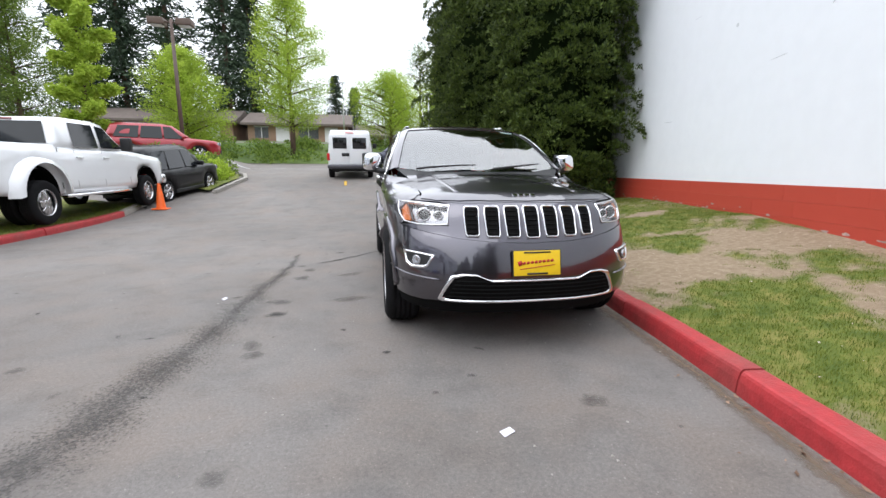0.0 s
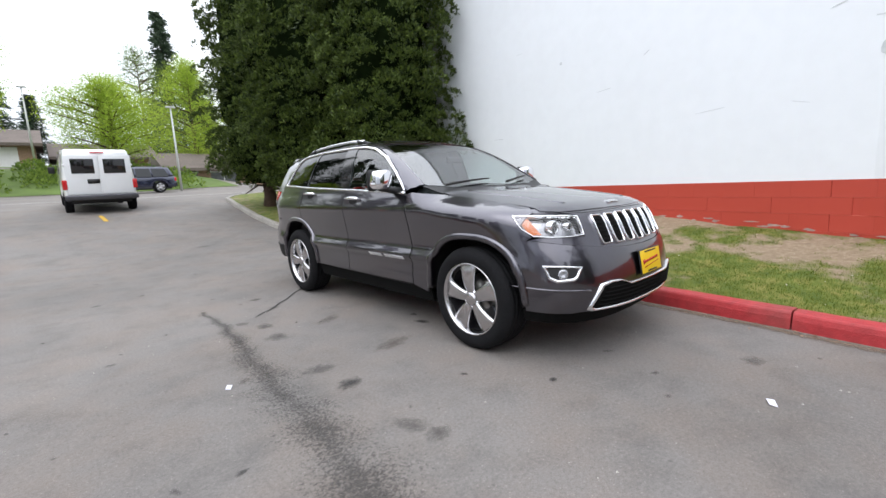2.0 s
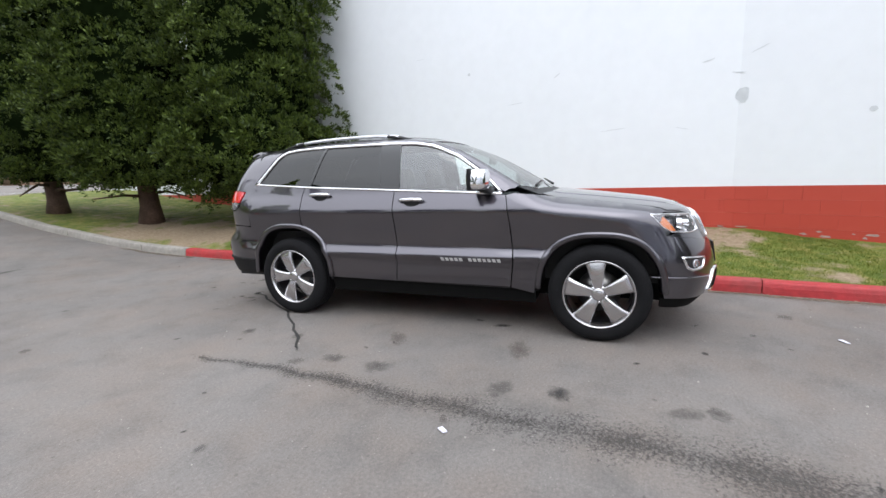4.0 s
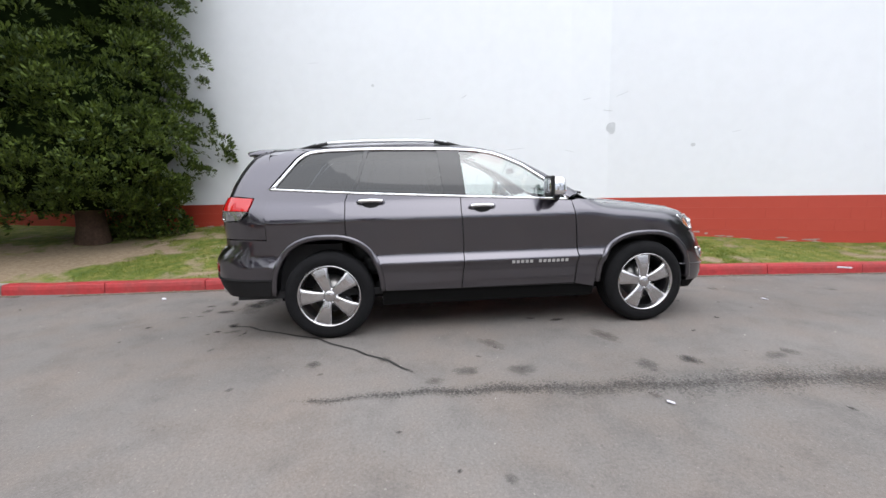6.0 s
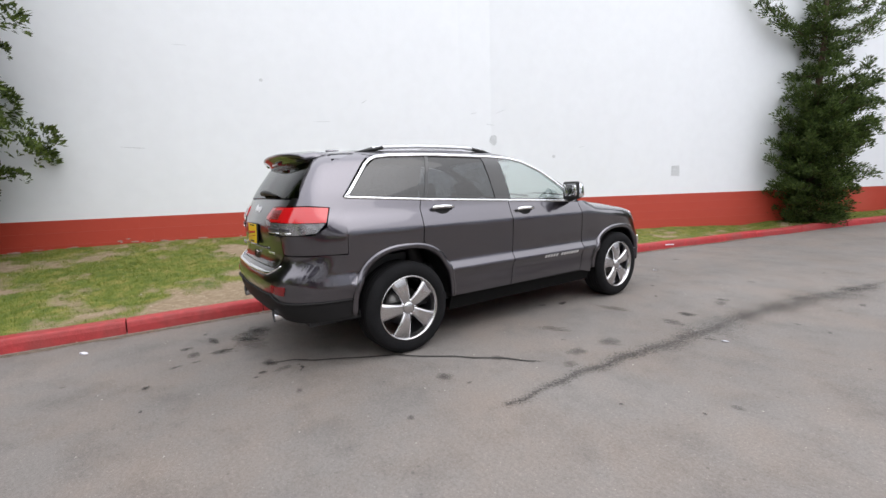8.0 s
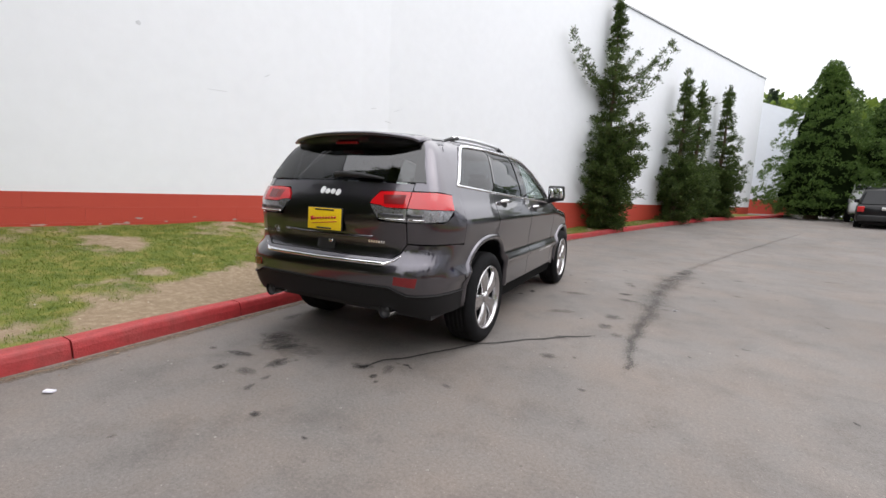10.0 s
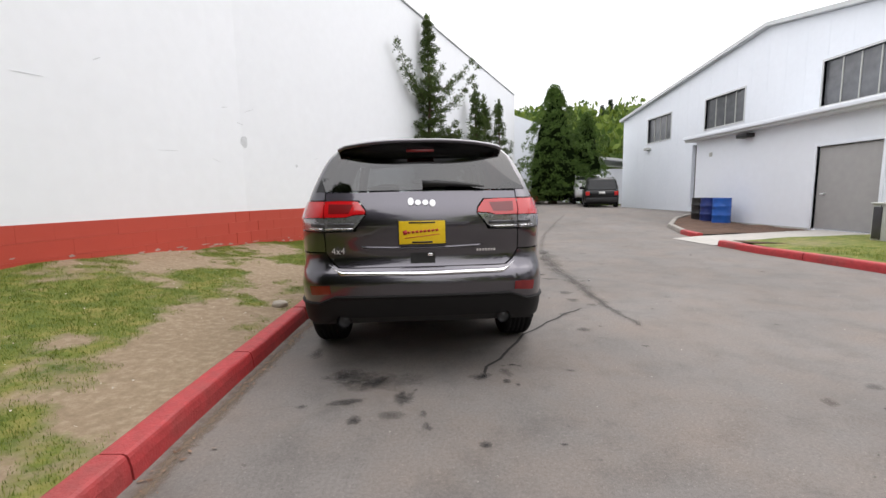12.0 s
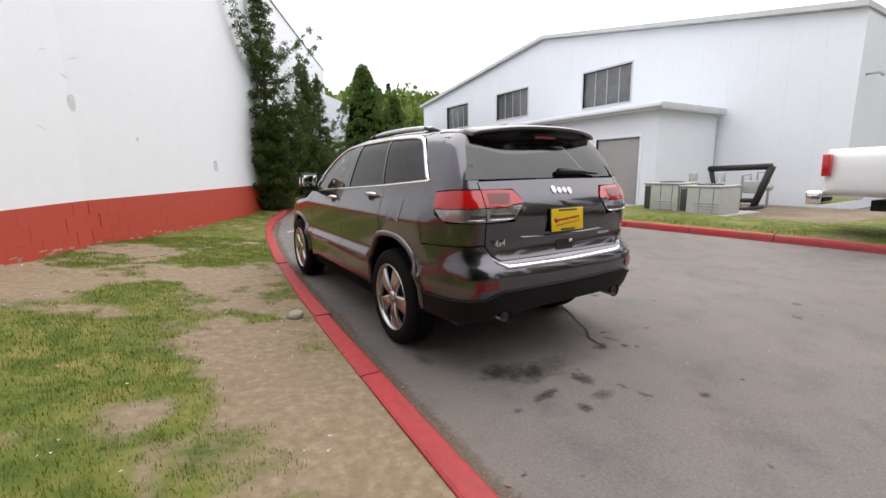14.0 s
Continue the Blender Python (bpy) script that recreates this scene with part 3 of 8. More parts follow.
# scuffs and small old fittings on the white wall
M_SCUFF = material("scuffed_plaster", (.64, .665, .69), .8, vary=.12, scale=14, bump=.4)
def wall_mark(y, z, w, h, tilt=0.0, mat=None, thick=.004, round_=True):
    x = along(WALL, y)
    d = Vector((along(WALL, y - .2) - along(WALL, y + .2), -.4, 0)).normalized()
    m = Matrix.Translation((x, y, z)) @ Matrix.Rotation(math.atan2(d.y, d.x), 4, 'Z') @ Matrix.Rotation(radians(90), 4, 'X') @ Matrix.Rotation(radians(tilt), 4, 'Z')
    rng = random.Random(int(abs(y * 100 + z * 10)))
    n = 14 if round_ else 4
    pts = [(w * math.cos(a) * rng.uniform(.75, 1.15), h * math.sin(a) * rng.uniform(.75, 1.15)) for a in [k * math.tau / n + (.785 if n == 4 else 0) for k in range(n)]]
    bm = extrude_shape(pts, thick, m)
    return part("wall_patch", bm, mat or M_SCUFF, wall_1, smooth=False)


wall_mark(-3.35, 2.39, .10, .11)
wall_mark(-7.35, 1.60, .15, .17, 0, None, .003, False)
for y, z, w, h, t in ((-2.9, 2.95, .09, .006, 12), (-3.25, 2.72, .13, .007, -8), (-3.5, 3.0, .12, .006, 20), (-1.6, 2.05, .22, .005, 4), (-2.6, 1.98, .10, .005, -15), (1.2, 3.4, .035, .03, 0), (.2, 2.7, .16, .005, 3), (3.2, 2.2, .2, .005, -3), (-5.2, 2.2, .08, .006, 10), (2.4, 3.9, .12, .006, 0), (-.6, 3.1, .06, .007, 30), (-4.6, 2.0, .04, .035, 0)):
    wall_mark(y, z, w, h, t)
# ---- the parked car: its surface as one function, negative inside ----
def table(v, pts):
    return np.interp(v, [p[0] for p in pts], [p[1] for p in pts])


def smooth_table(v, pts, r):
    return sum(table(v + d * r, pts) for d in (-1, -.5, 0, .5, 1)) / 5


def soft_max(a, b, k):
    h = np.clip(0.5 + 0.5 * (a - b) / k, 0, 1)
    return b * (1 - h) + a * h + k * h * (1 - h)


SIDE = [(.2, .86), (.30, .885), (.36, .905), (.46, .918), (.57, .922), (.615, .934), (.64, .958), (.652, .955), (.725, .913), (.8, .921), (.92, .935), (1.03, .949), (1.045, .949), (1.06, .944), (1.13, .916), (1.2, .886), (1.35, .845), (1.5, .79), (1.6, .745), (1.66, .71), (1.71, .66), (1.75, .59), (1.85, .45)]
TOP = [(-2.5, .87), (-2.3, .975), (-2.2, 1.02), (-2.05, 1.06), (-1.8, 1.10), (-1.4, 1.15), (-1.05, 1.185), (-.97, 1.205), (-.73, 1.345), (-.5, 1.48), (-.3, 1.585), (-.05, 1.68), (.2, 1.725), (.6, 1.745), (1.1, 1.742), (1.6, 1.725), (2.0, 1.692), (2.15, 1.670), (2.5, 1.60)]
FRONT = [(.2, -2.2), (.3, -2.3), (.38, -2.36), (.5, -2.375), (.62, -2.355), (.74, -2.32), (.8, -2.28), (.95, -2.215), (1.02, -2.16), (1.1, -2.0)]
FRONT_BOW = [(0, 0), (.2, .006), (.3, .015), (.45, .048), (.6, .11), (.75, .21), (.85, .33), (.95, .60), (1.05, 1.0)]
REAR = [(.2, 2.28), (.35, 2.38), (.45, 2.45), (.5, 2.475), (.62, 2.50), (.74, 2.50), (.775, 2.48), (.795, 2.415), (.9, 2.405), (1.02, 2.42), (1.15, 2.415), (1.22, 2.375), (1.4, 2.27), (1.6, 2.125), (1.68, 2.05), (1.75, 1.97)]
REAR_BOW = [(0, 0), (.3, .008), (.5, .018), (.7, .05), (.8, .105), (.88, .24), (.95, .5), (1.05, .9)]


def car(x, y, z):
    """Signed size: below 0 inside the body."""
    ax = np.abs(x)
    taper = table(y, [(-2.4, .93), (-1.9, .975), (-1.4, 1.0), (1.4, 1.0), (1.9, .985), (2.4, .955)])
    upper = np.clip((z - 1.13) / .5, 0, 1) * table(y, [(-.9, 0.03), (0, 0), (1.2, .0), (2.2, .075)])
    side = ax - smooth_table(z, SIDE, .007) * taper + upper
    crown = table(y, [(-2.3, .06), (-1.2, .055), (-.9, .04), (-.2, .045), (.3, .06), (2.2, .07)])
    top = z - smooth_table(y, TOP, .10) + crown * (ax / .75) ** 2.4
    front = smooth_table(z, FRONT, .03) + smooth_table(ax, FRONT_BOW, .05) - y
    rear = y - smooth_table(z, REAR, .025) + smooth_table(ax, REAR_BOW, .05)
    low = .22 - z
    f = soft_max(side, top, .10)
    f = soft_max(f, front, .09)
    f = soft_max(f, rear, .07)
    return np.maximum(f, low)


def solve_ray(origin, way):
    """Where rays from inside leave the body: bisection between 0 and 3 m."""
    a, b = np.zeros(len(origin)), np.full(len(origin), 3.0)
    for _ in range(34):
        m = (a + b) / 2
        p = origin + way * m[:, None]
        inside = car(p[:, 0], p[:, 1], p[:, 2]) < 0
        a, b = np.where(inside, m, a), np.where(inside, b, m)
    return origin + way * ((a + b) / 2)[:, None]


def on_body(kind, uv, lift=0.0):
    """Places and normals on the body for points of a projection.
    side: (y, z) seen from the kerbless side; top: (x, y); front and rear: (turn about an upright axis, z)."""
    uv = np.asarray(uv, float)
    u, v = uv[:, 0], uv[:, 1]
    zero = np.zeros(len(uv))
    if kind == "side":
        o, w = np.c_[zero, u, v], np.tile((-1.0, 0, 0), (len(uv), 1))
    elif kind == "top":
        o, w = np.c_[u, v, zero + .8], np.tile((0, 0, 1.0), (len(uv), 1))
    elif kind == "front":
        o, w = np.c_[zero, zero - 1.5, v], np.c_[np.sin(u), -np.cos(u), zero]
    else:
        o, w = np.c_[zero, zero + 1.6, v], np.c_[np.sin(u), np.cos(u), zero]
    p = solve_ray(o, w)
    e = 2e-3
    g = np.c_[[(car(*(p + d).T) - car(*(p - d).T)) for d in np.eye(3) * e]].T
    g /= np.linalg.norm(g, axis=1)[:, None]
    return p + g * lift, g


def flat(kind, pts):
    """Outline points given as (x, y, z) brought to the projection; pairs stay as they are."""
    out = []
    for p in pts:
        if len(p) == 2:
            out.append(p)
        elif kind == "front":
            out.append((math.atan2(p[0], -(p[1] + 1.5)), p[2]))
        elif kind == "rear":
            out.append((math.atan2(p[0], p[1] - 1.6), p[2]))
        elif kind == "side":
            out.append((p[1], p[2]))
        else:
            out.append((p[0], p[1]))
    return out


def panel(kind, outline, lift=0.0, thick=.014, grid=.05, flip=False):
    """A piece of the body's skin inside an outline, with a rim that turns in by its thickness. flip: the mirror image in x."""
    rim = densify(flat(kind, outline), grid)
    us, vs = [p[0] for p in rim], [p[1] for p in rim]
    inner = []
    poly = np.array(rim)
    a, b = poly, np.roll(poly, -1, 0)
    for u in np.arange(min(us) + grid / 2, max(us), grid):
        for v in np.arange(min(vs) + grid / 2, max(vs), grid):
            cross = ((a[:, 1] > v) != (b[:, 1] > v)) & (u < (b[:, 0] - a[:, 0]) * (v - a[:, 1]) / (b[:, 1] - a[:, 1] + 1e-12) + a[:, 0])
            if cross.sum() % 2 and np.min(np.hypot(poly[:, 0] - u, poly[:, 1] - v)) > grid * .45:
                inner.append((u, v))
    n = len(rim)
    pts, _, faces, *_ = geometry.delaunay_2d_cdt([Vector(p) for p in rim + inner], [(i, (i + 1) % n) for i in range(n)], [], 1, 1e-6)
    p, g = on_body(kind, [(q.x, q.y) for q in pts], lift)
    sign = -1 if flip else 1
    bm = bmesh.new()
    vv = [bm.verts.new((c[0] * sign, c[1], c[2])) for c in p]
    for f in faces:
        q = [vv[i] for i in f]
        nn = (q[1].co - q[0].co).cross(q[2].co - q[0].co)
        want = Vector((g[f[0]][0] * sign, g[f[0]][1], g[f[0]][2]))
        try:
            bm.faces.new(q if nn.dot(want) > 0 else q[::-1])
        except ValueError:
            pass
    if thick:
        edge = [e for e in bm.edges if len(e.link_faces) == 1]
        index = {v: i for i, v in enumerate(vv)}
        outer, lower = {}, {}
        for e in edge:
            for v in e.verts:
                if v not in outer:
                    d = Vector((g[index[v]][0] * sign, g[index[v]][1], g[index[v]][2]))
                    outer[v], lower[v] = bm.verts.new(v.co), bm.verts.new(v.co - d * thick)
        for e in edge:
            f = e.link_faces[0]
            lo = next(k for k in f.loops if k.edge == e)
            s, t = lo.vert, lo.link_loop_next.vert
            bm.faces.new((outer[t], outer[s], lower[s], lower[t]))
    return bm


def band(kind, left, right, lift=0.0, thick=.01, flip=False, bulge=0.0, step=.04, closed=False):
    """A strip of trim on the skin between two lines, with rounded back and rims."""
    left, right = flat(kind, left), flat(kind, right)
    la, lb = [], []
    pairs = list(zip(left, right))
    if closed:
        pairs = pairs + pairs[:1]
    for (a, b), (c, d) in zip(pairs, pairs[1:]):
        n = max(1, int(max(math.dist(a, c), math.dist(b, d)) / step + .5))
        for k in range(n):
            t = k / n
            la.append((a[0] + (c[0] - a[0]) * t, a[1] + (c[1] - a[1]) * t))
            lb.append((b[0] + (d[0] - b[0]) * t, b[1] + (d[1] - b[1]) * t))
    if not closed:
        la.append(pairs[-1][0])
        lb.append(pairs[-1][1])
    rows = []
    for t, h in ((0, -thick), (0, 0), (.25, bulge * .75), (.5, bulge), (.75, bulge * .75), (1, 0), (1, -thick)):
        uv = [(a[0] + (b[0] - a[0]) * t, a[1] + (b[1] - a[1]) * t) for a, b in zip(la, lb)]
        p, g = on_body(kind, uv, lift + h)
        rows.append(p)
    sign = -1 if flip else 1
    bm = bmesh.new()
    vv = [[bm.verts.new((c[0] * sign, c[1], c[2])) for c in r] for r in rows]
    m = len(la)
    for r, s in zip(vv, vv[1:]):
        for k in range(m if closed else m - 1):
            j = (k + 1) % m
            bm.faces.new((r[k], r[j], s[j], s[k]))
    if not closed:
        for k in (0, -1):
            try:
                bm.faces.new([r[k] for r in vv])
            except ValueError:
                pass
    bmesh.ops.recalc_face_normals(bm, faces=list(bm.faces))
    return bm


def shrink(pts, d):
    """An outline moved inwards by d (pairs)."""
    n = len(pts)
    area = sum(pts[i][0] * pts[(i + 1) % n][1] - pts[(i + 1) % n][0] * pts[i][1] for i in range(n))
    s = 1 if area > 0 else -1
    out = []
    for i in range(n):
        a, b, c = Vector(pts[i - 1]), Vector(pts[i]), Vector(pts[(i + 1) % n])
        e, f = (b - a).normalized(), (c - b).normalized()
        m = Vector((-(e.y + f.y), e.x + f.x))
        m = m.normalized() if m.length > 1e-6 else Vector((-e.y, e.x))
        k = max(.5, m.dot(Vector((-e.y, e.x))))
        out.append(tuple(b + m * s * d / k))
    return out


# ---- the parked sport utility vehicle, part by part ----
def fx(x, z):
    return (math.atan2(x, -(float(table(z, FRONT)) + float(table(abs(x), FRONT_BOW)) + 1.5)), z)


def rx(x, z):
    return (math.atan2(x, float(table(z, REAR)) - float(table(abs(x), REAR_BOW)) - 1.6), z)


def arch(yc, a, b, start=0, stop=180, n=14, zc=.375, power=2.5):
    out = []
    for k in range(n + 1):
        t = radians(start + (stop - start) * k / n)
        c, s = math.cos(t), math.sin(t)
        out.append((yc + a * math.copysign(abs(c) ** (2 / power), c), zc + b * abs(s) ** (2 / power)))
    return out


def belt(y):
    return float(table(y, [(-.8, 1.16), (-.68, 1.175), (.34, 1.222), (1.27, 1.268), (1.92, 1.31)]))


FRONT_AXLE, REAR_AXLE = -1.4575, 1.4575
car_suv = thing("sport_utility_vehicle", "dark grey metallic five-door sport utility vehicle parked at the kerb", "car")
WINDOW_TOP = [(-.705, 1.19), (-.62, 1.275), (-.521, 1.365), (-.307, 1.511), (-.15, 1.582), (-.04, 1.622), (.12, 1.65), (.36, 1.662), (1.02, 1.67), (1.45, 1.66), (1.585, 1.645), (1.65, 1.615), (1.70, 1.575), (1.846, 1.40), (1.925, 1.312)]

FENDER = [(-.775, .40)] + [(-.80, .65), (-.778, .9), (-.75, 1.09), (-.735, 1.165), (-.80, 1.178), (-.95, 1.162), (-1.12, 1.135), (-1.5, 1.095), (-1.84, 1.045), (-1.90, 1.02), (-1.87, .93), (-1.945, .86), (-1.86, .80)] + arch(FRONT_AXLE, .49, .50, 146, 4) + [(-.96, .36)]
FDOOR = [(-.765, .405), (-.79, .65), (-.768, .9), (-.742, 1.09), (-.728, 1.165), (.28, belt(.28)), (.283, 1.1), (.262, .8), (.265, .6), (.285, .405)]
RDOOR = [(.293, .405), (.273, .6), (.27, .8), (.291, 1.1), (.288, belt(.29)), (1.262, belt(1.26)), (1.285, 1.2), (1.29, .935)] + arch(REAR_AXLE, .485, .545, 108, 172, 8) + [(.985, .405)]
QUARTER = arch(REAR_AXLE, .485, .545, 105, 14, 9) + [(1.95, .70), (1.95, 1.54), (1.90, 1.60), (1.80, 1.645), (1.66, 1.672), (1.60, 1.664), (1.668, 1.62), (1.715, 1.58), (1.86, 1.405), (1.935, 1.315), (1.27, belt(1.27)), (1.293, 1.2), (1.298, .94)]
for s in (False, True):
    part("front_fender", panel("side", FENDER, flip=s, grid=.03), M_PAINT, car_suv)
    fd = part("front_door", panel("side", FDOOR, flip=s, grid=.018), M_PAINT, car_suv)
    rd = part("rear_door", panel("side", RDOOR, flip=s, grid=.018), M_PAINT, car_suv)
    part("inner_trim", panel("side", shrink(FDOOR, .02), lift=-.07, thick=0, flip=s), M_TRIM, fd)
    part("inner_trim", panel("side", shrink(RDOOR, .02), lift=-.07, thick=0, flip=s), M_TRIM, rd)
    part("quarter_panel", panel("side", QUARTER, flip=s, grid=.03), M_PAINT, car_suv)
    part("roof_corner", panel("side", [(1.62, 1.662), (1.72, 1.60), (1.94, 1.52), (1.94, 1.60), (1.82, 1.665), (1.66, 1.695)], lift=-.006, thick=.006, grid=.03, flip=s), M_PAINT, car_suv)
    # windows with their bright surround
    part("window", panel("side", [(-.66, belt(-.6)), (-.6, 1.27), (-.5, 1.36), (-.3, 1.49), (-.13, 1.567), (.02, 1.607), (.27, 1.635), (.235, belt(.23))], lift=-.012, thick=0, flip=s), M_GLASS, fd, "clear greenish side glass")
    part("window", panel("side", [(.43, belt(.4)), (.475, 1.645), (1.075, 1.652), (1.205, belt(1.2))], lift=-.012, thick=0, flip=s), M_TINT, rd, "dark tinted side glass")
    part("pillar_cover", panel("side", [(.235, belt(.23)), (.27, 1.64), (.475, 1.645), (.43, belt(.4))], lift=-.006, flip=s), M_GLOSSBLACK, fd)
    part("quarter_window", panel("side", [(1.235, belt(1.23)), (1.11, 1.65), (1.46, 1.642), (1.57, 1.625), (1.63, 1.59), (1.69, 1.54), (1.825, 1.39), (1.885, 1.32)], lift=-.010, thick=0, flip=s), M_TINT, car_suv, "dark tinted quarter glass")
    part("pillar_cover", panel("side", [(1.205, belt(1.2)), (1.075, 1.652), (1.11, 1.651), (1.235, belt(1.23))], lift=-.006, flip=s), M_GLOSSBLACK, rd)
    inner_top = [(y + dy, z + dz) for (y, z), (dy, dz) in zip(WINDOW_TOP, [(.03, 0), (.022, -.012), (.018, -.016), (.013, -.02), (.01, -.021), (.006, -.022), (.003, -.022), (0, -.022), (0, -.022), (0, -.022), (-.006, -.022), (-.014, -.02), (-.02, -.016), (-.026, -.012), (-.05, .012)])]
    part("window_trim", band("side", WINDOW_TOP, inner_top, lift=.002, bulge=.006, flip=s), M_CHROME, car_suv, "bright chrome window surround")
    ys = [-.70, -.4, 0, .4, .8, 1.2, 1.6, 1.92]
    part("belt_trim", band("side", [(y, belt(y) - .006) for y in ys], [(y, belt(y) + .014) for y in ys], lift=.004, bulge=.006, flip=s), M_CHROME, car_suv, "bright chrome belt line")
    # wheel arch flares and sill
    for yc, top in ((FRONT_AXLE, .455), (REAR_AXLE, .505)):
        part("arch_flare", band("side", arch(yc, .44, top, 2, 178, 26), arch(yc, .488, top + .046, 2, 178, 26), lift=.012, thick=.05, bulge=.010, flip=s), M_PAINT, car_suv)
        liner = bmesh.new()
        pts = arch(yc, .455, top + .02, -8, 188, 22)
        sx = 1 if s else -1
        rows = [[liner.verts.new((sx * x, y, z)) for y, z in pts] for x in (.50, .90)]
        for k in range(len(pts) - 1):
            liner.faces.new((rows[0][k], rows[0][k + 1], rows[1][k + 1], rows[1][k]))
        liner.faces.new(rows[0])
        part("wheel_arch_liner", liner, M_BLACK, car_suv)
    # near-black sill, so the shadow below the doors is part of its colour
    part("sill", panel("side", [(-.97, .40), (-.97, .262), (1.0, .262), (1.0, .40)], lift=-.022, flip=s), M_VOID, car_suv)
    part("sill_trim", band("side", [(-.77, .393), (.98, .403)], [(-.77, .398), (.98, .408)], lift=.001, thick=.003, bulge=.002, flip=s), M_LOWER, car_suv)
    # handles
    for door, y in ((fd, .10), (rd, 1.07)):
        z = 1.128 if door is fd else 1.188
        # flat dark oval: the shaded finger recess is only painted on the door
        part("handle_shade_oval", panel("side", [(y + .075 * math.cos(a), z - .012 + .035 * math.sin(a)) for a in np.linspace(0, math.tau, 14)[:-1]], lift=.0015, thick=0, flip=s, grid=.03), M_LOWER, door)
        p, g = on_body("side", [(y - .115, z), (y - .09, z), (y, z), (y + .09, z), (y + .115, z)])
        off = [.012, .034, .042, .034, .012]
        line = [Vector(q) + Vector(n) * o for q, n, o in zip(p, g, off)]
        if s:
            line = [Vector((-q.x, q.y, q.z)) for q in line]
        hb = tube(line, [.012, .015, .016, .015, .012], 10)
        part("door_handle", hb, M_CHROME, door, "chrome door handle")
    # nameplate: plain bright bars
    for k in range(13):
        if k in (5,):
            continue
        y = -.17 - k * .0415
        part("nameplate_bar", panel("side", [(y, .614), (y - .027, .614), (y - .022, .642), (y + .005, .642)], lift=.005, thick=.004, grid=.05, flip=s), M_BADGE, fd)
    # door mirror
    sx = 1 if s else -1
    cap = bmesh.new()
    bmesh.ops.create_uvsphere(cap, u_segments=20, v_segments=14, radius=1)
    for v in cap.verts:
        q = v.co
        q = Vector([math.copysign(abs(c) ** .55, c) for c in q])
        v.co = Vector((sx * (1.015 + .088 * q.x - .01 * q.z), -.535 + .068 * q.y + .03 * abs(q.x) - (.03 if q.y < 0 else 0), 1.297 + .083 * q.z))
    mirror = part("door_mirror", cap, M_CHROME, car_suv, "chrome capped door mirror")
    part("mirror_glass", box(sx * .945 if sx > 0 else -1.085, 1.085 if sx > 0 else -.945, -.468, -.458, 1.235, 1.36, .004), M_MIRROR, mirror)
    part("mirror_frame", box(min(sx * .918, sx * 1.112), max(sx * .918, sx * 1.112), -.50, -.462, 1.206, 1.384, .02), M_BLACK, mirror)
    part("mirror_foot", tube([(sx * .86, -.60, 1.19), (sx * .93, -.585, 1.205), (sx * 1.0, -.56, 1.22), (sx * 1.06, -.55, 1.225)], [.035, .03, .028, .02], 10), M_BLACK, mirror)
    # roof rail
    p, g = on_body("top", [(-.575, y) for y in (.22, .36, .6, .85, 1.1, 1.35, 1.55, 1.70)])
    z = [.004, .018, .028, .030, .030, .028, .020, .004]
    line = [Vector((sx * abs(q[0]), q[1], q[2] + h)) for q, h in zip(p, z)]
    rail = part("roof_rail", tube(line[1:-1], .016, 8), M_SILVER, car_suv, "silver roof rail")
    for a, b, c in ((line[0], line[1], line[1] + (line[2] - line[1]) * .5), (line[-1], line[-2], line[-2] + (line[-3] - line[-2]) * .5)):
        part("rail_foot", tube([a - Vector((0, 0, .015)), b - Vector((0, 0, .008)), c], [.010, .019, .017], 8), M_BLACK, rail)

# upper body
part("roof", panel("top", [(-.665, -.015), (-.70, .12), (-.708, .4), (-.69, 1.0), (-.668, 1.45), (-.655, 1.62), (-.60, 1.80), (-.585, 1.98), (0, 2.05), (.585, 1.98), (.60, 1.80), (.655, 1.62), (.668, 1.45), (.69, 1.0), (.708, .4), (.70, .12), (.665, -.015), (.3, -.045), (0, -.055), (-.3, -.045)], grid=.06), M_PAINT, car_suv)
part("roof_end", panel("top", [(-.685, 1.50), (-.672, 1.80), (-.63, 2.04), (0, 2.09), (.63, 2.04), (.672, 1.80), (.685, 1.50)], lift=-.004, grid=.05), M_PAINT, car_suv)
part("headlining", panel("top", [(-.60, 0), (-.60, 1.6), (0, 2.0), (.60, 1.6), (.60, 0)], lift=-.05, thick=0, grid=.12), M_TRIM, car_suv)
part("sunroof", panel("top", [(-.42, .1), (-.42, .95), (.42, .95), (.42, .1)], lift=.003, thick=.004, grid=.08), M_GLOSSBLACK, car_suv, "black glass sunroof panel")
part("windscreen", panel("top", [(-.775, -.83), (-.69, -.42), (-.605, -.035), (-.3, -.055), (0, -.065), (.3, -.055), (.605, -.035), (.69, -.42), (.775, -.83), (.5, -.95), (0, -1.0), (-.5, -.95)], lift=-.008, thick=0, grid=.06), M_SCREEN, car_suv, "clear laminated windscreen")
for sx in (-1, 1):
    part("a_pillar", panel("top", [(-.61, -.03), (-.665, -.012), (-.70, .0), (-.708, -.15), (-.750, -.307), (-.815, -.521), (-.87, -.64), (-.885, -.72), (-.855, -.80), (-.78, -.835), (-.695, -.42)], grid=.035, flip=sx > 0), M_PAINT, car_suv)
HOOD = [(-.715, -1.0), (-.705, -1.12), (-.695, -1.5), (-.682, -1.838), (-.70, -1.93), (-.60, -2.02), (-.45, -2.085), (-.25, -2.125), (0, -2.14)]
HOOD = HOOD + [(-x, y) for x, y in HOOD[-2::-1]] + [(.5, -1.05), (0, -1.08), (-.5, -1.05)]
hood = part("hood", panel("top", HOOD, grid=.05), M_PAINT, car_suv)
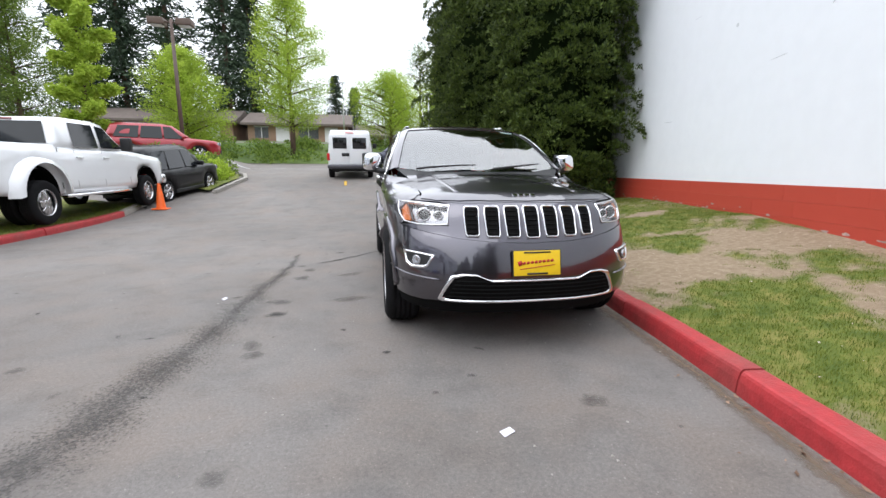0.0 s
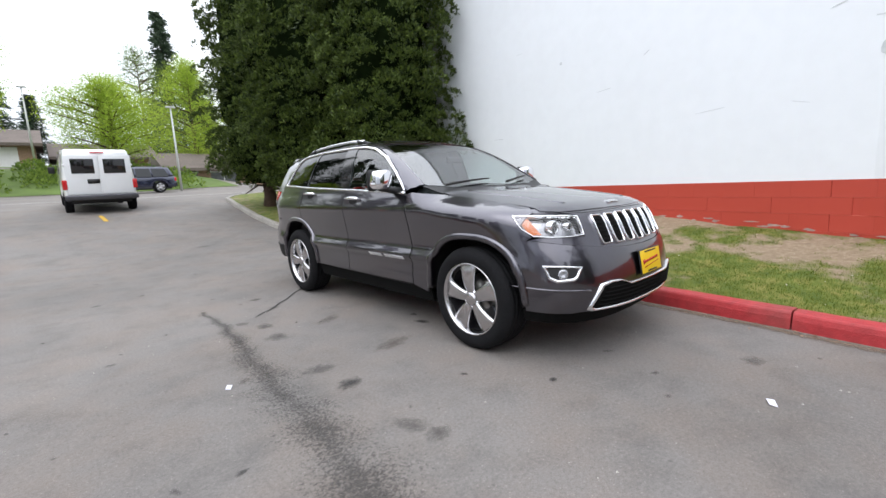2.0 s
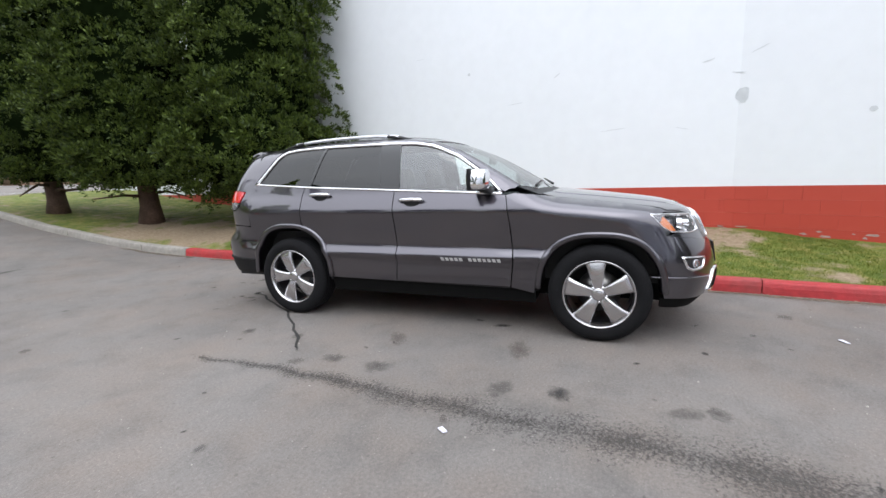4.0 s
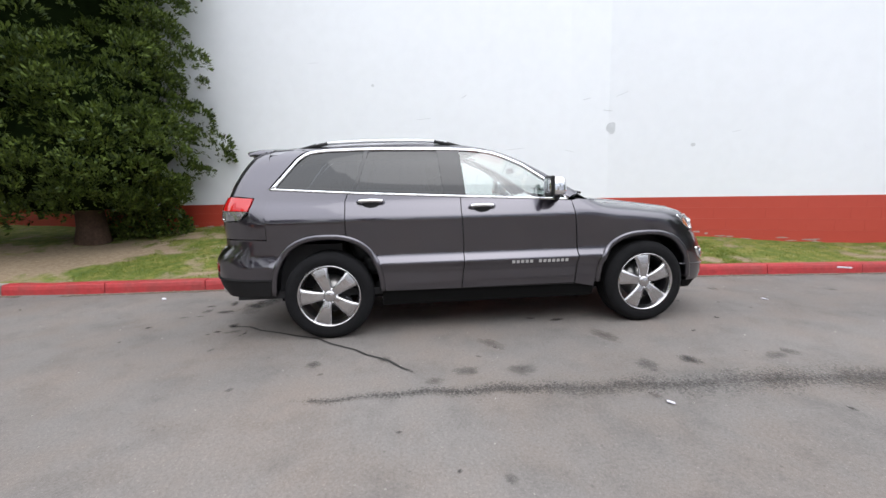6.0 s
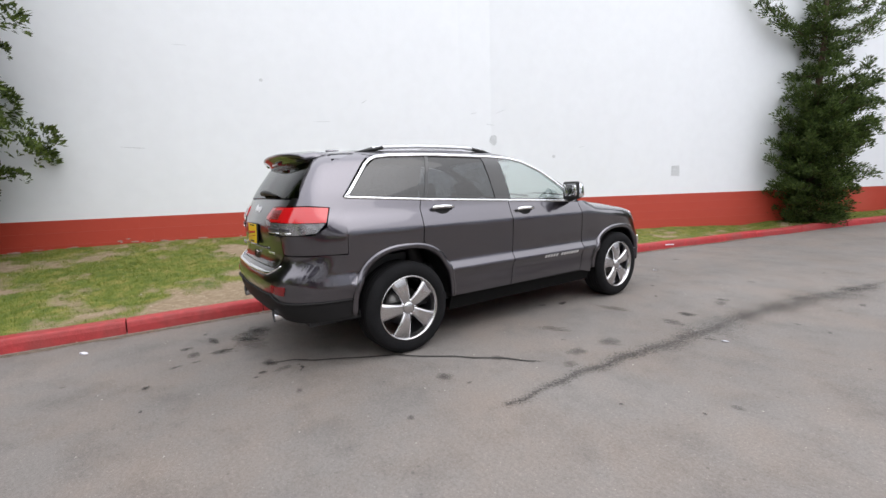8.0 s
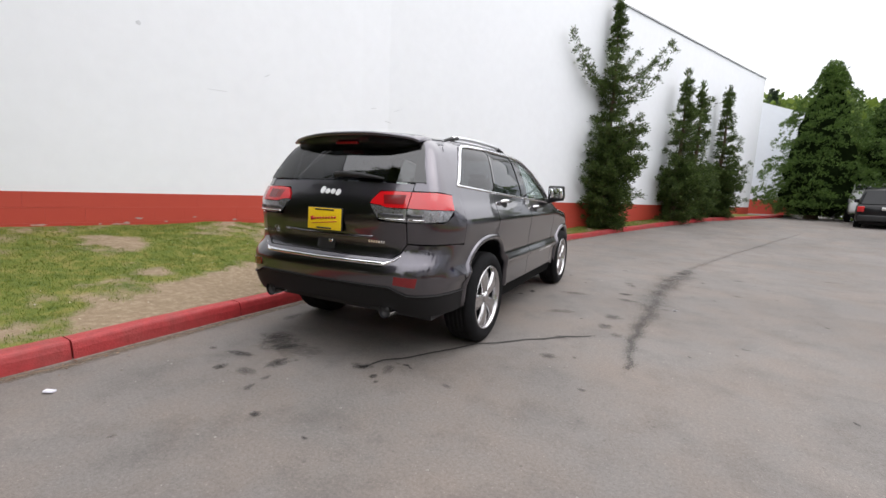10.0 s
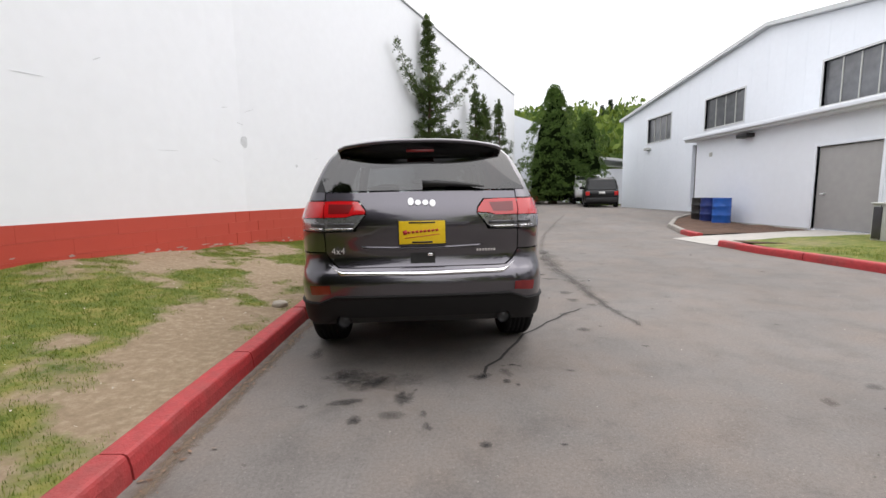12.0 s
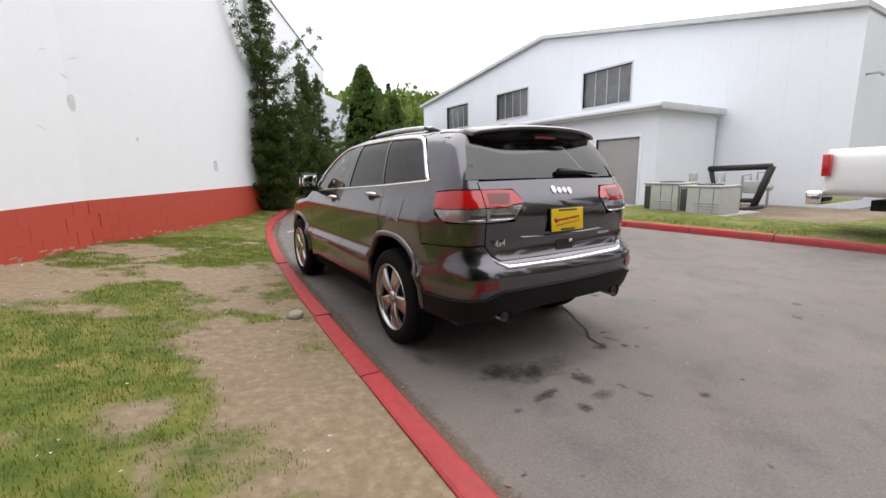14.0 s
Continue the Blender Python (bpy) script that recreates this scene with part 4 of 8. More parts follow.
for sx in (-1, 1):
    part("hood_crease", band("top", [(sx * .47, -1.08), (sx * .45, -1.5), (sx * .42, -1.95)], [(sx * .52, -1.07), (sx * .50, -1.5), (sx * .47, -1.95)], lift=-.004, thick=.002, bulge=.010), M_PAINT, hood)
part("cowl", panel("top", [(-.715, -.99), (-.80, -.83), (-.775, -.83), (-.5, -.945), (0, -.99), (.5, -.945), (.775, -.83), (.80, -.83), (.715, -.99), (.5, -1.042), (0, -1.072), (-.5, -1.042)], lift=-.012, thick=.01, grid=.05), M_BLACK, car_suv, "black plastic cowl below the windscreen")
for x0, y0, x1, y1 in ((-.62, -.925, -.05, -.90), (.10, -.985, .60, -.83)):
    p, g = on_body("top", [(x0 + (x1 - x0) * t, y0 + (y1 - y0) * t) for t in np.linspace(0, 1, 7)], .02)
    part("windscreen_wiper", tube([tuple(q) for q in p], [.012, .012, .011, .010, .009, .008, .006], 6), M_BLACK, car_suv)

# nose
TOPLINE = [(-.80, 1.012), (-.60, 1.002), (-.45, .998), (-.25, 1.0), (0, 1.003)]
TOPLINE = TOPLINE + [(-x, z) for x, z in TOPLINE[-2::-1]]
LOWLINE = [(-.85, .838), (-.66, .80), (-.478, .772), (-.25, .752), (0, .745)]
LOWLINE = LOWLINE + [(-x, z) for x, z in LOWLINE[-2::-1]]
surround = [fx(x, z) for x, z in TOPLINE[1:-1]] + [fx(.53, .99), fx(.545, .85), fx(.80, .853)] + [fx(x, z + .004) for x, z in LOWLINE[::-1]] + [fx(-.80, .853), fx(-.545, .85), fx(-.53, .99)]
grille = part("grille", panel("front", surround, lift=-.006, grid=.05), M_PAINT, car_suv)
part("hood_lip", panel("front", [fx(x, z + .002) for x, z in TOPLINE] + [fx(x, z + .028) for x, z in TOPLINE[::-1]], lift=-.004, grid=.04), M_PAINT, hood)
for k in range(7):
    c = (k - 3) * .1325
    h = .004 * abs(k - 3)
    w = .056 - .001 * abs(k - 3)
    zt, zb = .980 - h * .4, .772 + h
    ring = [(c - w * .85, zt), (c + w * .85, zt), (c + w, zt - .015), (c + w * .88, zb + .014), (c + w * .70, zb), (c - w * .70, zb), (c - w * .88, zb + .014), (c - w, zt - .015)]
    hole = [(c + (x - c) * .80, .876 + (z - .876) * .90) for x, z in ring]
    # flat near-black panel; its colour holds the shade inside the slot
    slot = part("grille_slot", panel("front", [fx(*q) for q in hole], lift=.001, thick=0, grid=.02), M_VOID, grille)
    part("slot_frame", band("front", [fx(*q) for q in ring], [fx(*q) for q in hole], lift=.004, thick=.016, bulge=.009, closed=True), M_CHROME, grille, "chrome grille slot frame")
    for j in range(6):
        z = zb + .022 + j * (zt - zb - .03) / 6
        part("grille_bar", band("front", [fx(c - w * .62, z), fx(c + w * .62, z)], [fx(c - w * .62, z + .008), fx(c + w * .62, z + .008)], lift=.003, thick=.003, bulge=.004), M_VOID, slot)
# badge on the hood: plain bright shapes
for k in range(4):
    x = -.075 + k * .042
    part("badge_bar", panel("top", [(x, -2.055), (x + .03, -2.055), (x + .03, -2.085 - (.006 if k in (0, 3) else 0)), (x, -2.085)], lift=.006, thick=.006, grid=.05), M_CHROME, hood)

for sx in (-1, 1):
    f = sx > 0
    lamp_line = [(-.845, -1.80, 1.002), (-.76, -1.94, 1.0), (-.64, -2.04, .992), (-.525, -2.10, .984), (-.545, -2.165, .856), (-.64, -2.12, .848), (-.74, -2.05, .85), (-.82, -1.955, .862), (-.85, -1.88, .91)]
    hl = part("headlamp", panel("front", lamp_line, lift=-.05, thick=.0, grid=.04, flip=f), M_CLEARLENS, car_suv, "clear headlamp with amber corner")
    part("lamp_wall", band("front", lamp_line, shrink(flat("front", lamp_line), .004), lift=-.004, thick=.06, closed=True, flip=f), M_GLOSSBLACK, hl)
    frame_in = shrink(flat("front", lamp_line), .009)
    part("lamp_bezel", band("front", lamp_line, frame_in, lift=.0, thick=.02, bulge=.004, closed=True, flip=f), M_CHROME, hl, "chrome lamp bezel")
    part("lamp_cover", panel("front", lamp_line, lift=.004, thick=0, grid=.04, flip=f), M_LENS, hl).visible_shadow = False
    part("corner_marker", panel("front", [(-.842, -1.84, .985), (-.80, -1.90, .983), (-.79, -2.0, .875), (-.825, -1.93, .875)], lift=-.012, thick=.02, grid=.03, flip=f), M_AMBER, hl, "amber corner marker")
    for (x, y, z), r in (((-.685, -2.03, .925), .048), ((-.60, -2.09, .925), .030)):
        p, g = on_body("front", flat("front", [(x, y, z)]), -.028)
        c, n = Vector((p[0][0] * -sx, p[0][1], p[0][2])), Vector((0, -1, 0))
        m = Matrix.Translation(c) @ n.to_track_quat("Z", "Y").to_matrix().to_4x4()
        part("lamp_ring", lathe([(r * .70, -.02), (r * .72, .006), (r * .9, .012), (r, .004), (r, -.03)], m, 24), M_CHROME, hl)
        part("lamp_lens", lathe([(r * .72, -.004), (r * .6, .010), (r * .35, .018), (.001, .022)], m, 24), M_GLOSSBLACK, hl)
    # bumper corner: fog lamp with bright U-shaped rim
    fog = [(-.835, -2.03, .682), (-.74, -2.14, .676), (-.635, -2.20, .664), (-.675, -2.19, .588), (-.70, -2.18, .572), (-.79, -2.11, .566), (-.822, -2.07, .59)]
    fin = shrink(flat("front", fog), .018)
    fin = [(u, v + (.006 if v < .62 else .004)) for u, v in fin]
    fg = part("fog_lamp", panel("front", fog, lift=.002, thick=0, grid=.03, flip=f), M_BLACK, car_suv, "fog lamp in a chrome rim")
    part("fog_rim", band("front", fog, fin, lift=.005, thick=.012, bulge=.008, closed=True, flip=f), M_CHROME, fg, "chrome fog lamp rim")
    p, g = on_body("front", flat("front", [(-.75, -2.13, .622)]), .004)
    m = Matrix.Translation((p[0][0] * -sx, p[0][1], p[0][2])) @ Vector((g[0][0] * -sx, g[0][1], g[0][2])).to_track_quat("Z", "Y").to_matrix().to_4x4()
    part("fog_lens", lathe([(.033, -.01), (.033, .006), (.028, .01), (.015, .006), (.001, .004)], m, 20), M_CLEARLENS, fg)
BUMP = [fx(x, z) for x, z in LOWLINE] + [(.885, -1.92, .84), (.925, -1.815, .79), (.93, -1.865, .70), (.925, -1.915, .60), (.91, -1.935, .48), (.89, -1.93, .37), fx(.70, .355), fx(.66, .36), fx(0, .36), fx(-.66, .36), fx(-.70, .355), (-.89, -1.93, .37), (-.91, -1.935, .48), (-.925, -1.915, .60), (-.93, -1.865, .70), (-.925, -1.815, .79), (-.885, -1.92, .84)]
bumper = part("front_bumper", panel("front", BUMP, grid=.05), M_PAINT, car_suv)
INTAKE = [(-.53, .532), (-.46, .548), (-.38, .546), (-.29, .512), (.29, .512), (.38, .546), (.46, .548), (.53, .532), (.61, .385), (.585, .372), (-.585, .372), (-.61, .385)]
# intake and bars are near-black to paint in the shade of the opening
part("lower_intake", panel("front", [fx(*q) for q in INTAKE], lift=.003, thick=0, grid=.05), M_VOID, bumper, "black lower air intake")
part("intake_trim", band("front", [fx(x * 1.035, z + (.008 if z > .45 else -.008)) for x, z in INTAKE], [fx(x * .985, z - (.010 if z > .45 else -.010)) for x, z in INTAKE], lift=.006, thick=.01, bulge=.010, closed=True), M_CHROME, bumper, "chrome intake surround")
for j in range(5):
    z = .397 + j * .026
    w = .56 - j * .012
    part("intake_bar", band("front", [fx(-w, z), fx(w, z)], [fx(-w, z + .009), fx(w, z + .009)], lift=.006, thick=.005, bulge=.006), M_VOID, bumper)
part("bumper_step", band("front", [fx(-.93 + .0, .53), fx(-.7, .505), fx(-.62, .50)], [fx(-.93, .545), fx(-.7, .52), fx(-.62, .515)], lift=.0, thick=.01, bulge=.012), M_PAINT, bumper)
part("bumper_step", band("front", [fx(.93, .53), fx(.7, .505), fx(.62, .50)], [fx(.93, .545), fx(.7, .52), fx(.62, .515)], lift=.0, thick=.01, bulge=.012), M_PAINT, bumper)
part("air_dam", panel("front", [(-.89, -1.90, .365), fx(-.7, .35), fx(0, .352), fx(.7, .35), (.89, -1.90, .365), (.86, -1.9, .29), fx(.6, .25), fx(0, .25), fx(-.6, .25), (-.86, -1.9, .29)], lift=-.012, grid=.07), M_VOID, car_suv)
for y, z, zt, tilt, holder in ((-2.372, .545, .705, -9, bumper), (2.432, .955, 1.112, 3, None)):
    back = y > 0
    m = Matrix.Translation((0, y, (z + zt) / 2)) @ Matrix.Rotation(radians(tilt), 4, 'X')
    h, sg = (zt - z) / 2, (1 if back else -1)
    plate = part("dealer_plate", box(-.158, .158, -.004, .004, -h, h, .003, m), M_YELLOW, holder or car_suv, "yellow dealer plate with red strokes in a dark frame")
    part("plate_frame", box(-.165, .165, -.006 - sg * .004, .006 - sg * .004, -h - .006, h + .006, .004, m), M_INKBLACK, plate)
    for k in range(9):
        x = -.115 + k * .027
        w = .010 if k else .014
        up = .024 if k == 0 else .013
        m2 = m @ Matrix.Translation((x * (-1 if back else 1), sg * .0052, -.002 + .002 * k)) @ Matrix.Rotation(radians(-18 if not back else 18), 4, 'Y')
        part("plate_stroke", box(-w, w, -.0012, .0012, -up * .5, up * .7, 0, m2), M_INK, plate)
    part("plate_stroke", box(-.12, .12, -.001, .001, -.003, .002, 0, m @ Matrix.Translation((0, sg * .0052, -.025)) @ Matrix.Rotation(radians(-6 if not back else 6), 4, 'Y')), M_INK, plate)
    part("plate_bar", box(-.07, .07, -.001, .001, -.006, .006, 0, m @ Matrix.Translation((0, sg * .0052, -h + .012))), M_INKBLACK, plate)
    part("plate_bar", box(-.09, .09, -.001, .001, -.005, .005, 0, m @ Matrix.Translation((0, sg * .0052, h - .011))), M_INKBLACK, plate)

# tail
for sx in (-1, 1):
    f = sx > 0
    corner = [(-.95 + .045, 1.95, .895), (-.925, 1.95, 1.05), (-.88, 1.95, 1.25), (-.84, 1.95, 1.40), (-.73, 1.95, 1.555), (-.66, 1.955, 1.63), (-.60, 1.98, 1.655), rx(-.60, 1.60), rx(-.642, 1.45), rx(-.675, 1.32), rx(-.676, 1.262), (-.82, 2.20, 1.262), (-.87, 2.06, 1.245), (-.885, 2.09, 1.10), (-.87, 2.19, 1.045), rx(-.676, 1.045), rx(-.676, .905), (-.86, 2.18, .90)]
    part("rear_corner", panel("rear", corner, grid=.05, flip=f), M_PAINT, car_suv)
    # tail lamp in two pieces, on the body and on the gate
    outer_red = [rx(-.675, 1.250), (-.80, 2.22, 1.252), (-.868, 2.072, 1.238), (-.882, 2.095, 1.135), rx(-.675, 1.143)]
    outer_clear = [rx(-.675, 1.139), (-.882, 2.098, 1.131), (-.875, 2.17, 1.062), (-.80, 2.29, 1.052), rx(-.675, 1.052)]
    gate_red = [rx(-.437, 1.246), rx(-.55, 1.252), rx(-.668, 1.250), rx(-.668, 1.143), rx(-.52, 1.143), rx(-.47, 1.158), rx(-.385, 1.164), rx(-.392, 1.19)]
    gate_clear = [rx(-.388, 1.158), rx(-.47, 1.152), rx(-.52, 1.138), rx(-.668, 1.138), rx(-.668, 1.052), rx(-.52, 1.055), rx(-.455, 1.075)]
    tl = part("tail_lamp", panel("rear", outer_red, lift=.008, thick=.03, grid=.03, flip=f), M_RED, car_suv, "red and clear tail lamp")
    part("clear_lens", panel("rear", outer_clear, lift=.006, thick=.03, grid=.03, flip=f), M_CLEARLENS, tl)
    part("gate_lens", panel("rear", gate_red, lift=.008, thick=.03, grid=.03, flip=f), M_RED, tl)
    part("gate_clear_lens", panel("rear", gate_clear, lift=.006, thick=.03, grid=.03, flip=f), M_CLEARLENS, tl)
    part("lamp_core", panel("rear", [rx(-.47, 1.225), rx(-.64, 1.23), rx(-.64, 1.165), rx(-.50, 1.165)], lift=.0095, thick=.002, grid=.03, flip=f), M_REDIN, tl)
    for inner in ((-.47, -.55, -.66), (-.684, -.73, -.78)):
        part("lamp_strip", band("rear", [rx(x, 1.062) for x in inner], [rx(x, 1.070) for x in inner], lift=.010, thick=.004, bulge=.003, flip=f), M_CHROME, tl)
        part("lamp_insert", band("rear", [rx(x * .98, 1.080) for x in inner], [rx(x * .98, 1.104) for x in inner], lift=.008, thick=.004, bulge=.002, flip=f), M_DARKALLOY, tl)
    part("reflector", panel("rear", [rx(-.635, .686), rx(-.785, .68), rx(-.772, .615), rx(-.63, .63)], lift=.006, thick=.01, grid=.03, flip=f), M_REDIN, car_suv, "red bumper reflector")
    part("exhaust_tip", tube([(sx * .555, 2.15, .44), (sx * .555, 2.36, .432), (sx * .555, 2.445, .428)], [.040, .050, .050], 18, False), M_CHROME, car_suv, "chrome exhaust tip")
    part("exhaust_bore", tube([(sx * .555, 2.16, .44), (sx * .555, 2.43, .428)], .043, 16), M_BLACK, car_suv)
GATE = [rx(-.668, 1.04), rx(-.455, 1.045), rx(-.44, 1.075), rx(-.378, 1.16), rx(-.385, 1.2), rx(-.43, 1.258), rx(-.668, 1.258), rx(-.668, 1.308), rx(-.3, 1.312), rx(0, 1.314)]
GATE = GATE + [(-u, v) for u, v in GATE[-2::-1]] + [rx(.668, .90), rx(.625, .835), rx(.56, .80), rx(-.56, .80), rx(-.625, .835), rx(-.668, .90)]
gate = part("tailgate", panel("rear", GATE, grid=.05), M_PAINT, car_suv)
part("rear_window", panel("rear", [rx(-.742, 1.318), rx(-.3, 1.320), rx(.3, 1.320), rx(.742, 1.318), rx(.69, 1.45), rx(.622, 1.62), rx(-.622, 1.62), rx(-.69, 1.45)], lift=.006, thick=.009, grid=.07), M_REARGLASS, gate, "dark tinted rear window")
part("window_edge", band("rear", [rx(-.738, 1.321), rx(-.687, 1.45), rx(-.62, 1.62)], [rx(-.655, 1.321), rx(-.625, 1.45), rx(-.58, 1.62)], lift=.003, thick=.006), M_GLOSSBLACK, gate)
part("window_edge", band("rear", [rx(.738, 1.321), rx(.687, 1.45), rx(.62, 1.62)], [rx(.655, 1.321), rx(.625, 1.45), rx(.58, 1.62)], lift=.003, thick=.006), M_GLOSSBLACK, gate)
# roof spoiler
def spoiler_rows():
    """The spoiler carries the roof on to a thin lip; its underside runs back to the glass."""
    xs = np.linspace(-.60, .60, 25)
    start, _ = on_body("top", [(x, 1.92) for x in xs], .003)
    rows = []
    for x, p in zip(xs, start):
        e = abs(x) / .60
        y1 = 2.235 - .10 * e ** 3
        z0 = p[2]
        z1 = z0 - .012 - .004 * e ** 2
        lip = min(1.55 + .04 * e ** 6, z1 - .03)
        rows.append([(x, 1.92, z0), (x, 2.03, z0 + .004), (x, y1 - .03, z1), (x, y1 - .006, z1 - .008), (x, y1, z1 - .018), (x, y1 - .012, z1 - .030), (x, y1 - .05, (z1 + lip) / 2), (x, 2.145 - .05 * e ** 3, lip), (x, 2.09 - .05 * e ** 3, lip + .02), (x, 1.96, lip + .06)])
    return rows
sr = spoiler_rows()
def rows_mesh(rows, cols):
    bm = bmesh.new()
    vv = [[bm.verts.new(r[k]) for k in cols] for r in rows]
    for r, s in zip(vv, vv[1:]):
        for k in range(len(cols) - 1):
            bm.faces.new((r[k], s[k], s[k + 1], r[k + 1]))
    for r in (vv[0], vv[-1]):
        bm.faces.new(r)
    bmesh.ops.recalc_face_normals(bm, faces=list(bm.faces))
    return bm
spoiler = part("roof_spoiler", rows_mesh(sr, [0, 1, 2, 3, 4, 5]), M_PAINT, gate)
part("spoiler_underside", rows_mesh(sr, [5, 6, 7, 8, 9]), M_GLOSSBLACK, spoiler, "gloss black spoiler underside")
part("brake_light", box(-.10, .10, 2.165, 2.202, 1.595, 1.613, .004), M_REDIN, spoiler, "high mounted red brake light")
p, g = on_body("rear", [rx(x, z) for x, z in ((-.01, 1.348), (-.10, 1.352), (-.25, 1.345), (-.36, 1.335), (-.44, 1.327))], .028)
part("rear_wiper", tube([tuple(q) for q in p], [.024, .022, .017, .011, .005], 8), M_BLACK, gate, "black rear wiper")
for k in range(4):
    x = .095 - k * .05
    zt, zb = 1.268 if k == 0 else 1.252, 1.205 if k == 3 else 1.214
    part("badge_bar", panel("rear", [rx(x - .021 + .021 * math.cos(a), (zt + zb) / 2 + (zt - zb) / 2 * math.sin(a)) for a in np.linspace(0, math.tau, 13)[:-1]], lift=.007, thick=.006, grid=.06), M_BADGE, gate)
for k in range(7):
    x = -.375 - k * .020
    part("badge_bar", panel("rear", [rx(x, .91), rx(x - .014, .91), rx(x - .014, .893), rx(x, .893)], lift=.003, thick=.003, grid=.06), M_CHROME, gate)
part("gate_crease", band("rear", [rx(-.42, .945), rx(-.2, .938), rx(.2, .938), rx(.42, .945)], [rx(-.40, .925), rx(-.2, .918), rx(.2, .918), rx(.40, .925)], lift=.0, thick=.004, bulge=.012), M_PAINT, gate)
part("gate_handle", panel("rear", [rx(-.085, .892), rx(.085, .892), rx(.085, .815), rx(-.085, .815)], lift=.002, thick=0, grid=.06), M_BLACK, gate, "recessed tailgate handle")
part("rear_camera", box(-.07, -.035, 2.40, 2.425, .868, .888, .004), M_CHROME, gate)
RB_TOP = [(-.925, 1.92, .88), (-.90, 2.08, .892), (-.84, 2.24, .89), rx(-.675, .895), rx(-.635, .83), rx(-.57, .795), rx(0, .795)]
RB_TOP = flat("rear", RB_TOP)
RB_TOP = RB_TOP + [(-u, v) for u, v in RB_TOP[-2::-1]]
RB_LOW = flat("rear", [(-.92, 1.935, .545), (-.86, 2.26, .555), rx(-.72, .565), rx(-.60, .615), rx(0, .615)])
RB_LOW = RB_LOW + [(-u, v) for u, v in RB_LOW[-2::-1]]
rbump = part("rear_bumper", panel("rear", RB_TOP + [flat("rear", [(.935, 1.905, .72)])[0]] + RB_LOW[::-1] + [flat("rear", [(-.935, 1.905, .72)])[0]], grid=.05), M_PAINT, car_suv)
VAL = flat("rear", [(-.905, 1.955, .40), rx(-.80, .40), rx(-.66, .415), rx(-.60, .455), rx(-.4, .455), rx(0, .46)])
VAL = VAL + [(-u, v) for u, v in VAL[-2::-1]]
part("rear_valance", panel("rear", [(u, v - .004) for u, v in RB_LOW] + VAL[::-1], lift=.006, grid=.05), M_LOWER, rbump, "satin dark lower bumper")
part("valance_edge", band("rear", RB_LOW, [(u, v - .016) for u, v in RB_LOW], lift=.010, thick=.012, bulge=.006), M_LOWER, rbump)
part("bumper_trim", band("rear", [rx(-.640, .815), rx(-.605, .786), rx(-.555, .775), rx(0, .772), rx(.555, .775), rx(.605, .786), rx(.640, .815)], [rx(-.644, .813), rx(-.612, .779), rx(-.555, .754), rx(0, .750), rx(.555, .754), rx(.612, .779), rx(.644, .813)], lift=.006, thick=.01, bulge=.006), M_CHROME, rbump, "chrome bumper strip")
fin = part("roof_antenna", box(-.02, .02, 1.62, 1.74, 1.70, 1.745, .012), M_PAINT, car_suv)
# writing on the gate
txt = bpy.data.curves.new("lettering", 'FONT')
txt.body, txt.size, txt.extrude = "4x4", .062, .002
txo = new("lettering", txt)
dg = bpy.context.evaluated_depsgraph_get()
tm = bpy.data.meshes.new_from_object(txo.evaluated_get(dg))
bpy.data.objects.remove(txo)
tm.materials.append(M_CHROME)
lettering = new("lettering", tm)
lettering.parent = gate
lettering.matrix_basis = Matrix.Translation((.625, 2.402, .893)) @ Matrix.Rotation(radians(180), 4, 'Z') @ Matrix.Rotation(radians(90), 4, 'X') @ Matrix.Rotation(radians(4), 4, 'Y')
tagged(lettering, "chrome four by four lettering")

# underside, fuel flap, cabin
# near-black underbody: the shadow under the car is painted into it
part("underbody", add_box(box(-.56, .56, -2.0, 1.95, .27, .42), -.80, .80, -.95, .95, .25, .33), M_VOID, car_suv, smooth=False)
part("firewall", box(-.80, .80, -.98, -.94, .35, 1.12), M_TRIM, car_suv, smooth=False)
part("cabin_floor", box(-.82, .82, -.94, 2.25, .36, .42), M_TRIM, car_suv, smooth=False)
part("load_floor", box(-.72, .72, 1.35, 2.3, .42, .82), M_TRIM, car_suv, smooth=False)
part("engine_block", box(-.60, .60, -2.05, -1.0, .42, .92), M_BLACK, car_suv, smooth=False)
flap = [(1.56 + .105 * math.copysign(abs(math.cos(a)) ** .4, math.cos(a)), 1.10 + .085 * math.copysign(abs(math.sin(a)) ** .4, math.sin(a))) for a in np.linspace(0, math.tau, 25)[:-1]]
part("fuel_flap", panel("side", flap, lift=.003, thick=.004, flip=True), M_PAINT, car_suv)
dash = bmesh.new()
add_box(dash, -.72, .72, -.93, -.45, .80, 1.09, .05)
add_box(dash, .16, .56, -.58, -.42, 1.02, 1.14, .04)
part("dashboard", dash, M_TRIM, car_suv)
m = Matrix.Translation((.36, -.32, 1.02)) @ Matrix.Rotation(radians(-65), 4, 'X')
wheel_bm = lathe([(.185 + .014 * math.cos(a), .014 * math.sin(a)) for a in np.linspace(0, math.tau, 9)[:-1]], m, 28, True)
add_box(wheel_bm, -.17, .17, -.03, .03, -.02, .01, 0, m)
add_lathe(wheel_bm, [(.001, .03), (.06, .025), (.07, -.02)], m, 16)
part("steering_wheel", wheel_bm, M_TRIM, car_suv)
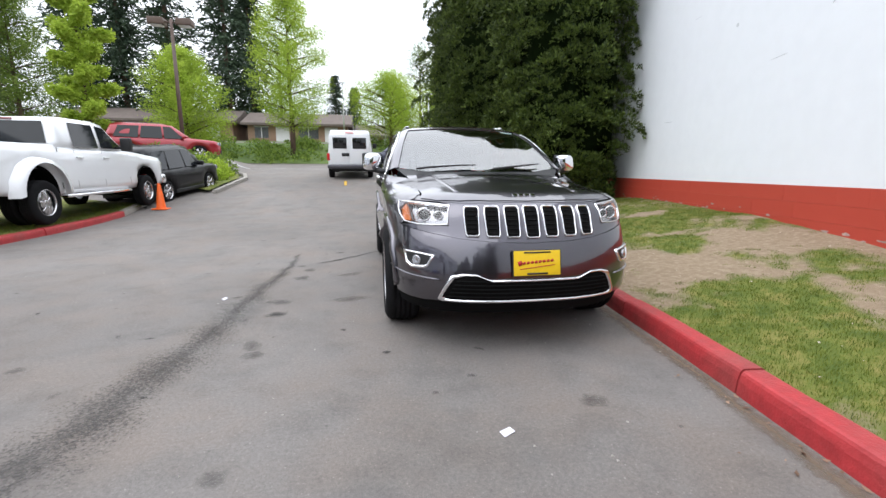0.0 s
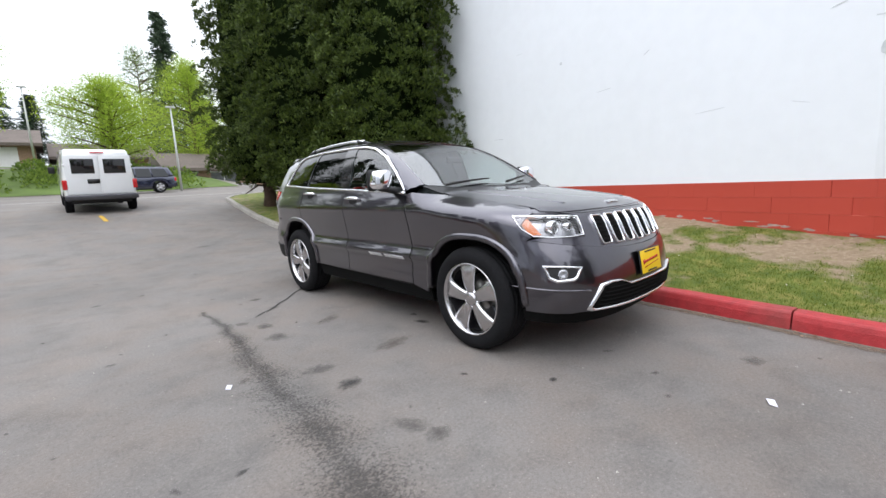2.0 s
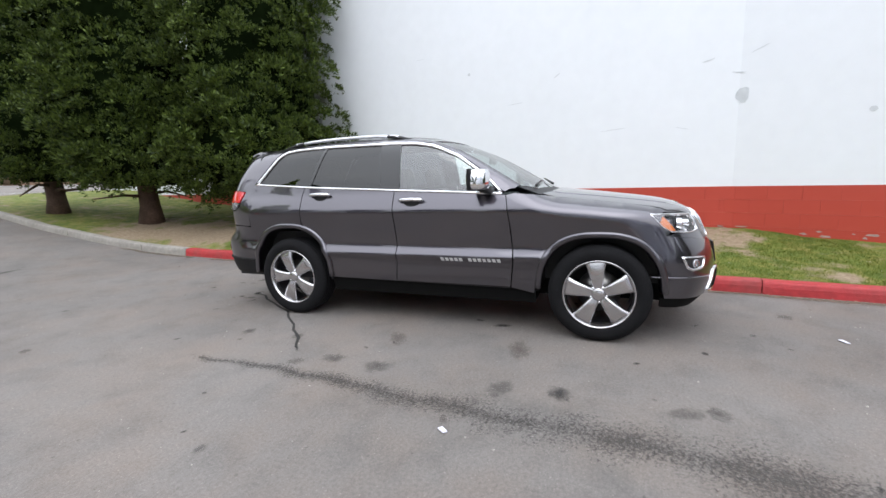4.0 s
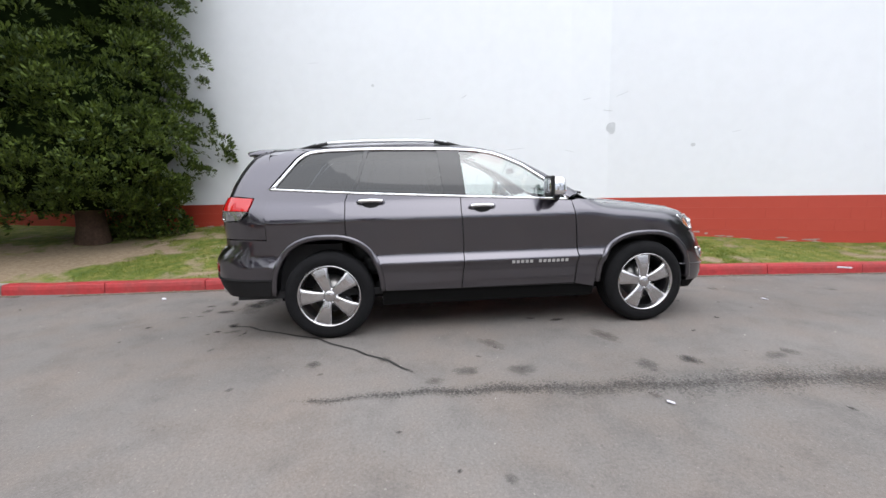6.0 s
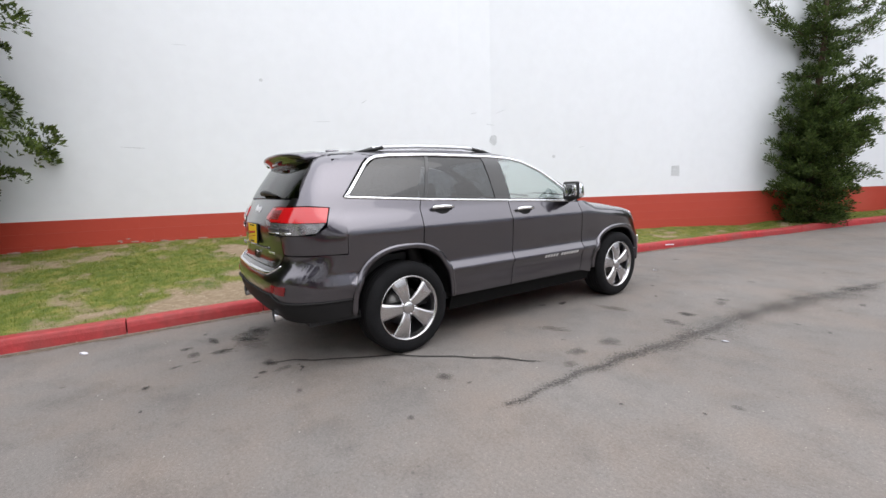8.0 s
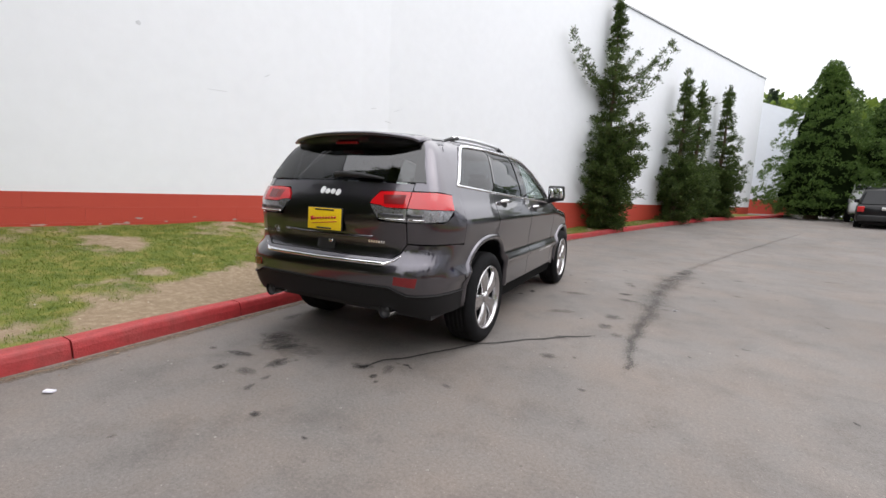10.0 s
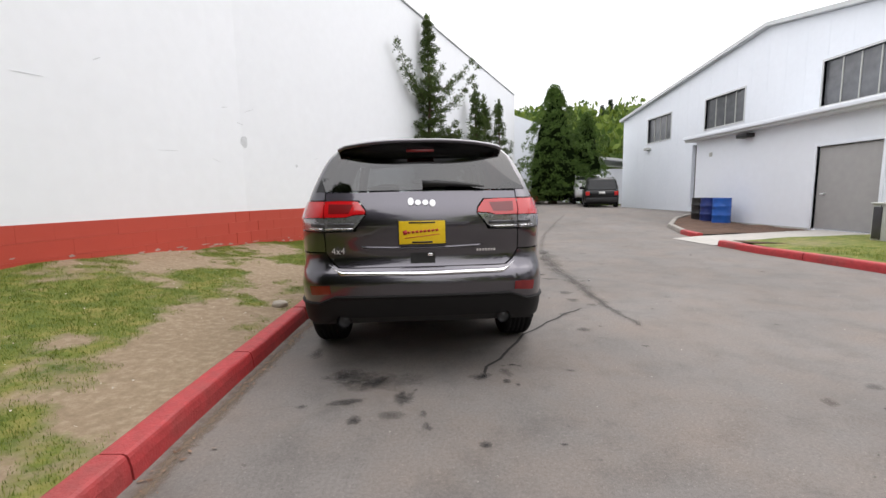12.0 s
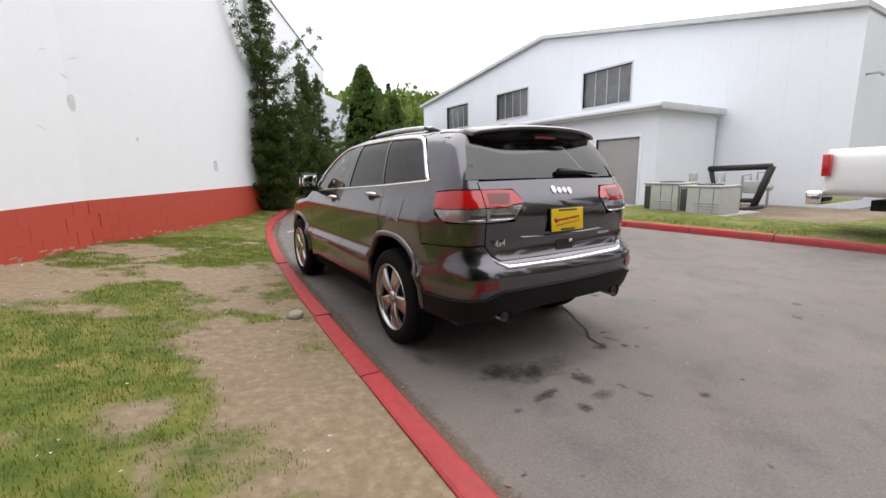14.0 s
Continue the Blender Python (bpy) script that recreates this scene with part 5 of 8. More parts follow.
for x, y in ((-.37, .10), (.37, .10)):
    seat = part("seat", box(x - .25, x + .25, y - .42, y + .12, .48, .68, .06), M_SEAT, car_suv, "black leather front seat")
    rot = Matrix.Translation((x, y + .1, .62)) @ Matrix.Rotation(radians(-16), 4, 'X')
    part("backrest", box(-.24, .24, -.07, .08, 0, .60, .06, rot), M_SEAT, seat)
    part("headrest", box(-.125, .125, -.05, .06, .63, .83, .045, rot), M_SEAT, seat)
bench = part("rear_seat", box(-.66, .66, .72, 1.18, .50, .70, .06), M_SEAT, car_suv, "black leather rear bench")
rot = Matrix.Translation((0, 1.16, .64)) @ Matrix.Rotation(radians(-20), 4, 'X')
for x in (-.34, .34):
    part("backrest", box(x - .31, x + .31, -.07, .08, 0, .60, .06, rot), M_SEAT, bench)
    part("headrest", box(x - .13, x + .13, -.04, .06, .61, .78, .04, rot), M_SEAT, bench)
part("inside_mirror", box(-.11, .11, -.42, -.39, 1.44, 1.50, .012), M_TRIM, car_suv)
part("window_sticker", panel("top", [(.44, -.12), (.57, -.12), (.57, -.045), (.44, -.045)], lift=-.012, thick=0, grid=.05), material("paper_sticker", (.75, .76, .74), .7, vary=.05), car_suv)


# ---- wheels: tyre, rim with five spokes, brake ----
def spoke_mesh(m, angle):
    """One broad tapering spoke, dished towards the hub."""
    bm = bmesh.new()
    rows = []
    for r, w, h in ((.045, .032, .018), (.085, .040, .030), (.13, .049, .034), (.19, .062, .030), (.238, .078, .020), (.254, .090, .010)):
        rows.append([(r, -w, h - .028), (r, -w * .92, h - .004), (r, -w * .55, h), (r, 0, h - .004), (r, w * .55, h), (r, w * .92, h - .004), (r, w, h - .028)])
    rot = m @ Matrix.Rotation(angle, 4, 'Z')
    vv = [[bm.verts.new(rot @ Vector(p)) for p in r] for r in rows]
    for r, s in zip(vv, vv[1:]):
        for k in range(6):
            bm.faces.new((r[k], s[k], s[k + 1], r[k + 1]))
    return bm


def make_wheel(parent, x, y, radius, rim, width, turn, spokes=5, dark=False, name="wheel"):
    """A wheel whose outer face looks along x away from the car."""
    sx = 1 if x > 0 else -1
    m = Matrix.Translation((x, y, radius)) @ Matrix.Rotation(radians(90 * sx), 4, 'Y') @ Matrix.Rotation(turn, 4, 'Z')
    w, k = width / 2, rim / .254
    wheel = part(name, lathe([(.03, .0), (rim * .62, -.015), (rim * .62, -.045), (rim * .3, -.05)], m, 32), M_STEEL, parent, "road wheel with black tyre")
    tp = [(rim * .985, w - .045), (rim * 1.0, w - .012), (rim * 1.06, w - .004), (rim + (radius - rim) * .5, w + .004), (radius - .035, w - .006), (radius - .012, w - .022), (radius, w - .045)]
    for g in (.55, .18, -.18, -.55):
        c = g * (w - .03)
        tp += [(radius, c + .008), (radius - .007, c + .005), (radius - .007, c - .005), (radius, c - .008)]
    tp += [(radius, -w + .045), (radius - .012, -w + .022), (radius - .035, -w + .006), (rim + (radius - rim) * .5, -w), (rim * .985, -w + .03)]
    part("tyre", lathe(tp, m, 56), M_TYRE, wheel, "black rubber tyre")
    part("rim", lathe([(rim * .985, -w + .03), (rim * .90, -w + .05), (rim * .90, w - .06), (rim * .945, w - .03), (rim * .965, w - .008), (rim * 1.0, w - .004), (rim * 1.005, w - .014)], m, 56), M_ALLOY if not dark else M_DARKALLOY, wheel, "bright alloy rim")
    part("rim_barrel", lathe([(rim * .895, -w + .04), (rim * .895, w - .058)], m, 40), M_DARKALLOY, wheel)
    part("brake_caliper", box(-.05, .05, rim * .42, rim * .72, -.07, .0, .012, m @ Matrix.Rotation(2.2, 4, 'Z')), M_DARKALLOY, wheel)
    face = m @ Matrix.Translation((0, 0, w - .045))
    for j in range(spokes):
        bm = spoke_mesh(face @ Matrix.Diagonal((k, k * (1 if spokes == 5 else .55), 1, 1)), j * math.tau / spokes)
        bmesh.ops.recalc_face_normals(bm, faces=list(bm.faces))
        part("spoke", bm, M_ALLOY if not dark else M_DARKALLOY, wheel)
    part("hub_cap", lathe([(.052, -.01), (.050, .022), (.036, .030), (.001, .032)], face, 20), M_ALLOY, wheel)
    for j in range(5):
        a = (j + .5) * math.tau / 5
        part("lug_nut", lathe([(.013, -.012), (.012, .014), (.001, .018)], face @ Matrix.Translation((.062 * math.cos(a), .062 * math.sin(a), 0)), 8), M_CHROME, wheel)
    return wheel


for x, y, turn in ((-.815, FRONT_AXLE, .10), (-.815, REAR_AXLE, .33), (.815, FRONT_AXLE, .5), (.815, REAR_AXLE, .2)):
    make_wheel(car_suv, x, y, .385, .270, .265, turn)


# ---- the pale metal-clad hall across the yard ----
def wall_with_holes(outline, holes, thick, m):
    """An upright wall from its outline in (along, z), with openings cut through."""
    bm = bmesh.new()
    pts, edges = [], []
    for ring in [outline] + holes:
        n0 = len(pts)
        pts += [Vector(p) for p in ring]
        edges += [(n0 + i, n0 + (i + 1) % len(ring)) for i in range(len(ring))]
    vs, es, fs, *_ = geometry.delaunay_2d_cdt(pts, edges, [], 1, 1e-6)
    keep = []
    for f in fs:
        c = sum((vs[i] for i in f), Vector((0, 0))) / 3
        if not any(min(p[0] for p in h) < c.x < max(p[0] for p in h) and min(p[1] for p in h) < c.y < max(p[1] for p in h) for h in holes):
            keep.append(f)
    a = [bm.verts.new((v.x, 0, v.y)) for v in vs]
    b = [bm.verts.new((v.x, thick, v.y)) for v in vs]
    count = {}
    for f in keep:
        bm.faces.new([a[i] for i in f])
        bm.faces.new([b[i] for i in f[::-1]])
        for i, j in zip(f, list(f[1:]) + [f[0]]):
            count[(min(i, j), max(i, j))] = count.get((min(i, j), max(i, j)), 0) + 1
    for (i, j), c in count.items():
        if c == 1:
            bm.faces.new((a[i], a[j], b[j], b[i]))
    bmesh.ops.recalc_face_normals(bm, faces=list(bm.faces))
    bm.transform(m)
    return bm


HALL_X = -14.6
hall = thing("industrial_hall", "pale blue-grey metal clad hall with a shallow gable roof", "building", at=pose(-.12, .16, 0))
face = Matrix.Translation((HALL_X, 0, 0)) @ Matrix.Rotation(radians(90), 4, 'Z')      # along = +y, thickness towards -x
WINDOWS = [(-22.4, -19.85, 4.36, 5.8), (-16.8, -14.12, 4.40, 5.84), (-10.3, -7.75, 4.25, 5.82)]
openings = [[(a, c), (b, c), (b, d), (a, d)] for a, b, c, d in WINDOWS] + [[(-17.75, .3), (-16.5, .3), (-16.5, 3.7), (-17.75, 3.7)]]
part("gable_wall", wall_with_holes([(-25.8, -.3), (-.55, -.3), (-.55, 5.75), (-12.9, 7.98), (-25.8, 6.3)], openings, .2, face), M_SIDING, hall, smooth=False)
for y in np.arange(-25.5, -.6, .9):
    top = interp(y, [(-25.8, 6.3), (-12.9, 7.98), (-.55, 5.75)]) - .12
    gaps = sorted([(c, d) for a, b, c, d in WINDOWS + [(-17.75, -16.5, .3, 3.7)] if a - .1 < y < b + .1])
    z = .1
    for c, d in gaps + [(top, top)]:
        if c - z > .2:
            part("siding_rib", box(HALL_X, HALL_X + .006, y - .012, y + .012, z, c - .08), M_SIDING, hall, smooth=False)
        z = d + .08
part("side_wall", wall_with_holes([(0, -.3), (24, -.3), (24, 5.75), (0, 5.75)], [], .2, Matrix.Translation((HALL_X - 24, -.55, 0)) @ Matrix.Scale(1, 4)), M_SIDING, hall, smooth=False)
roof = bmesh.new()
for a, za, b, zb in ((-26.0, 6.27, -12.9, 8.0), (-12.9, 8.0, -.3, 5.72)):
    q = [(HALL_X + .25, a, za), (HALL_X + .25, b, zb), (HALL_X - 24.3, b, zb), (HALL_X - 24.3, a, za)]
    lo = [roof.verts.new(p) for p in q]
    hi = [roof.verts.new((x, y, z + .16)) for x, y, z in q]
    roof.faces.new(lo)
    roof.faces.new(hi)
    for k in range(4):
        roof.faces.new((lo[k], lo[(k + 1) % 4], hi[(k + 1) % 4], hi[k]))
bmesh.ops.recalc_face_normals(roof, faces=list(roof.faces))
part("roof", roof, M_ROOFEDGE, hall, "pale metal roof with a thin edge", smooth=False)
for a, b, c, d in WINDOWS:
    w = part("window", box(HALL_X - .12, HALL_X - .10, a, b, c, d), M_WINDARK, hall, "dusty dark factory window", smooth=False)
    for y0, y1, z0, z1 in ((a - .06, b + .06, c - .07, c), (a - .06, b + .06, d, d + .07), (a - .06, a, c, d), (b, b + .06, c, d)):
        part("window_frame", box(HALL_X - .10, HALL_X + .03, y0, y1, z0, z1), M_ROOFEDGE, w, smooth=False)
    for k in range(1, 4):
        y = a + (b - a) * k / 4
        part("mullion", box(HALL_X - .10, HALL_X - .07, y - .02, y + .02, c, d), M_GREYPAINT, w, smooth=False)
# added black sheet behind the opening; paints the unlit inside of the hall
part("doorway_dark_sheet", box(HALL_X - 1.5, HALL_X - 1.4, -21.5, -14.0, .0, 4.2), M_DARKHOLE, hall, smooth=False)
for y, z in ((-22.2, 3.95), (-15.9, 4.0)):
    lamp = part("wall_lamp", box(HALL_X + .0, HALL_X + .26, y - .22, y + .22, z - .05, z + .10, .03), M_GREYPAINT, hall, "dark wall lamp")
part("camera_mount", tube([(HALL_X - .5, -.34, 4.0), (HALL_X - .5, -.05, 4.0), (HALL_X - .5, .05, 3.9)], .04, 8), M_GREYPAINT, hall)

annex = thing("annex", "low white flat-roofed annex with a grey steel door", "building", at=pose(-.02, .06, 0))
AX = -11.0
part("front_wall", wall_with_holes([(-11.6, -.2), (-3.95, -.2), (-3.95, 3.2), (-11.6, 3.2)], [[(-6.3, .15), (-4.55, .15), (-4.55, 2.42), (-6.3, 2.42)]], .16, Matrix.Translation((AX, 0, 0)) @ Matrix.Rotation(radians(90), 4, 'Z')), M_SIDING, annex, smooth=False)
part("end_wall", box(HALL_X + .02, AX - .16, -4.11, -3.95, -.2, 3.2), M_SIDING, annex, smooth=False)
part("end_wall", box(HALL_X + .02, AX - .16, -11.6, -11.44, -.2, 3.2), M_SIDING, annex, smooth=False)
part("roof_slab", box(HALL_X + .02, AX + .32, -11.9, -3.65, 3.2, 3.42, .02), M_ROOFEDGE, annex, "pale roof slab with a deep edge")
part("gutter", box(AX + .32, AX + .40, -11.9, -3.65, 3.28, 3.40, .015), M_SIDING, annex)
door = part("door", box(AX - .10, AX - .05, -6.27, -4.58, .16, 2.40, .006), M_DOORGREY, annex, "flush grey steel door")
for y0, y1, z0, z1 in ((-6.38, -6.3, .15, 2.5), (-4.55, -4.47, .15, 2.5), (-6.3, -4.55, 2.42, 2.5)):
    part("door_frame", box(AX - .12, AX + .03, y0, y1, z0, z1, .006), M_SIDING, door)
part("door_handle", box(AX - .05, AX + .01, -6.12, -6.0, 1.1, 1.14, .01), M_SILVER, door)
part("wall_lamp", box(AX + .0, AX + .30, -9.1, -8.6, 3.0, 3.14, .03), M_BLACK, annex, "dark lamp under the eave")
part("vent_plate", box(AX, AX + .03, -10.8, -10.65, 2.55, 2.7, .01), M_GREYPAINT, annex)
part("foot_strip", box(AX, AX + .02, -11.6, -6.4, .02, .16), M_GREYPAINT, annex, smooth=False)

# barrels by the bed
def barrel(x, y, z, mat, label):
    ob = thing("barrel", label, "barrel", "barrels by the annex", pose(x, y, z))
    part("drum", lathe([(.001, .01), (.27, .01), (.285, .0), (.285, .02), (.28, .27), (.292, .29), (.292, .31), (.28, .33), (.28, .58), (.292, .60), (.292, .62), (.28, .64), (.28, .86), (.29, .88), (.285, .89), (.265, .87), (.001, .865)], Matrix(), 28), mat, ob)
    for a in (.12, -.13):
        part("bung", lathe([(.03, .865), (.03, .885), (.001, .887)], Matrix.Translation((a, .05, 0)), 10), M_GREYPAINT, ob)
    return ob


M_BLUE = material("blue_plastic_drum", (.012, .10, .42), .45, vary=.12, scale=8)
M_NAVY = material("dark_blue_drum", (.012, .03, .16), .5, vary=.15, scale=8)
barrel(-10.62, -10.55, .12, M_INKBLACK, "black plastic drum on the mulch bed")
barrel(-10.50, -9.85, .12, M_NAVY, "dark blue plastic drum on the mulch bed")
barrel(-10.40, -9.05, .12, M_BLUE, "bright blue plastic drum on the mulch bed")

# machines on a pad
pad = bmesh.new()
add_box(pad, -11.2, -9.15, -3.45, -.85, .05, .17, .01)
tagged(mesh_object("machine_pad", pad, M_CONCRETE, False), "low concrete pad under outdoor machines", "pad")


def condenser(y0, y1, h, label):
    ob = thing("air_conditioner", label, "air conditioner", "outdoor machines")
    part("cabinet", box(-10.45, -9.4, y0, y1, .17, .17 + h, .02), M_GREYPAINT, ob)
    part("lid", box(-10.48, -9.37, y0 - .02, y1 + .02, .17 + h, .21 + h, .01), M_GREYPAINT, ob)
    part("grille", box(-9.40, -9.385, y0 + .03, y0 + .20, .22, .12 + h, .004), M_DARKALLOY, ob, "dark intake grille")
    for k in range(4):
        z = .24 + k * .07
        part("louvre", box(-9.40, -9.375, y0 + .42, y1 - .06, z, z + .03, .004), M_GREYPAINT, ob)
    part("fan_guard", lathe([(.32, 0), (.32, .03), (.30, .03), (.05, .045), (.001, .045)], Matrix.Translation((-9.92, (y0 + y1) / 2, .21 + h)), 20), M_DARKALLOY, ob)
    for k in range(3):
        part("panel_seam", box(-9.402, -9.392, y0 + (k + .5) * (y1 - y0) / 3, y0 + (k + .5) * (y1 - y0) / 3 + .01, .2, .15 + h), M_INKBLACK, ob)
    return ob


condenser(-3.15, -2.15, .76, "grey outdoor air conditioning unit on a pad")
condenser(-2.10, -1.05, .70, "long grey outdoor air conditioning unit on a pad")
box1 = thing("switch_box", "small grey electrical box on a post", "electrical box")
part("post", tube([(-10.9, -2.6, .15), (-10.9, -2.6, 1.1)], .025, 8), M_GREYPAINT, box1)
part("cabinet", box(-11.0, -10.88, -2.70, -2.50, .98, 1.22, .01), M_GREYPAINT, box1)
box2 = copy_thing(box1, pose(.35, .95, 0))
duct = thing("duct", "black insulated duct bent towards the hall wall", "duct", at=pose(0, -.85, -.12))
part("run", tube([(-12.1, -1.9, 1.45), (-12.1, -.2, 1.50)], .09, 10), M_BLACK, duct)
part("drop", tube([(-12.1, -.2, 1.50), (-12.25, -.55, .55), (-12.3, -.7, .17)], .10, 10), M_BLACK, duct)
part("brace", tube([(-12.1, -1.85, 1.45), (-12.2, -1.75, .9), (-12.25, -1.0, .5), (-12.3, -.6, .5)], .07, 10), M_BLACK, duct)
part("foot_rail", tube([(-10.2, -.7, .30), (-12.3, -.4, .32)], .05, 8), M_BLACK, duct)
meter = thing("gas_meter", "grey gas meter with pipes beside the hall", "meter", at=pose(0, -2.1, 0))
part("body", box(-13.4, -13.1, -.1, .3, .55, .95, .05), M_GREYPAINT, meter)
part("pipe", tube([(-13.3, -.2, .1), (-13.3, -.2, 1.1), (-13.3, .05, 1.15), (-13.3, .05, .9)], .035, 8), M_GREYPAINT, meter)
part("pipe", tube([(-13.3, .22, .9), (-13.3, .22, 1.2), (-13.3, .55, 1.2), (-13.3, .55, .1)], .035, 8), M_GREYPAINT, meter)
part("regulator", lathe([(.001, -.08), (.12, -.06), (.12, .06), (.001, .08)], Matrix.Translation((-13.3, .55, .75)) @ Matrix.Rotation(radians(90), 4, 'Y'), 16), M_GREYPAINT, meter)

# small gabled building beyond the end of the long wall
shed = thing("white_building", "white gabled building beyond the long wall", "building")
bm = bmesh.new()
prof = [(-9.35, 0), (-6.0, 0), (-6.0, 7.0), (-6.6, 7.35), (-9.35, 6.4)]
fr, bk = [bm.verts.new((x, -27.5, z)) for x, z in prof], [bm.verts.new((x, -38, z)) for x, z in prof]
bm.faces.new(fr)
bm.faces.new(bk)
for k in range(5):
    bm.faces.new((fr[k], fr[(k + 1) % 5], bk[(k + 1) % 5], bk[k]))
bmesh.ops.recalc_face_normals(bm, faces=list(bm.faces))
part("wall", bm, M_SIDING, shed, smooth=False)
part("red_foot", box(-9.1, -6.0, -27.52, -27.44, .5, 1.5), M_WALLRED, shed, smooth=False)
low = thing("low_shed", "long low white shed at the foot of the hill", "building")
part("wall", box(-22.5, -13.0, -34, -30, .3, 3.2), M_SIDING, low, smooth=False)
lr = bmesh.new()
for p in [(-22.8, -29.6, 3.1), (-12.7, -29.6, 4.2), (-12.7, -34.4, 4.2), (-22.8, -34.4, 3.1), (-22.8, -29.6, 3.3), (-12.7, -29.6, 4.4), (-12.7, -34.4, 4.4), (-22.8, -34.4, 3.3)]:
    lr.verts.new(p)
bmesh.ops.convex_hull(lr, input=list(lr.verts))
part("roof", lr, M_ROOFEDGE, low, smooth=False)


# ---- row of low houses across the street ----
M_SHINGLE = material("brown_shingles", (.13, .105, .09), .9, vary=.2, scale=6, bump=.6, bump_scale=20)
M_TAN = material("tan_brick_front", (.32, .21, .14), .85, vary=.2, scale=8)
M_WHITEBOARD = material("white_board", (.75, .75, .73), .6, vary=.05, scale=4)


def low_house(x0, x1, y, z, seed, label):
    rng = random.Random(seed)
    h = thing("row_house", label, "house", "low houses across the street")
    part("wall", box(x0, x1, y, y + 8, z - 1.5, z + 2.4), M_TAN, h, smooth=False)
    bm = bmesh.new()
    for yy, zz in ((y - .9, z + 2.25), (y + 4, z + 4.0), (y + 8.9, z + 2.25)):
        for xx in (x0 - .6, x1 + .6):
            bm.verts.new((xx, yy, zz))
            bm.verts.new((xx, yy, zz - .18))
    bmesh.ops.convex_hull(bm, input=list(bm.verts))
    part("roof", bm, M_SHINGLE, h, "brown shingle roof", smooth=False)
    part("fascia", box(x0 - .6, x1 + .6, y - .98, y - .9, z + 1.98, z + 2.22), M_SHINGLE, h, smooth=False)
    x = x0 + .8
    while x < x1 - 2.5:
        w = rng.choice((1.6, 2.4, 3.2))
        kind = rng.random()
        if kind < .45:
            win = part("window", box(x, x + w, y - .05, y - .02, z + .5, z + 1.8), M_WINDARK, h, smooth=False)
            part("window_frame", box(x - .08, x + w + .08, y - .08, y - .05, z + 1.8, z + 1.95), M_WHITEBOARD, win, smooth=False)
            part("mullion", box(x + w / 2 - .04, x + w / 2 + .04, y - .08, y - .05, z + .5, z + 1.8), M_WHITEBOARD, win, smooth=False)
        elif kind < .75:
            part("garage_door", box(x, x + w, y - .06, y - .02, z - .1, z + 1.9), M_WHITEBOARD, h, smooth=False)
        else:
            # flat near-black panel on the wall; the porch's shade is its colour
            part("porch_shade_panel", box(x, x + w, y - .06, y - .02, z - .1, z + 2.0), M_DARKHOLE, h, smooth=False)
            part("awning", box(x - .1, x + w + .1, y - 1.0, y - .04, z + 1.95, z + 2.08), M_WHITEBOARD, h, smooth=False)
        x += w + rng.uniform(.6, 1.4)
    return h


low_house(-36, -17.5, 54, 5.0, 1, "long low brown-roofed house with tan walls")
low_house(-15.5, -3.5, 53, 4.7, 2, "low brown-roofed house with white garage doors")
low_house(-2.0, 6.0, 55, 3.6, 3, "low brown-roofed house half behind trees")
low_house(5.5, 14.5, 44, 1.7, 4, "small shop front with a white fascia and wide windows")
low_house(18, 34, 46, 1.8, 5, "low brown-roofed house with tan walls")

# light pole with two heads
pole = thing("street_lamp", "brown car park lamp post with two square heads", "lamp post", at=pose(-10.95, 21.2, rise(-10.95, 21.2) - .3))
M_BROWN = material("brown_painted_steel", (.10, .065, .05), .5, vary=.1, scale=6)
part("base", lathe([(.28, 0), (.28, .7), (.24, .74), (.001, .74)], Matrix(), 16), M_CONCRETE, pole)
part("post", tube([(0, 0, .7), (0, 0, 4), (0, 0, 7.4)], [.11, .095, .08], 10), M_BROWN, pole)
for sgn in (-1, 1):
    part("arm", tube([(0, 0, 7.25), (sgn * .35, 0, 7.25)], .04, 8), M_BROWN, pole)
    head = part("head", box(sgn * .30 if sgn > 0 else -1.05, 1.05 if sgn > 0 else sgn * .30, -.3, .3, 7.08, 7.42, .04), M_BROWN, pole)
    part("lens", box(sgn * .40 if sgn > 0 else -.95, .95 if sgn > 0 else sgn * .40, -.22, .22, 7.05, 7.085), M_WHITEBOARD, head)
for x, y, h in ((-3.6, 47, 6.5), (1.2, 50, 5.5), (4.3, 33.6, 6.0)):
    p2 = thing("lamp_post", "slender grey street lamp post", "lamp post", "street lamps", pose(x, y, rise(x, y)))
    part("post", tube([(0, 0, 0), (0, 0, h)], [.09, .05], 8), M_GREYPAINT, p2)
    part("head", box(-.3, .3, -.1, .1, h, h + .12, .03), M_GREYPAINT, p2)


# ---- plants ----
def put_leaf(vs, fs, p, d, size, width, rng):
    """One leaf: a slim pointed quad from p along d."""
    d = d.normalized()
    s = d.cross(Vector((rng.gauss(0, 1), rng.gauss(0, 1), rng.gauss(0, 1))))
    s = s.normalized() if s.length > 1e-4 else Vector((1, 0, 0))
    i = len(vs)
    q = p + d * size
    m = p + d * size * .55
    vs += [p, m + s * width, q, m - s * width]
    fs.append((i, i + 1, i + 2, i + 3))


def leaf_object(name, vs, fs, mat, parent, label=""):
    me = bpy.data.meshes.new(name)
    me.from_pydata([tuple(v) for v in vs], [], fs)
    me.materials.append(mat)
    ob = new(name, me)
    ob.parent = parent
    if label:
        tagged(ob, label)
    return ob


M_CEDAR = leaf_material("cedar_sprays", (.011, .025, .0045), (.110, .155, .024), .1)
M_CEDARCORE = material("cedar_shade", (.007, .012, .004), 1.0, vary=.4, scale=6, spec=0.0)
M_SPRUCE = leaf_material("juniper_sprays", (.022, .042, .011), (.120, .175, .045), .2)
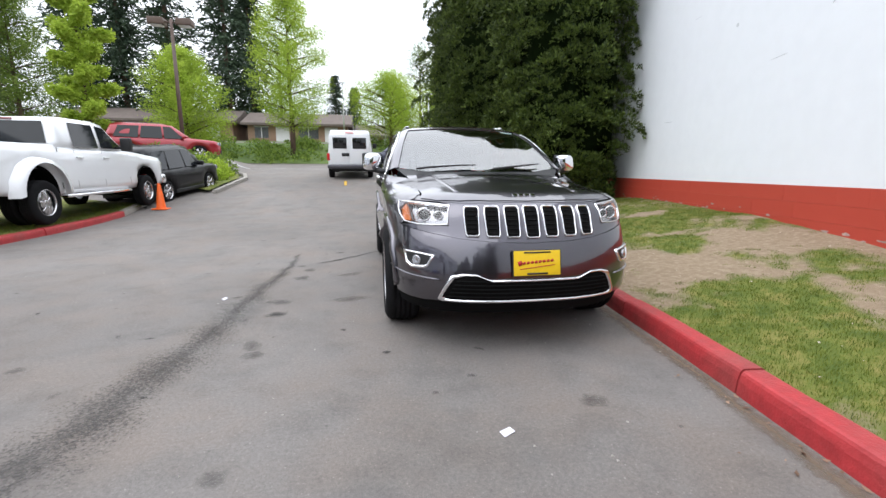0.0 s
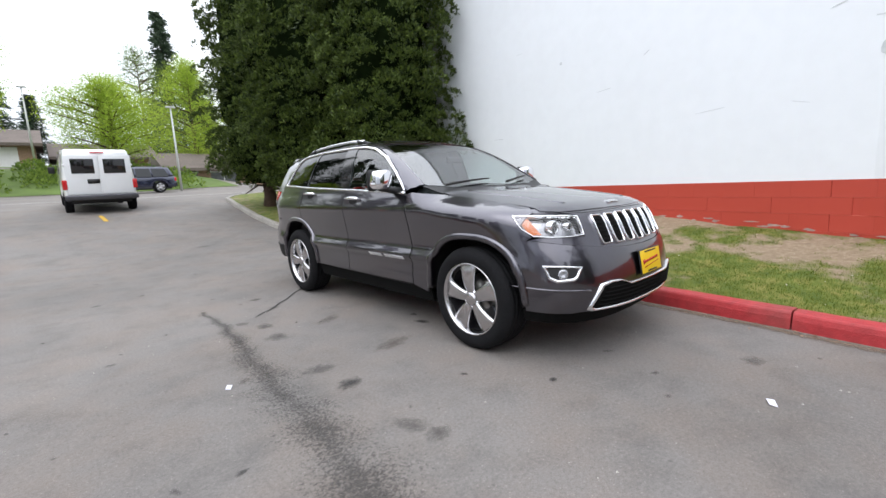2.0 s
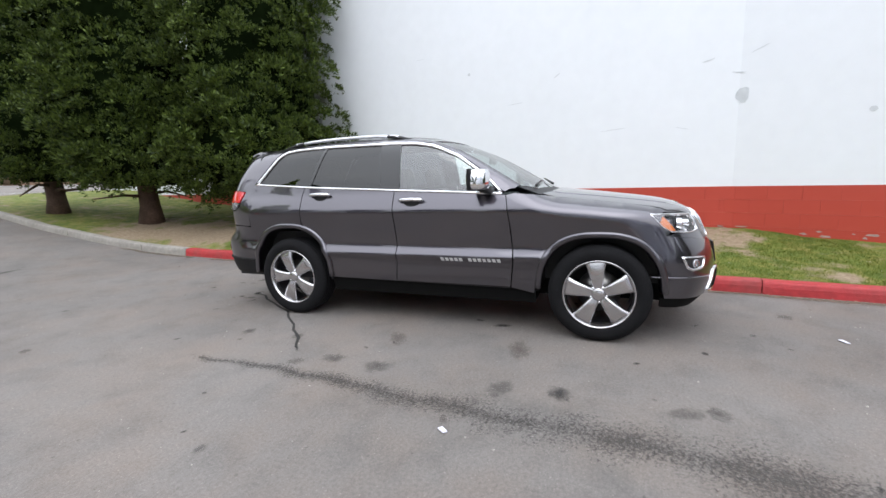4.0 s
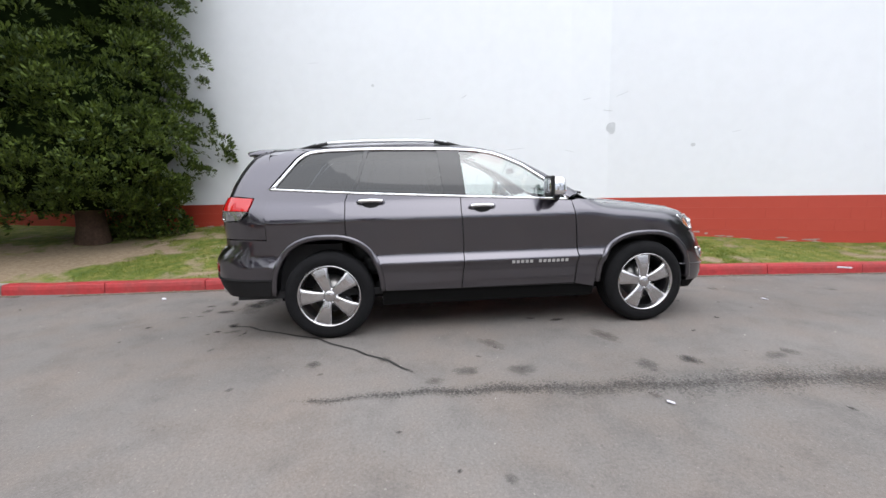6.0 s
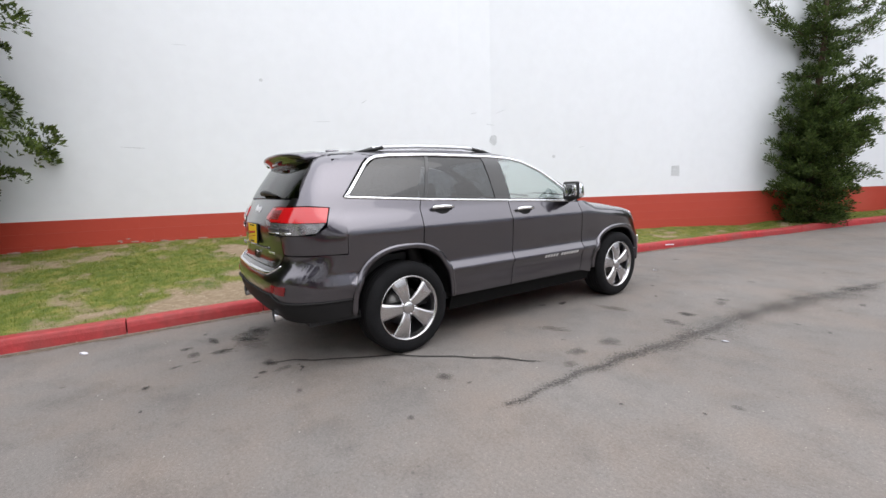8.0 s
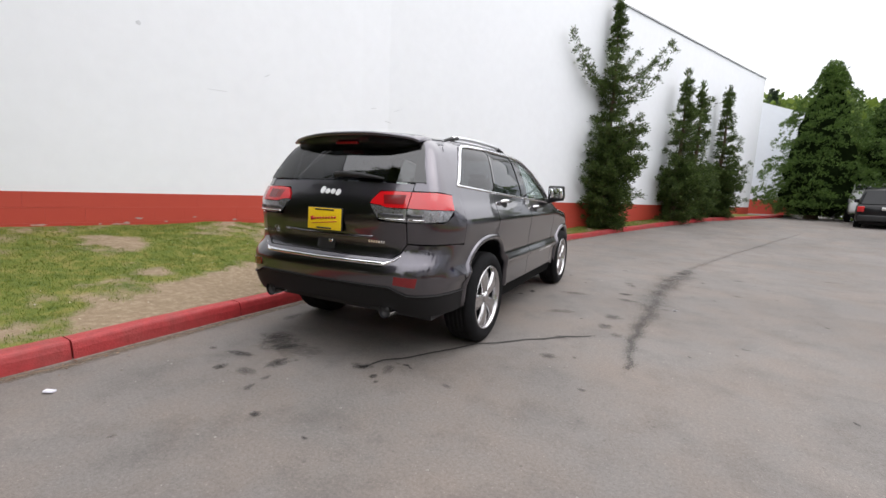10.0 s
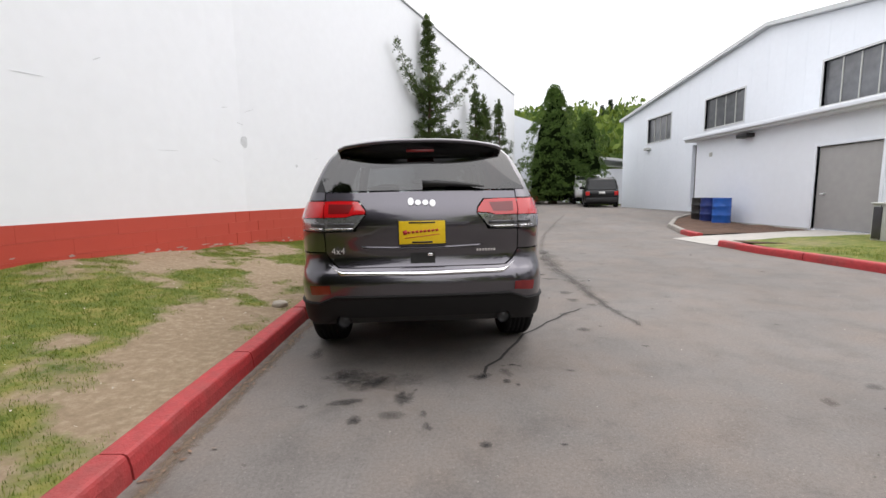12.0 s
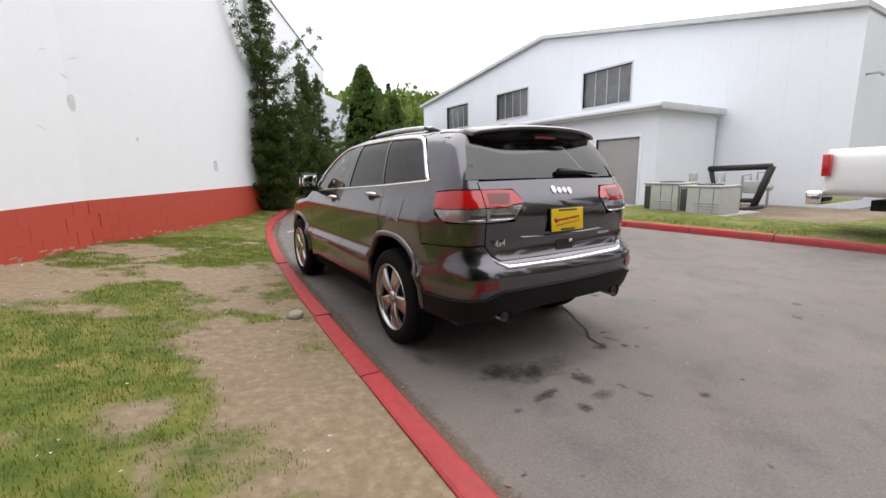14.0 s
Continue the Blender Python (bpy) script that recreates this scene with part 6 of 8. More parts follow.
M_SPRING = leaf_material("spring_leaves", (.26, .37, .035), (.46, .58, .08), .5)
M_FIR = leaf_material("fir_needles", (.020, .038, .022), (.075, .112, .062), .15)
M_HILL = leaf_material("hill_leaves", (.05, .10, .02), (.20, .27, .05), .3)
M_SHRUB = leaf_material("shrub_leaves", (.09, .15, .025), (.22, .30, .05), .35)


def dense_conifer(x, y, z, height, radius, clumps, seed, label, start=.7, name="conifer_tree", tufts_=24, blades=7, size=.29, mat=None, taper=3.0):
    """A broad cedar: bare foot of the trunk, then soft upturned sprays in lobes all the way up."""
    rng = random.Random(seed)
    t = thing(name, label, "tree", "", pose(x, y, z))
    foot = [(0, 0, -.3), (.02, 0, .3), (0, .03, 1.2), (.04, 0, height * .4), (0, 0, height * .93)]
    part("trunk", tube(foot, [radius * .17, radius * .12, radius * .10, radius * .07, .02], 14), M_BARK, t)

    def reach(h, a):
        u = (h - start) / (height - start)
        r = radius * (min(1, .55 + u * 6) if u < .08 else 1) * (1 - u ** taper) ** .8
        return r * (1 + .30 * noise.noise(Vector((math.cos(a) * 1.9, math.sin(a) * 1.9, h * 1.0 + seed))) + .24 * noise.noise(Vector((math.cos(a) * 4, math.sin(a) * 4, h * 2.1 + seed))))

    # near-black core shell: the shade between the sprays is put into its colour
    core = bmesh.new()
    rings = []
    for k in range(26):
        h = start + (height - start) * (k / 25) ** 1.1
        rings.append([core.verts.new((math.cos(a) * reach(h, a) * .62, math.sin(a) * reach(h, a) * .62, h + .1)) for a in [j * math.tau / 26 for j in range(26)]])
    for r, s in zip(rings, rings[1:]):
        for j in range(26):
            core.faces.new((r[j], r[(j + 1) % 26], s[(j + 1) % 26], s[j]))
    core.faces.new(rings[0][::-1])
    part("crown_shade_core", core, M_CEDARCORE, t)
    # separate cushions of spray, some deep in the crown and some standing proud
    vs, fs = [], []
    for _ in range(clumps):
        h = start + (height - start) * rng.random() ** 1.15
        a = rng.uniform(0, math.tau)
        out = Vector((math.cos(a), math.sin(a), 0))
        lobe = size * rng.uniform(.6, 1.4)
        mid = out * (reach(h, a) * (1.06 - .40 * rng.random() ** 1.6) - lobe * .6) + Vector((0, 0, h))
        if x + mid.x > along(WALL, y + mid.y) - .1:
            continue
        axis = (out * .75 + Vector((0, 0, .65))).normalized()
        for _ in range(tufts_):
            d = (axis + Vector((rng.gauss(0, .62), rng.gauss(0, .62), rng.gauss(0, .55)))).normalized()
            p = mid + Vector((d.x, d.y, d.z * .8)) * lobe * rng.uniform(.85, 1.05)
            lead = (d + Vector((0, 0, .35))).normalized()
            for _ in range(blades):
                q = p + Vector((rng.gauss(0, 1), rng.gauss(0, 1), rng.gauss(0, 1))) * lobe * .07
                put_leaf(vs, fs, q, lead + Vector((rng.gauss(0, .45), rng.gauss(0, .45), rng.gauss(0, .45))), lobe * rng.uniform(.18, .34), lobe * rng.uniform(.035, .065), rng)
    leaf_object("crown", vs, fs, mat or M_CEDAR, t, "dense green sprays in separate cushions")
    for k in range(7):
        a, h = rng.uniform(0, math.tau), rng.uniform(.5, 1.3)
        part("bough", tube([(0, 0, h), (math.cos(a) * .5, math.sin(a) * .5, h + .05), (math.cos(a) * 1.1, math.sin(a) * 1.1, h - .25 + rng.uniform(0, .6))], [.05, .035, .012], 6), M_BARK, t)
    return t


M_CONE = leaf_material("arborvitae_sprays", (.035, .075, .014), (.13, .21, .045), .2)
dense_conifer(4.36, 6.7, .44, 10.6, 2.05, 1450, 1, "broad dark green cedar with a bare trunk foot on the verge", .50)
dense_conifer(3.30, 9.45, .60, 10.2, 1.9, 1050, 2, "tall dark green cedar in a row beside the wall")
dense_conifer(2.95, 12.6, .80, 10.2, 1.85, 850, 3, "tall dark green cedar at the end of the row")
dense_conifer(-8.9, -23.4, .55, 7.4, 2.3, 420, 4, "dense conical green cedar at the bend of the road", .15, size=.36, tufts_=20, mat=M_CONE, taper=1.7)
dense_conifer(-11.4, -24.2, .45, 6.0, 1.65, 300, 5, "smaller conical green cedar at the bend of the road", .15, size=.34, tufts_=20, mat=M_CONE, taper=1.7)


def ragged_juniper(x, y, z, height, spread, seed, label, away, bushy=.34, limbs=()):
    """An upright juniper: a bushy foot of flat needle pads, then a thin column with a few upswept limbs."""
    rng = random.Random(seed)
    t = thing("juniper_tree", label, "tree", "ragged junipers along the wall", pose(x, y, z))
    part("trunk", tube([(0, 0, -.2), (.03, .02, height * .3), (-.04, .03, height * .6), (.02, 0, height)], [.12, .09, .05, .012], 8), M_BARK, t)
    vs, fs = [], []

    def bough(h, out, ln, lift, curl, pad):
        """One limb that leaves the trunk level and turns up, set with flat pads of needles."""
        side = Vector((-out.y, out.x, 0)) * curl

        def on(f):
            return Vector((0, 0, h)) + out * ln * f + side * ln * f * f + Vector((0, 0, ln * lift * f ** 2.2 - .06 * ln * math.sin(f * 3.1)))

        part("bough", tube([tuple(on(f)) for f in (0, .3, .6, .9)], [.026, .018, .011, .004], 5), M_BARK, t)
        n = max(3, int(ln / .10))
        for i in range(n):
            f = .15 + .88 * (i + rng.random()) / n
            p, d0 = on(f), (on(f + .08) - on(f)).normalized()
            r = pad * (1.2 - .6 * f) * rng.uniform(.75, 1.25)
            p = p + Vector((rng.gauss(0, .4), rng.gauss(0, .4), 0)) * r
            for _ in range(60):
                w = Vector((rng.gauss(0, 1), rng.gauss(0, 1), 0))
                put_leaf(vs, fs, p + w * r * .45 + Vector((0, 0, rng.gauss(0, .04) - .03 * w.length)), d0 * .7 + w * .55 + Vector((0, 0, rng.uniform(-.1, .45))), rng.uniform(.05, .10), rng.uniform(.009, .017), rng)

    h = .10
    while h < height - .25:
        u = h / height
        for k in range(9 if u < bushy else 4):
            a = rng.uniform(0, math.tau)
            out = Vector((math.cos(a), math.sin(a), 0))
            ln = spread * interp(u, [(0, .55), (bushy * .45, .95), (bushy, .85), (bushy + .1, .55), (.68, .36), (.85, .24), (1, .10)]) * rng.uniform(.55, 1.1)
            if out.dot(away) < 0:
                ln *= 1 + .55 * out.dot(away)
            bough(h, out, ln, rng.uniform(.05, .40) * interp(u, [(0, .8), (1, 1.8)]), rng.uniform(-.35, .35), rng.uniform(.14, .22) * interp(u, [(0, 1.1), (.5, .9), (1, .6)]))
        h += rng.uniform(.13, .19) if u < bushy else rng.uniform(.16, .26)
    # a few long limbs reach out along the wall and sweep up
    for u, a, k in limbs:
        bough(height * u, Vector((math.cos(a), math.sin(a), 0)), spread * k, rng.uniform(.55, .75), rng.uniform(-.2, .2), .17)
    for _ in range(160):
        put_leaf(vs, fs, Vector((rng.gauss(0, .05), rng.gauss(0, .05), height - rng.uniform(0, .9))), Vector((rng.gauss(0, .4), rng.gauss(0, .4), .9)), .16, .02, rng)
    leaf_object("needles", vs, fs, M_SPRUCE, t, "green needle plumes with gaps")
    return t


AWAY = Vector((-.9, .45, 0)).normalized()
ragged_juniper(-.36, -10.3, .24, 7.2, 1.25, 21, "ragged upright juniper with upswept limbs close to the white wall", AWAY, .42, [(.60, 1.2, 1.25), (.66, 1.5, .9), (.62, 4.1, 1.45), (.72, 4.4, .95), (.56, 2.9, 1.35), (.5, 4.7, .9), (.66, 3.3, 1.2), (.63, 1.05, 1.7)])
ragged_juniper(-2.5, -14.2, .40, 5.7, 1.15, 22, "thin leaning juniper beside the white wall", AWAY, .36, [(.55, 1.4, 1.0), (.62, 4.2, 1.0), (.7, 3.1, .8)])
ragged_juniper(-3.1, -15.6, .45, 5.5, 1.05, 23, "thin juniper beside the white wall", AWAY, .40, [(.58, 1.0, .9), (.52, 4.3, 1.1)])
ragged_juniper(-4.2, -17.8, .55, 5.6, 1.05, 24, "thin juniper at the far end of the white wall", AWAY, .38, [(.6, 4.4, .9), (.5, 2.4, .9)])


def leafy_tree(x, y, height, radius, seed, label, mat, start=.22, leaves=9000, leaf=.10, lean=1.0, shape=1.0):
    """A spring tree: forked trunk, limbs and a loose crown of leaves in clusters."""
    rng = random.Random(seed)
    z = rise(x, y)
    t = thing("broadleaf_tree", label, "tree", "", pose(x, y, z))
    part("trunk", tube([(0, 0, -.3), (.05, 0, height * .15), (-.05, .05, height * .4), (0, 0, height * .85)], [radius * .075, radius * .055, radius * .04, .02], 8), M_BARK, t)
    vs, fs = [], []
    boughs = 34
    per = leaves * 4 // boughs
    for k in range(boughs):
        u = start + (1 - start) * (k + .5) / boughs
        a = k * 2.4 + rng.uniform(-.4, .4)
        prof = math.sin(min(1, (1 - (u - start) / (1 - start)) * 1.25 + .08) * math.pi / 2) ** shape * (1 - .25 * max(0, .3 - (u - start)) / .3)
        ln = radius * prof * rng.uniform(.75, 1.1)
        out = Vector((math.cos(a), math.sin(a), .35))
        b0 = Vector((0, 0, height * (u - .07)))
        b1 = b0 + out * ln
        part("limb", tube([tuple(b0), tuple(b0 + out * ln * .5 + Vector((0, 0, .1))), tuple(b1)], [radius * .022, radius * .014, .01], 5), M_BARK, t)
        for _ in range(per):
            f = rng.random() ** .6
            p = b0 + out * ln * f + Vector([max(-1.2, min(1.2, rng.gauss(0, .9))) for _ in range(3)]) * (radius * .15)
            put_leaf(vs, fs, p, Vector((rng.gauss(0, 1), rng.gauss(0, 1), rng.gauss(-.1, .6))), 1.75 * leaf * rng.uniform(.6, 1.2), leaf * rng.uniform(.25, .42), rng)
    leaf_object("crown", vs, fs, mat, t, "fresh yellow-green leaves")
    return t


leafy_tree(-7.8, 37.5, 15.5, 3.7, 31, "tall airy tree in bright spring leaf", M_SPRING, .22, 11000)
leafy_tree(-15.0, 33, 8.8, 3.3, 32, "round tree in bright spring leaf behind the lamp post", M_SPRING, .2, 10000)
leafy_tree(1.4, 41, 7.4, 4.2, 33, "spreading tree in pale spring leaf", M_SPRING, .22, 8000)
leafy_tree(-13.2, 17.2, 11.0, 1.1, 34, "narrow columnar tree in yellow-green leaf", M_SPRING, .10, 9000, .11, shape=.5)
leafy_tree(-25, 31, 13.5, 3.0, 35, "tall feathery tree in soft green leaf", M_SHRUB, .12, 9000)
leafy_tree(9.5, 50, 13, 4.0, 36, "tree in pale spring leaf beyond the street", M_SPRING, .2, 7000)
leafy_tree(14.5, 46, 12, 4.0, 37, "tree in bright spring leaf beside the shop", M_SPRING, .18, 7000)
leafy_tree(7.0, 62, 16, 4.5, 38, "tall green tree behind the houses", M_SHRUB, .2, 4000)
leafy_tree(-13, 62, 14, 5.0, 39, "broad green tree behind the houses", M_SHRUB, .15, 4000)


def fir(height, radius, seed):
    rng = random.Random(seed)
    t = thing("fir_tree", "tall dark fir with drooping boughs behind the houses", "tree", "dark firs behind the houses")
    part("trunk", tube([(0, 0, -1), (0, 0, height * .5), (0, 0, height)], [.42, .25, .03], 7), M_BARK, t)
    vs, fs = [], []
    h = height * .12
    while h < height:
        u = h / height
        for k in range(8):
            a = rng.uniform(0, math.tau)
            out = Vector((math.cos(a), math.sin(a), 0))
            ln = radius * (1 - u) ** .85 * rng.uniform(.5, 1.15) + .3
            for i in range(5):
                f = (i + .6) / 5
                p = Vector((0, 0, h - .28 * ln * f * f)) + out * ln * f
                for _ in range(8):
                    put_leaf(vs, fs, p + Vector((rng.gauss(0, .28), rng.gauss(0, .28), rng.gauss(0, .22))), out * .7 + Vector((rng.gauss(0, .6), rng.gauss(0, .6), rng.uniform(-.8, .3))), rng.uniform(.5, 1.0), rng.uniform(.06, .13), rng)
        h += height * .026 + .15
    leaf_object("needles", vs, fs, M_FIR, t, "dark drooping needle boughs")
    return t


firs = [fir(26, 5.0, 51), fir(24, 4.2, 52), fir(28, 5.8, 53)]
frng = random.Random(8)
spots = [(-37, 60, 1.12), (-32.4, 61, 1.15), (-26.3, 60, 1.12), (-19.3, 60, 1.0), (-17.0, 63, .98), (-48, 61, .95), (11.8, 72, .85), (-3.5, 92, .42), (-7.6, 96, .46), (6.8, 100, .5), (18, 84, .75), (24, 70, .8), (31, 76, .9), (40, 66, .9), (14, 96, .55), (22, 92, .6)]
for k, (x, y, s) in enumerate(spots):
    m = pose(x, y, rise(x, y), 0, 0, frng.uniform(0, 360)) @ Matrix.Diagonal((s * (.95 if s > .8 else 1.6), s * (.95 if s > .8 else 1.6), s, 1))
    if k < 3:
        firs[k].matrix_basis = m
    else:
        copy_thing(firs[k % 3], m)
# the firs go on in a row behind the yard, where the car's side mirrors them
for k in range(9):
    y = 3 + k * 4.2
    copy_thing(firs[k % 3], pose(-31 - 3 * (k % 2) - frng.uniform(0, 2), y, rise(-33, y), 0, 0, frng.uniform(0, 360)) @ Matrix.Diagonal((.75, .75, frng.uniform(.46, .62), 1)))


def leaf_mass(name, spots_, size, count, mat, label, category, seed, flat_=1.0):
    """Countless leaves over many mounds, as one mass."""
    rng = random.Random(seed)
    vs, fs = [], []
    for x, y, z, r, h in spots_:
        for _ in range(count):
            a, e = rng.uniform(0, math.tau), math.asin(rng.uniform(-.1, 1))
            k = rng.uniform(.75, 1.05) * (1 + .25 * noise.noise(Vector((math.cos(a) * 2 + x, math.sin(a) * 2 + y, e * 2))))
            p = Vector((x + math.cos(a) * math.cos(e) * r * k, y + math.sin(a) * math.cos(e) * r * k, z + math.sin(e) * h * k))
            d = Vector((math.cos(a) * math.cos(e), math.sin(a) * math.cos(e), math.sin(e) + .3)) + Vector((rng.gauss(0, .7), rng.gauss(0, .7), rng.gauss(0, .7)))
            put_leaf(vs, fs, p, d, size * rng.uniform(.6, 1.3), size * rng.uniform(.2, .4), rng)
    me = bpy.data.meshes.new(name)
    me.from_pydata([tuple(v) for v in vs], [], fs)
    me.materials.append(mat)
    return tagged(new(name, me), label, category, kind="stuff")


# wooded hill beyond the bend
hill = lambda x, y: .8 + interp(-y, [(36, 0), (55, 2), (90, 11), (140, 22), (260, 30)]) * interp(x, [(-160, 1), (-10, 1), (30, .8)])
hy = span(-270, -36, 6)
M_HILLGROUND = material("hillside_grass", (.10, .15, .03), .95, vary=.3, scale=.6, second=(.06, .10, .02))
tagged(sheet("ground_hill", span(-200, 80, 8), hy, lambda x, y: hill(x, y) + 1.2 * nz(x, y, .05) - .6, M_HILLGROUND), "green wooded hillside beyond the yard", "hill", kind="structure")
hr = random.Random(77)
hs = []
for _ in range(230):
    y = -hr.uniform(62, 150)
    x = hr.uniform(-100, 25) * (abs(y) / 100) - 14
    r = hr.uniform(2.2, 4.2)
    hs.append((x, y, hill(x, y) - .3, r, r * hr.uniform(1.2, 2.4)))
leaf_mass("hill_woods", hs, 1.5, 230, M_HILL, "mixed green woods on the far hillside", "woods", 12)
for k in range(9):
    y = -hr.uniform(80, 130)
    x = hr.uniform(-95, 10) * (abs(y) / 100) - 12
    copy_thing(firs[k % 3], pose(x, y, hill(x, y) - .5) @ Matrix.Diagonal((.42, .42, hr.uniform(.26, .40), 1)))

# planted island, ivy bank and shrubs
isl = [(-7.2, 14.4, .75, .6, .75), (-7.5, 15.5, .9, .75, .95), (-8.3, 14.9, .85, .75, 1.0), (-8.2, 16.5, 1.0, .8, .9), (-9.2, 15.6, .95, .75, .8), (-10.3, 16.2, 1.0, .7, .7), (-7.0, 13.6, .65, .4, .45)]
for k, s_ in enumerate(isl):
    s_ = (s_[0], s_[1], max(s_[2], rise(s_[0], s_[1]) + .02), s_[3], s_[4])
    leaf_mass("shrub", [s_], .13, 700, M_SHRUB if k % 3 else M_SPRING, "rounded leafy green shrub on the planted island", "shrub", 100 + k)["kind"] = "thing"
bank = []
br_ = random.Random(4)
for _ in range(150):
    x, y = br_.uniform(-34, 6), br_.uniform(35, 44.5)
    bank.append((x, y, rise(x, y) - .1, br_.uniform(.7, 1.3), br_.uniform(.35, .9)))
leaf_mass("ivy", bank, .26, 150, M_SHRUB, "ivy and low shrubs covering the bank", "ground cover", 9)
patch("ground_bank", [(-40, 34.3), (3, 34.3), (9, 35.5), (9, 50), (-40, 50)], .03, M_HILLGROUND, "green planted bank below the houses", "bank", step=2.0)
patch("ground_island", [(-6.45, 11.1), (-6.4, 12.6), (-6.3, 14.2), (-6.75, 15.7), (-8.5, 17.05), (-12, 17.85), (-12, 13), (-8.6, 12.2)], .11, M_VERGE, "planted island with bare soil", "bed", step=.6)
wallbush = [(4.85, 5.5, .52, .36, .5), (5.05, 6.3, .5, .5, .7), (4.75, 6.0, .5, .4, .5)]
leaf_mass("shrub", wallbush, .075, 1500, M_CEDAR, "dark green bush at the foot of the wall", "shrub", 41)["kind"] = "thing"
leaf_mass("shrub", [(-13.2, -25.2, .4, .9, .75), (-11.9, -27.0, .5, .7, .6)], .2, 350, M_SHRUB, "low green bush beside the hall", "shrub", 42)["kind"] = "thing"
tufts("grass", 9000, lambda rng: (lambda x, y: (x, y, .14 + rise(x, y) * .8, 1.0) if noise.noise(Vector((x * .8, y * .8, 4))) > -.25 else None)(rng.uniform(-9.4, -7.2), rng.uniform(-2.4, 8.4)), .07, M_GRASS, "short grass behind the far kerb", 6)


# ---- other vehicles, each in its own place; built nose towards -y ----
def hull(outline, width, belt_z, tumble, length, bevel=.06, step=.16, taper=.10):
    """A body from its side outline: both flanks, with the skin wrapped across between them."""
    rim = densify(outline, step)
    poly = np.array(rim)
    a, b = poly, np.roll(poly, -1, 0)
    inner = []
    for u in np.arange(poly[:, 0].min(), poly[:, 0].max(), step):
        for v in np.arange(poly[:, 1].min(), poly[:, 1].max(), step):
            c = ((a[:, 1] > v) != (b[:, 1] > v)) & (u < (b[:, 0] - a[:, 0]) * (v - a[:, 1]) / (b[:, 1] - a[:, 1] + 1e-12) + a[:, 0])
            if c.sum() % 2 and np.min(np.hypot(poly[:, 0] - u, poly[:, 1] - v)) > step * .45:
                inner.append((u, v))
    n = len(rim)
    pts, _, faces, orig, *_ = geometry.delaunay_2d_cdt([Vector(p) for p in rim + inner], [(i, (i + 1) % n) for i in range(n)], [], 1, 1e-6)

    def w(y, z):
        return (width / 2 - tumble * max(0, z - belt_z)) * (1 - taper * (abs(y) / (length / 2)) ** 5)

    bm = bmesh.new()
    edge_set = {i for i in range(len(pts)) if any(o < n for o in orig[i])}
    left = [bm.verts.new((-(w(p.x, p.y) - (bevel if i in edge_set else 0)), p.x, p.y)) for i, p in enumerate(pts)]
    right = [bm.verts.new((-v.co.x, v.co.y, v.co.z)) for v in left]
    count = {}
    for f in faces:
        bm.faces.new([left[i] for i in f])
        bm.faces.new([right[i] for i in f[::-1]])
        for i, j in zip(f, list(f[1:]) + [f[0]]):
            key = (min(i, j), max(i, j))
            count[key] = count.get(key, 0) + 1
    for (i, j), c in count.items():
        if c == 1:
            bm.faces.new((left[i], left[j], right[j], right[i]))
    bmesh.ops.recalc_face_normals(bm, faces=list(bm.faces))
    return bm, w


def side_panes(parent, panes, w, mat, lift=.006, name="side_window", label="", off=0.0):
    for outline in panes:
        for sx in (-1, 1):
            bm = bmesh.new()
            vv = [bm.verts.new((sx * (w(y, z) + lift - off), y, z)) for y, z in outline]
            f = bm.faces.new(vv if sx > 0 else vv[::-1])
            part(name, bm, mat, parent, label, smooth=False)


def cross_pane(parent, y0, z0, y1, z1, w0, w1, mat, name, lift=.012, label="", bow=.0):
    """A pane across the vehicle from its lower to its upper edge."""
    d = Vector((0, y1 - y0, z1 - z0)).normalized()
    n = Vector((0, -d.z, d.y)) if (y0 + y1) < 0 else Vector((0, d.z, -d.y))
    bm = bmesh.new()
    vv = [bm.verts.new(Vector(p) + n * lift) for p in ((-w0, y0, z0), (w0, y0, z0), (w1, y1, z1), (-w1, y1, z1))]
    bm.faces.new(vv)
    return part(name, bm, mat, parent, label, smooth=False)


M_WHITEPAINT = material("white_car_paint", (.80, .81, .82), .3, 0, vary=.02, scale=30, coat=1.0)
M_BLACKPAINT = material("black_car_paint", (.008, .008, .009), .3, 0, spec=.2, coat=.25, vary=.05, scale=50)
M_REDPAINT = material("dark_red_car_paint", (.30, .012, .022), .28, .3, coat=1.0, vary=.05, scale=50)
M_NAVYPAINT = material("dark_blue_car_paint", (.016, .020, .045), .25, .4, coat=1.0, vary=.05, scale=50)
M_ORANGE = material("orange_cone_plastic", (.85, .13, .012), .5, vary=.08, scale=12)


def arc(yc, r, z0, n=8):
    return [(yc + r * math.cos(t), z0 + r * math.sin(t)) for t in np.linspace(math.pi, 0, n)]


def lamps(parent, items, mat, name, label=""):
    for x0, x1, y0, y1, z0, z1 in items:
        part(name, box(x0, x1, y0, y1, z0, z1, .012), mat, parent, label)


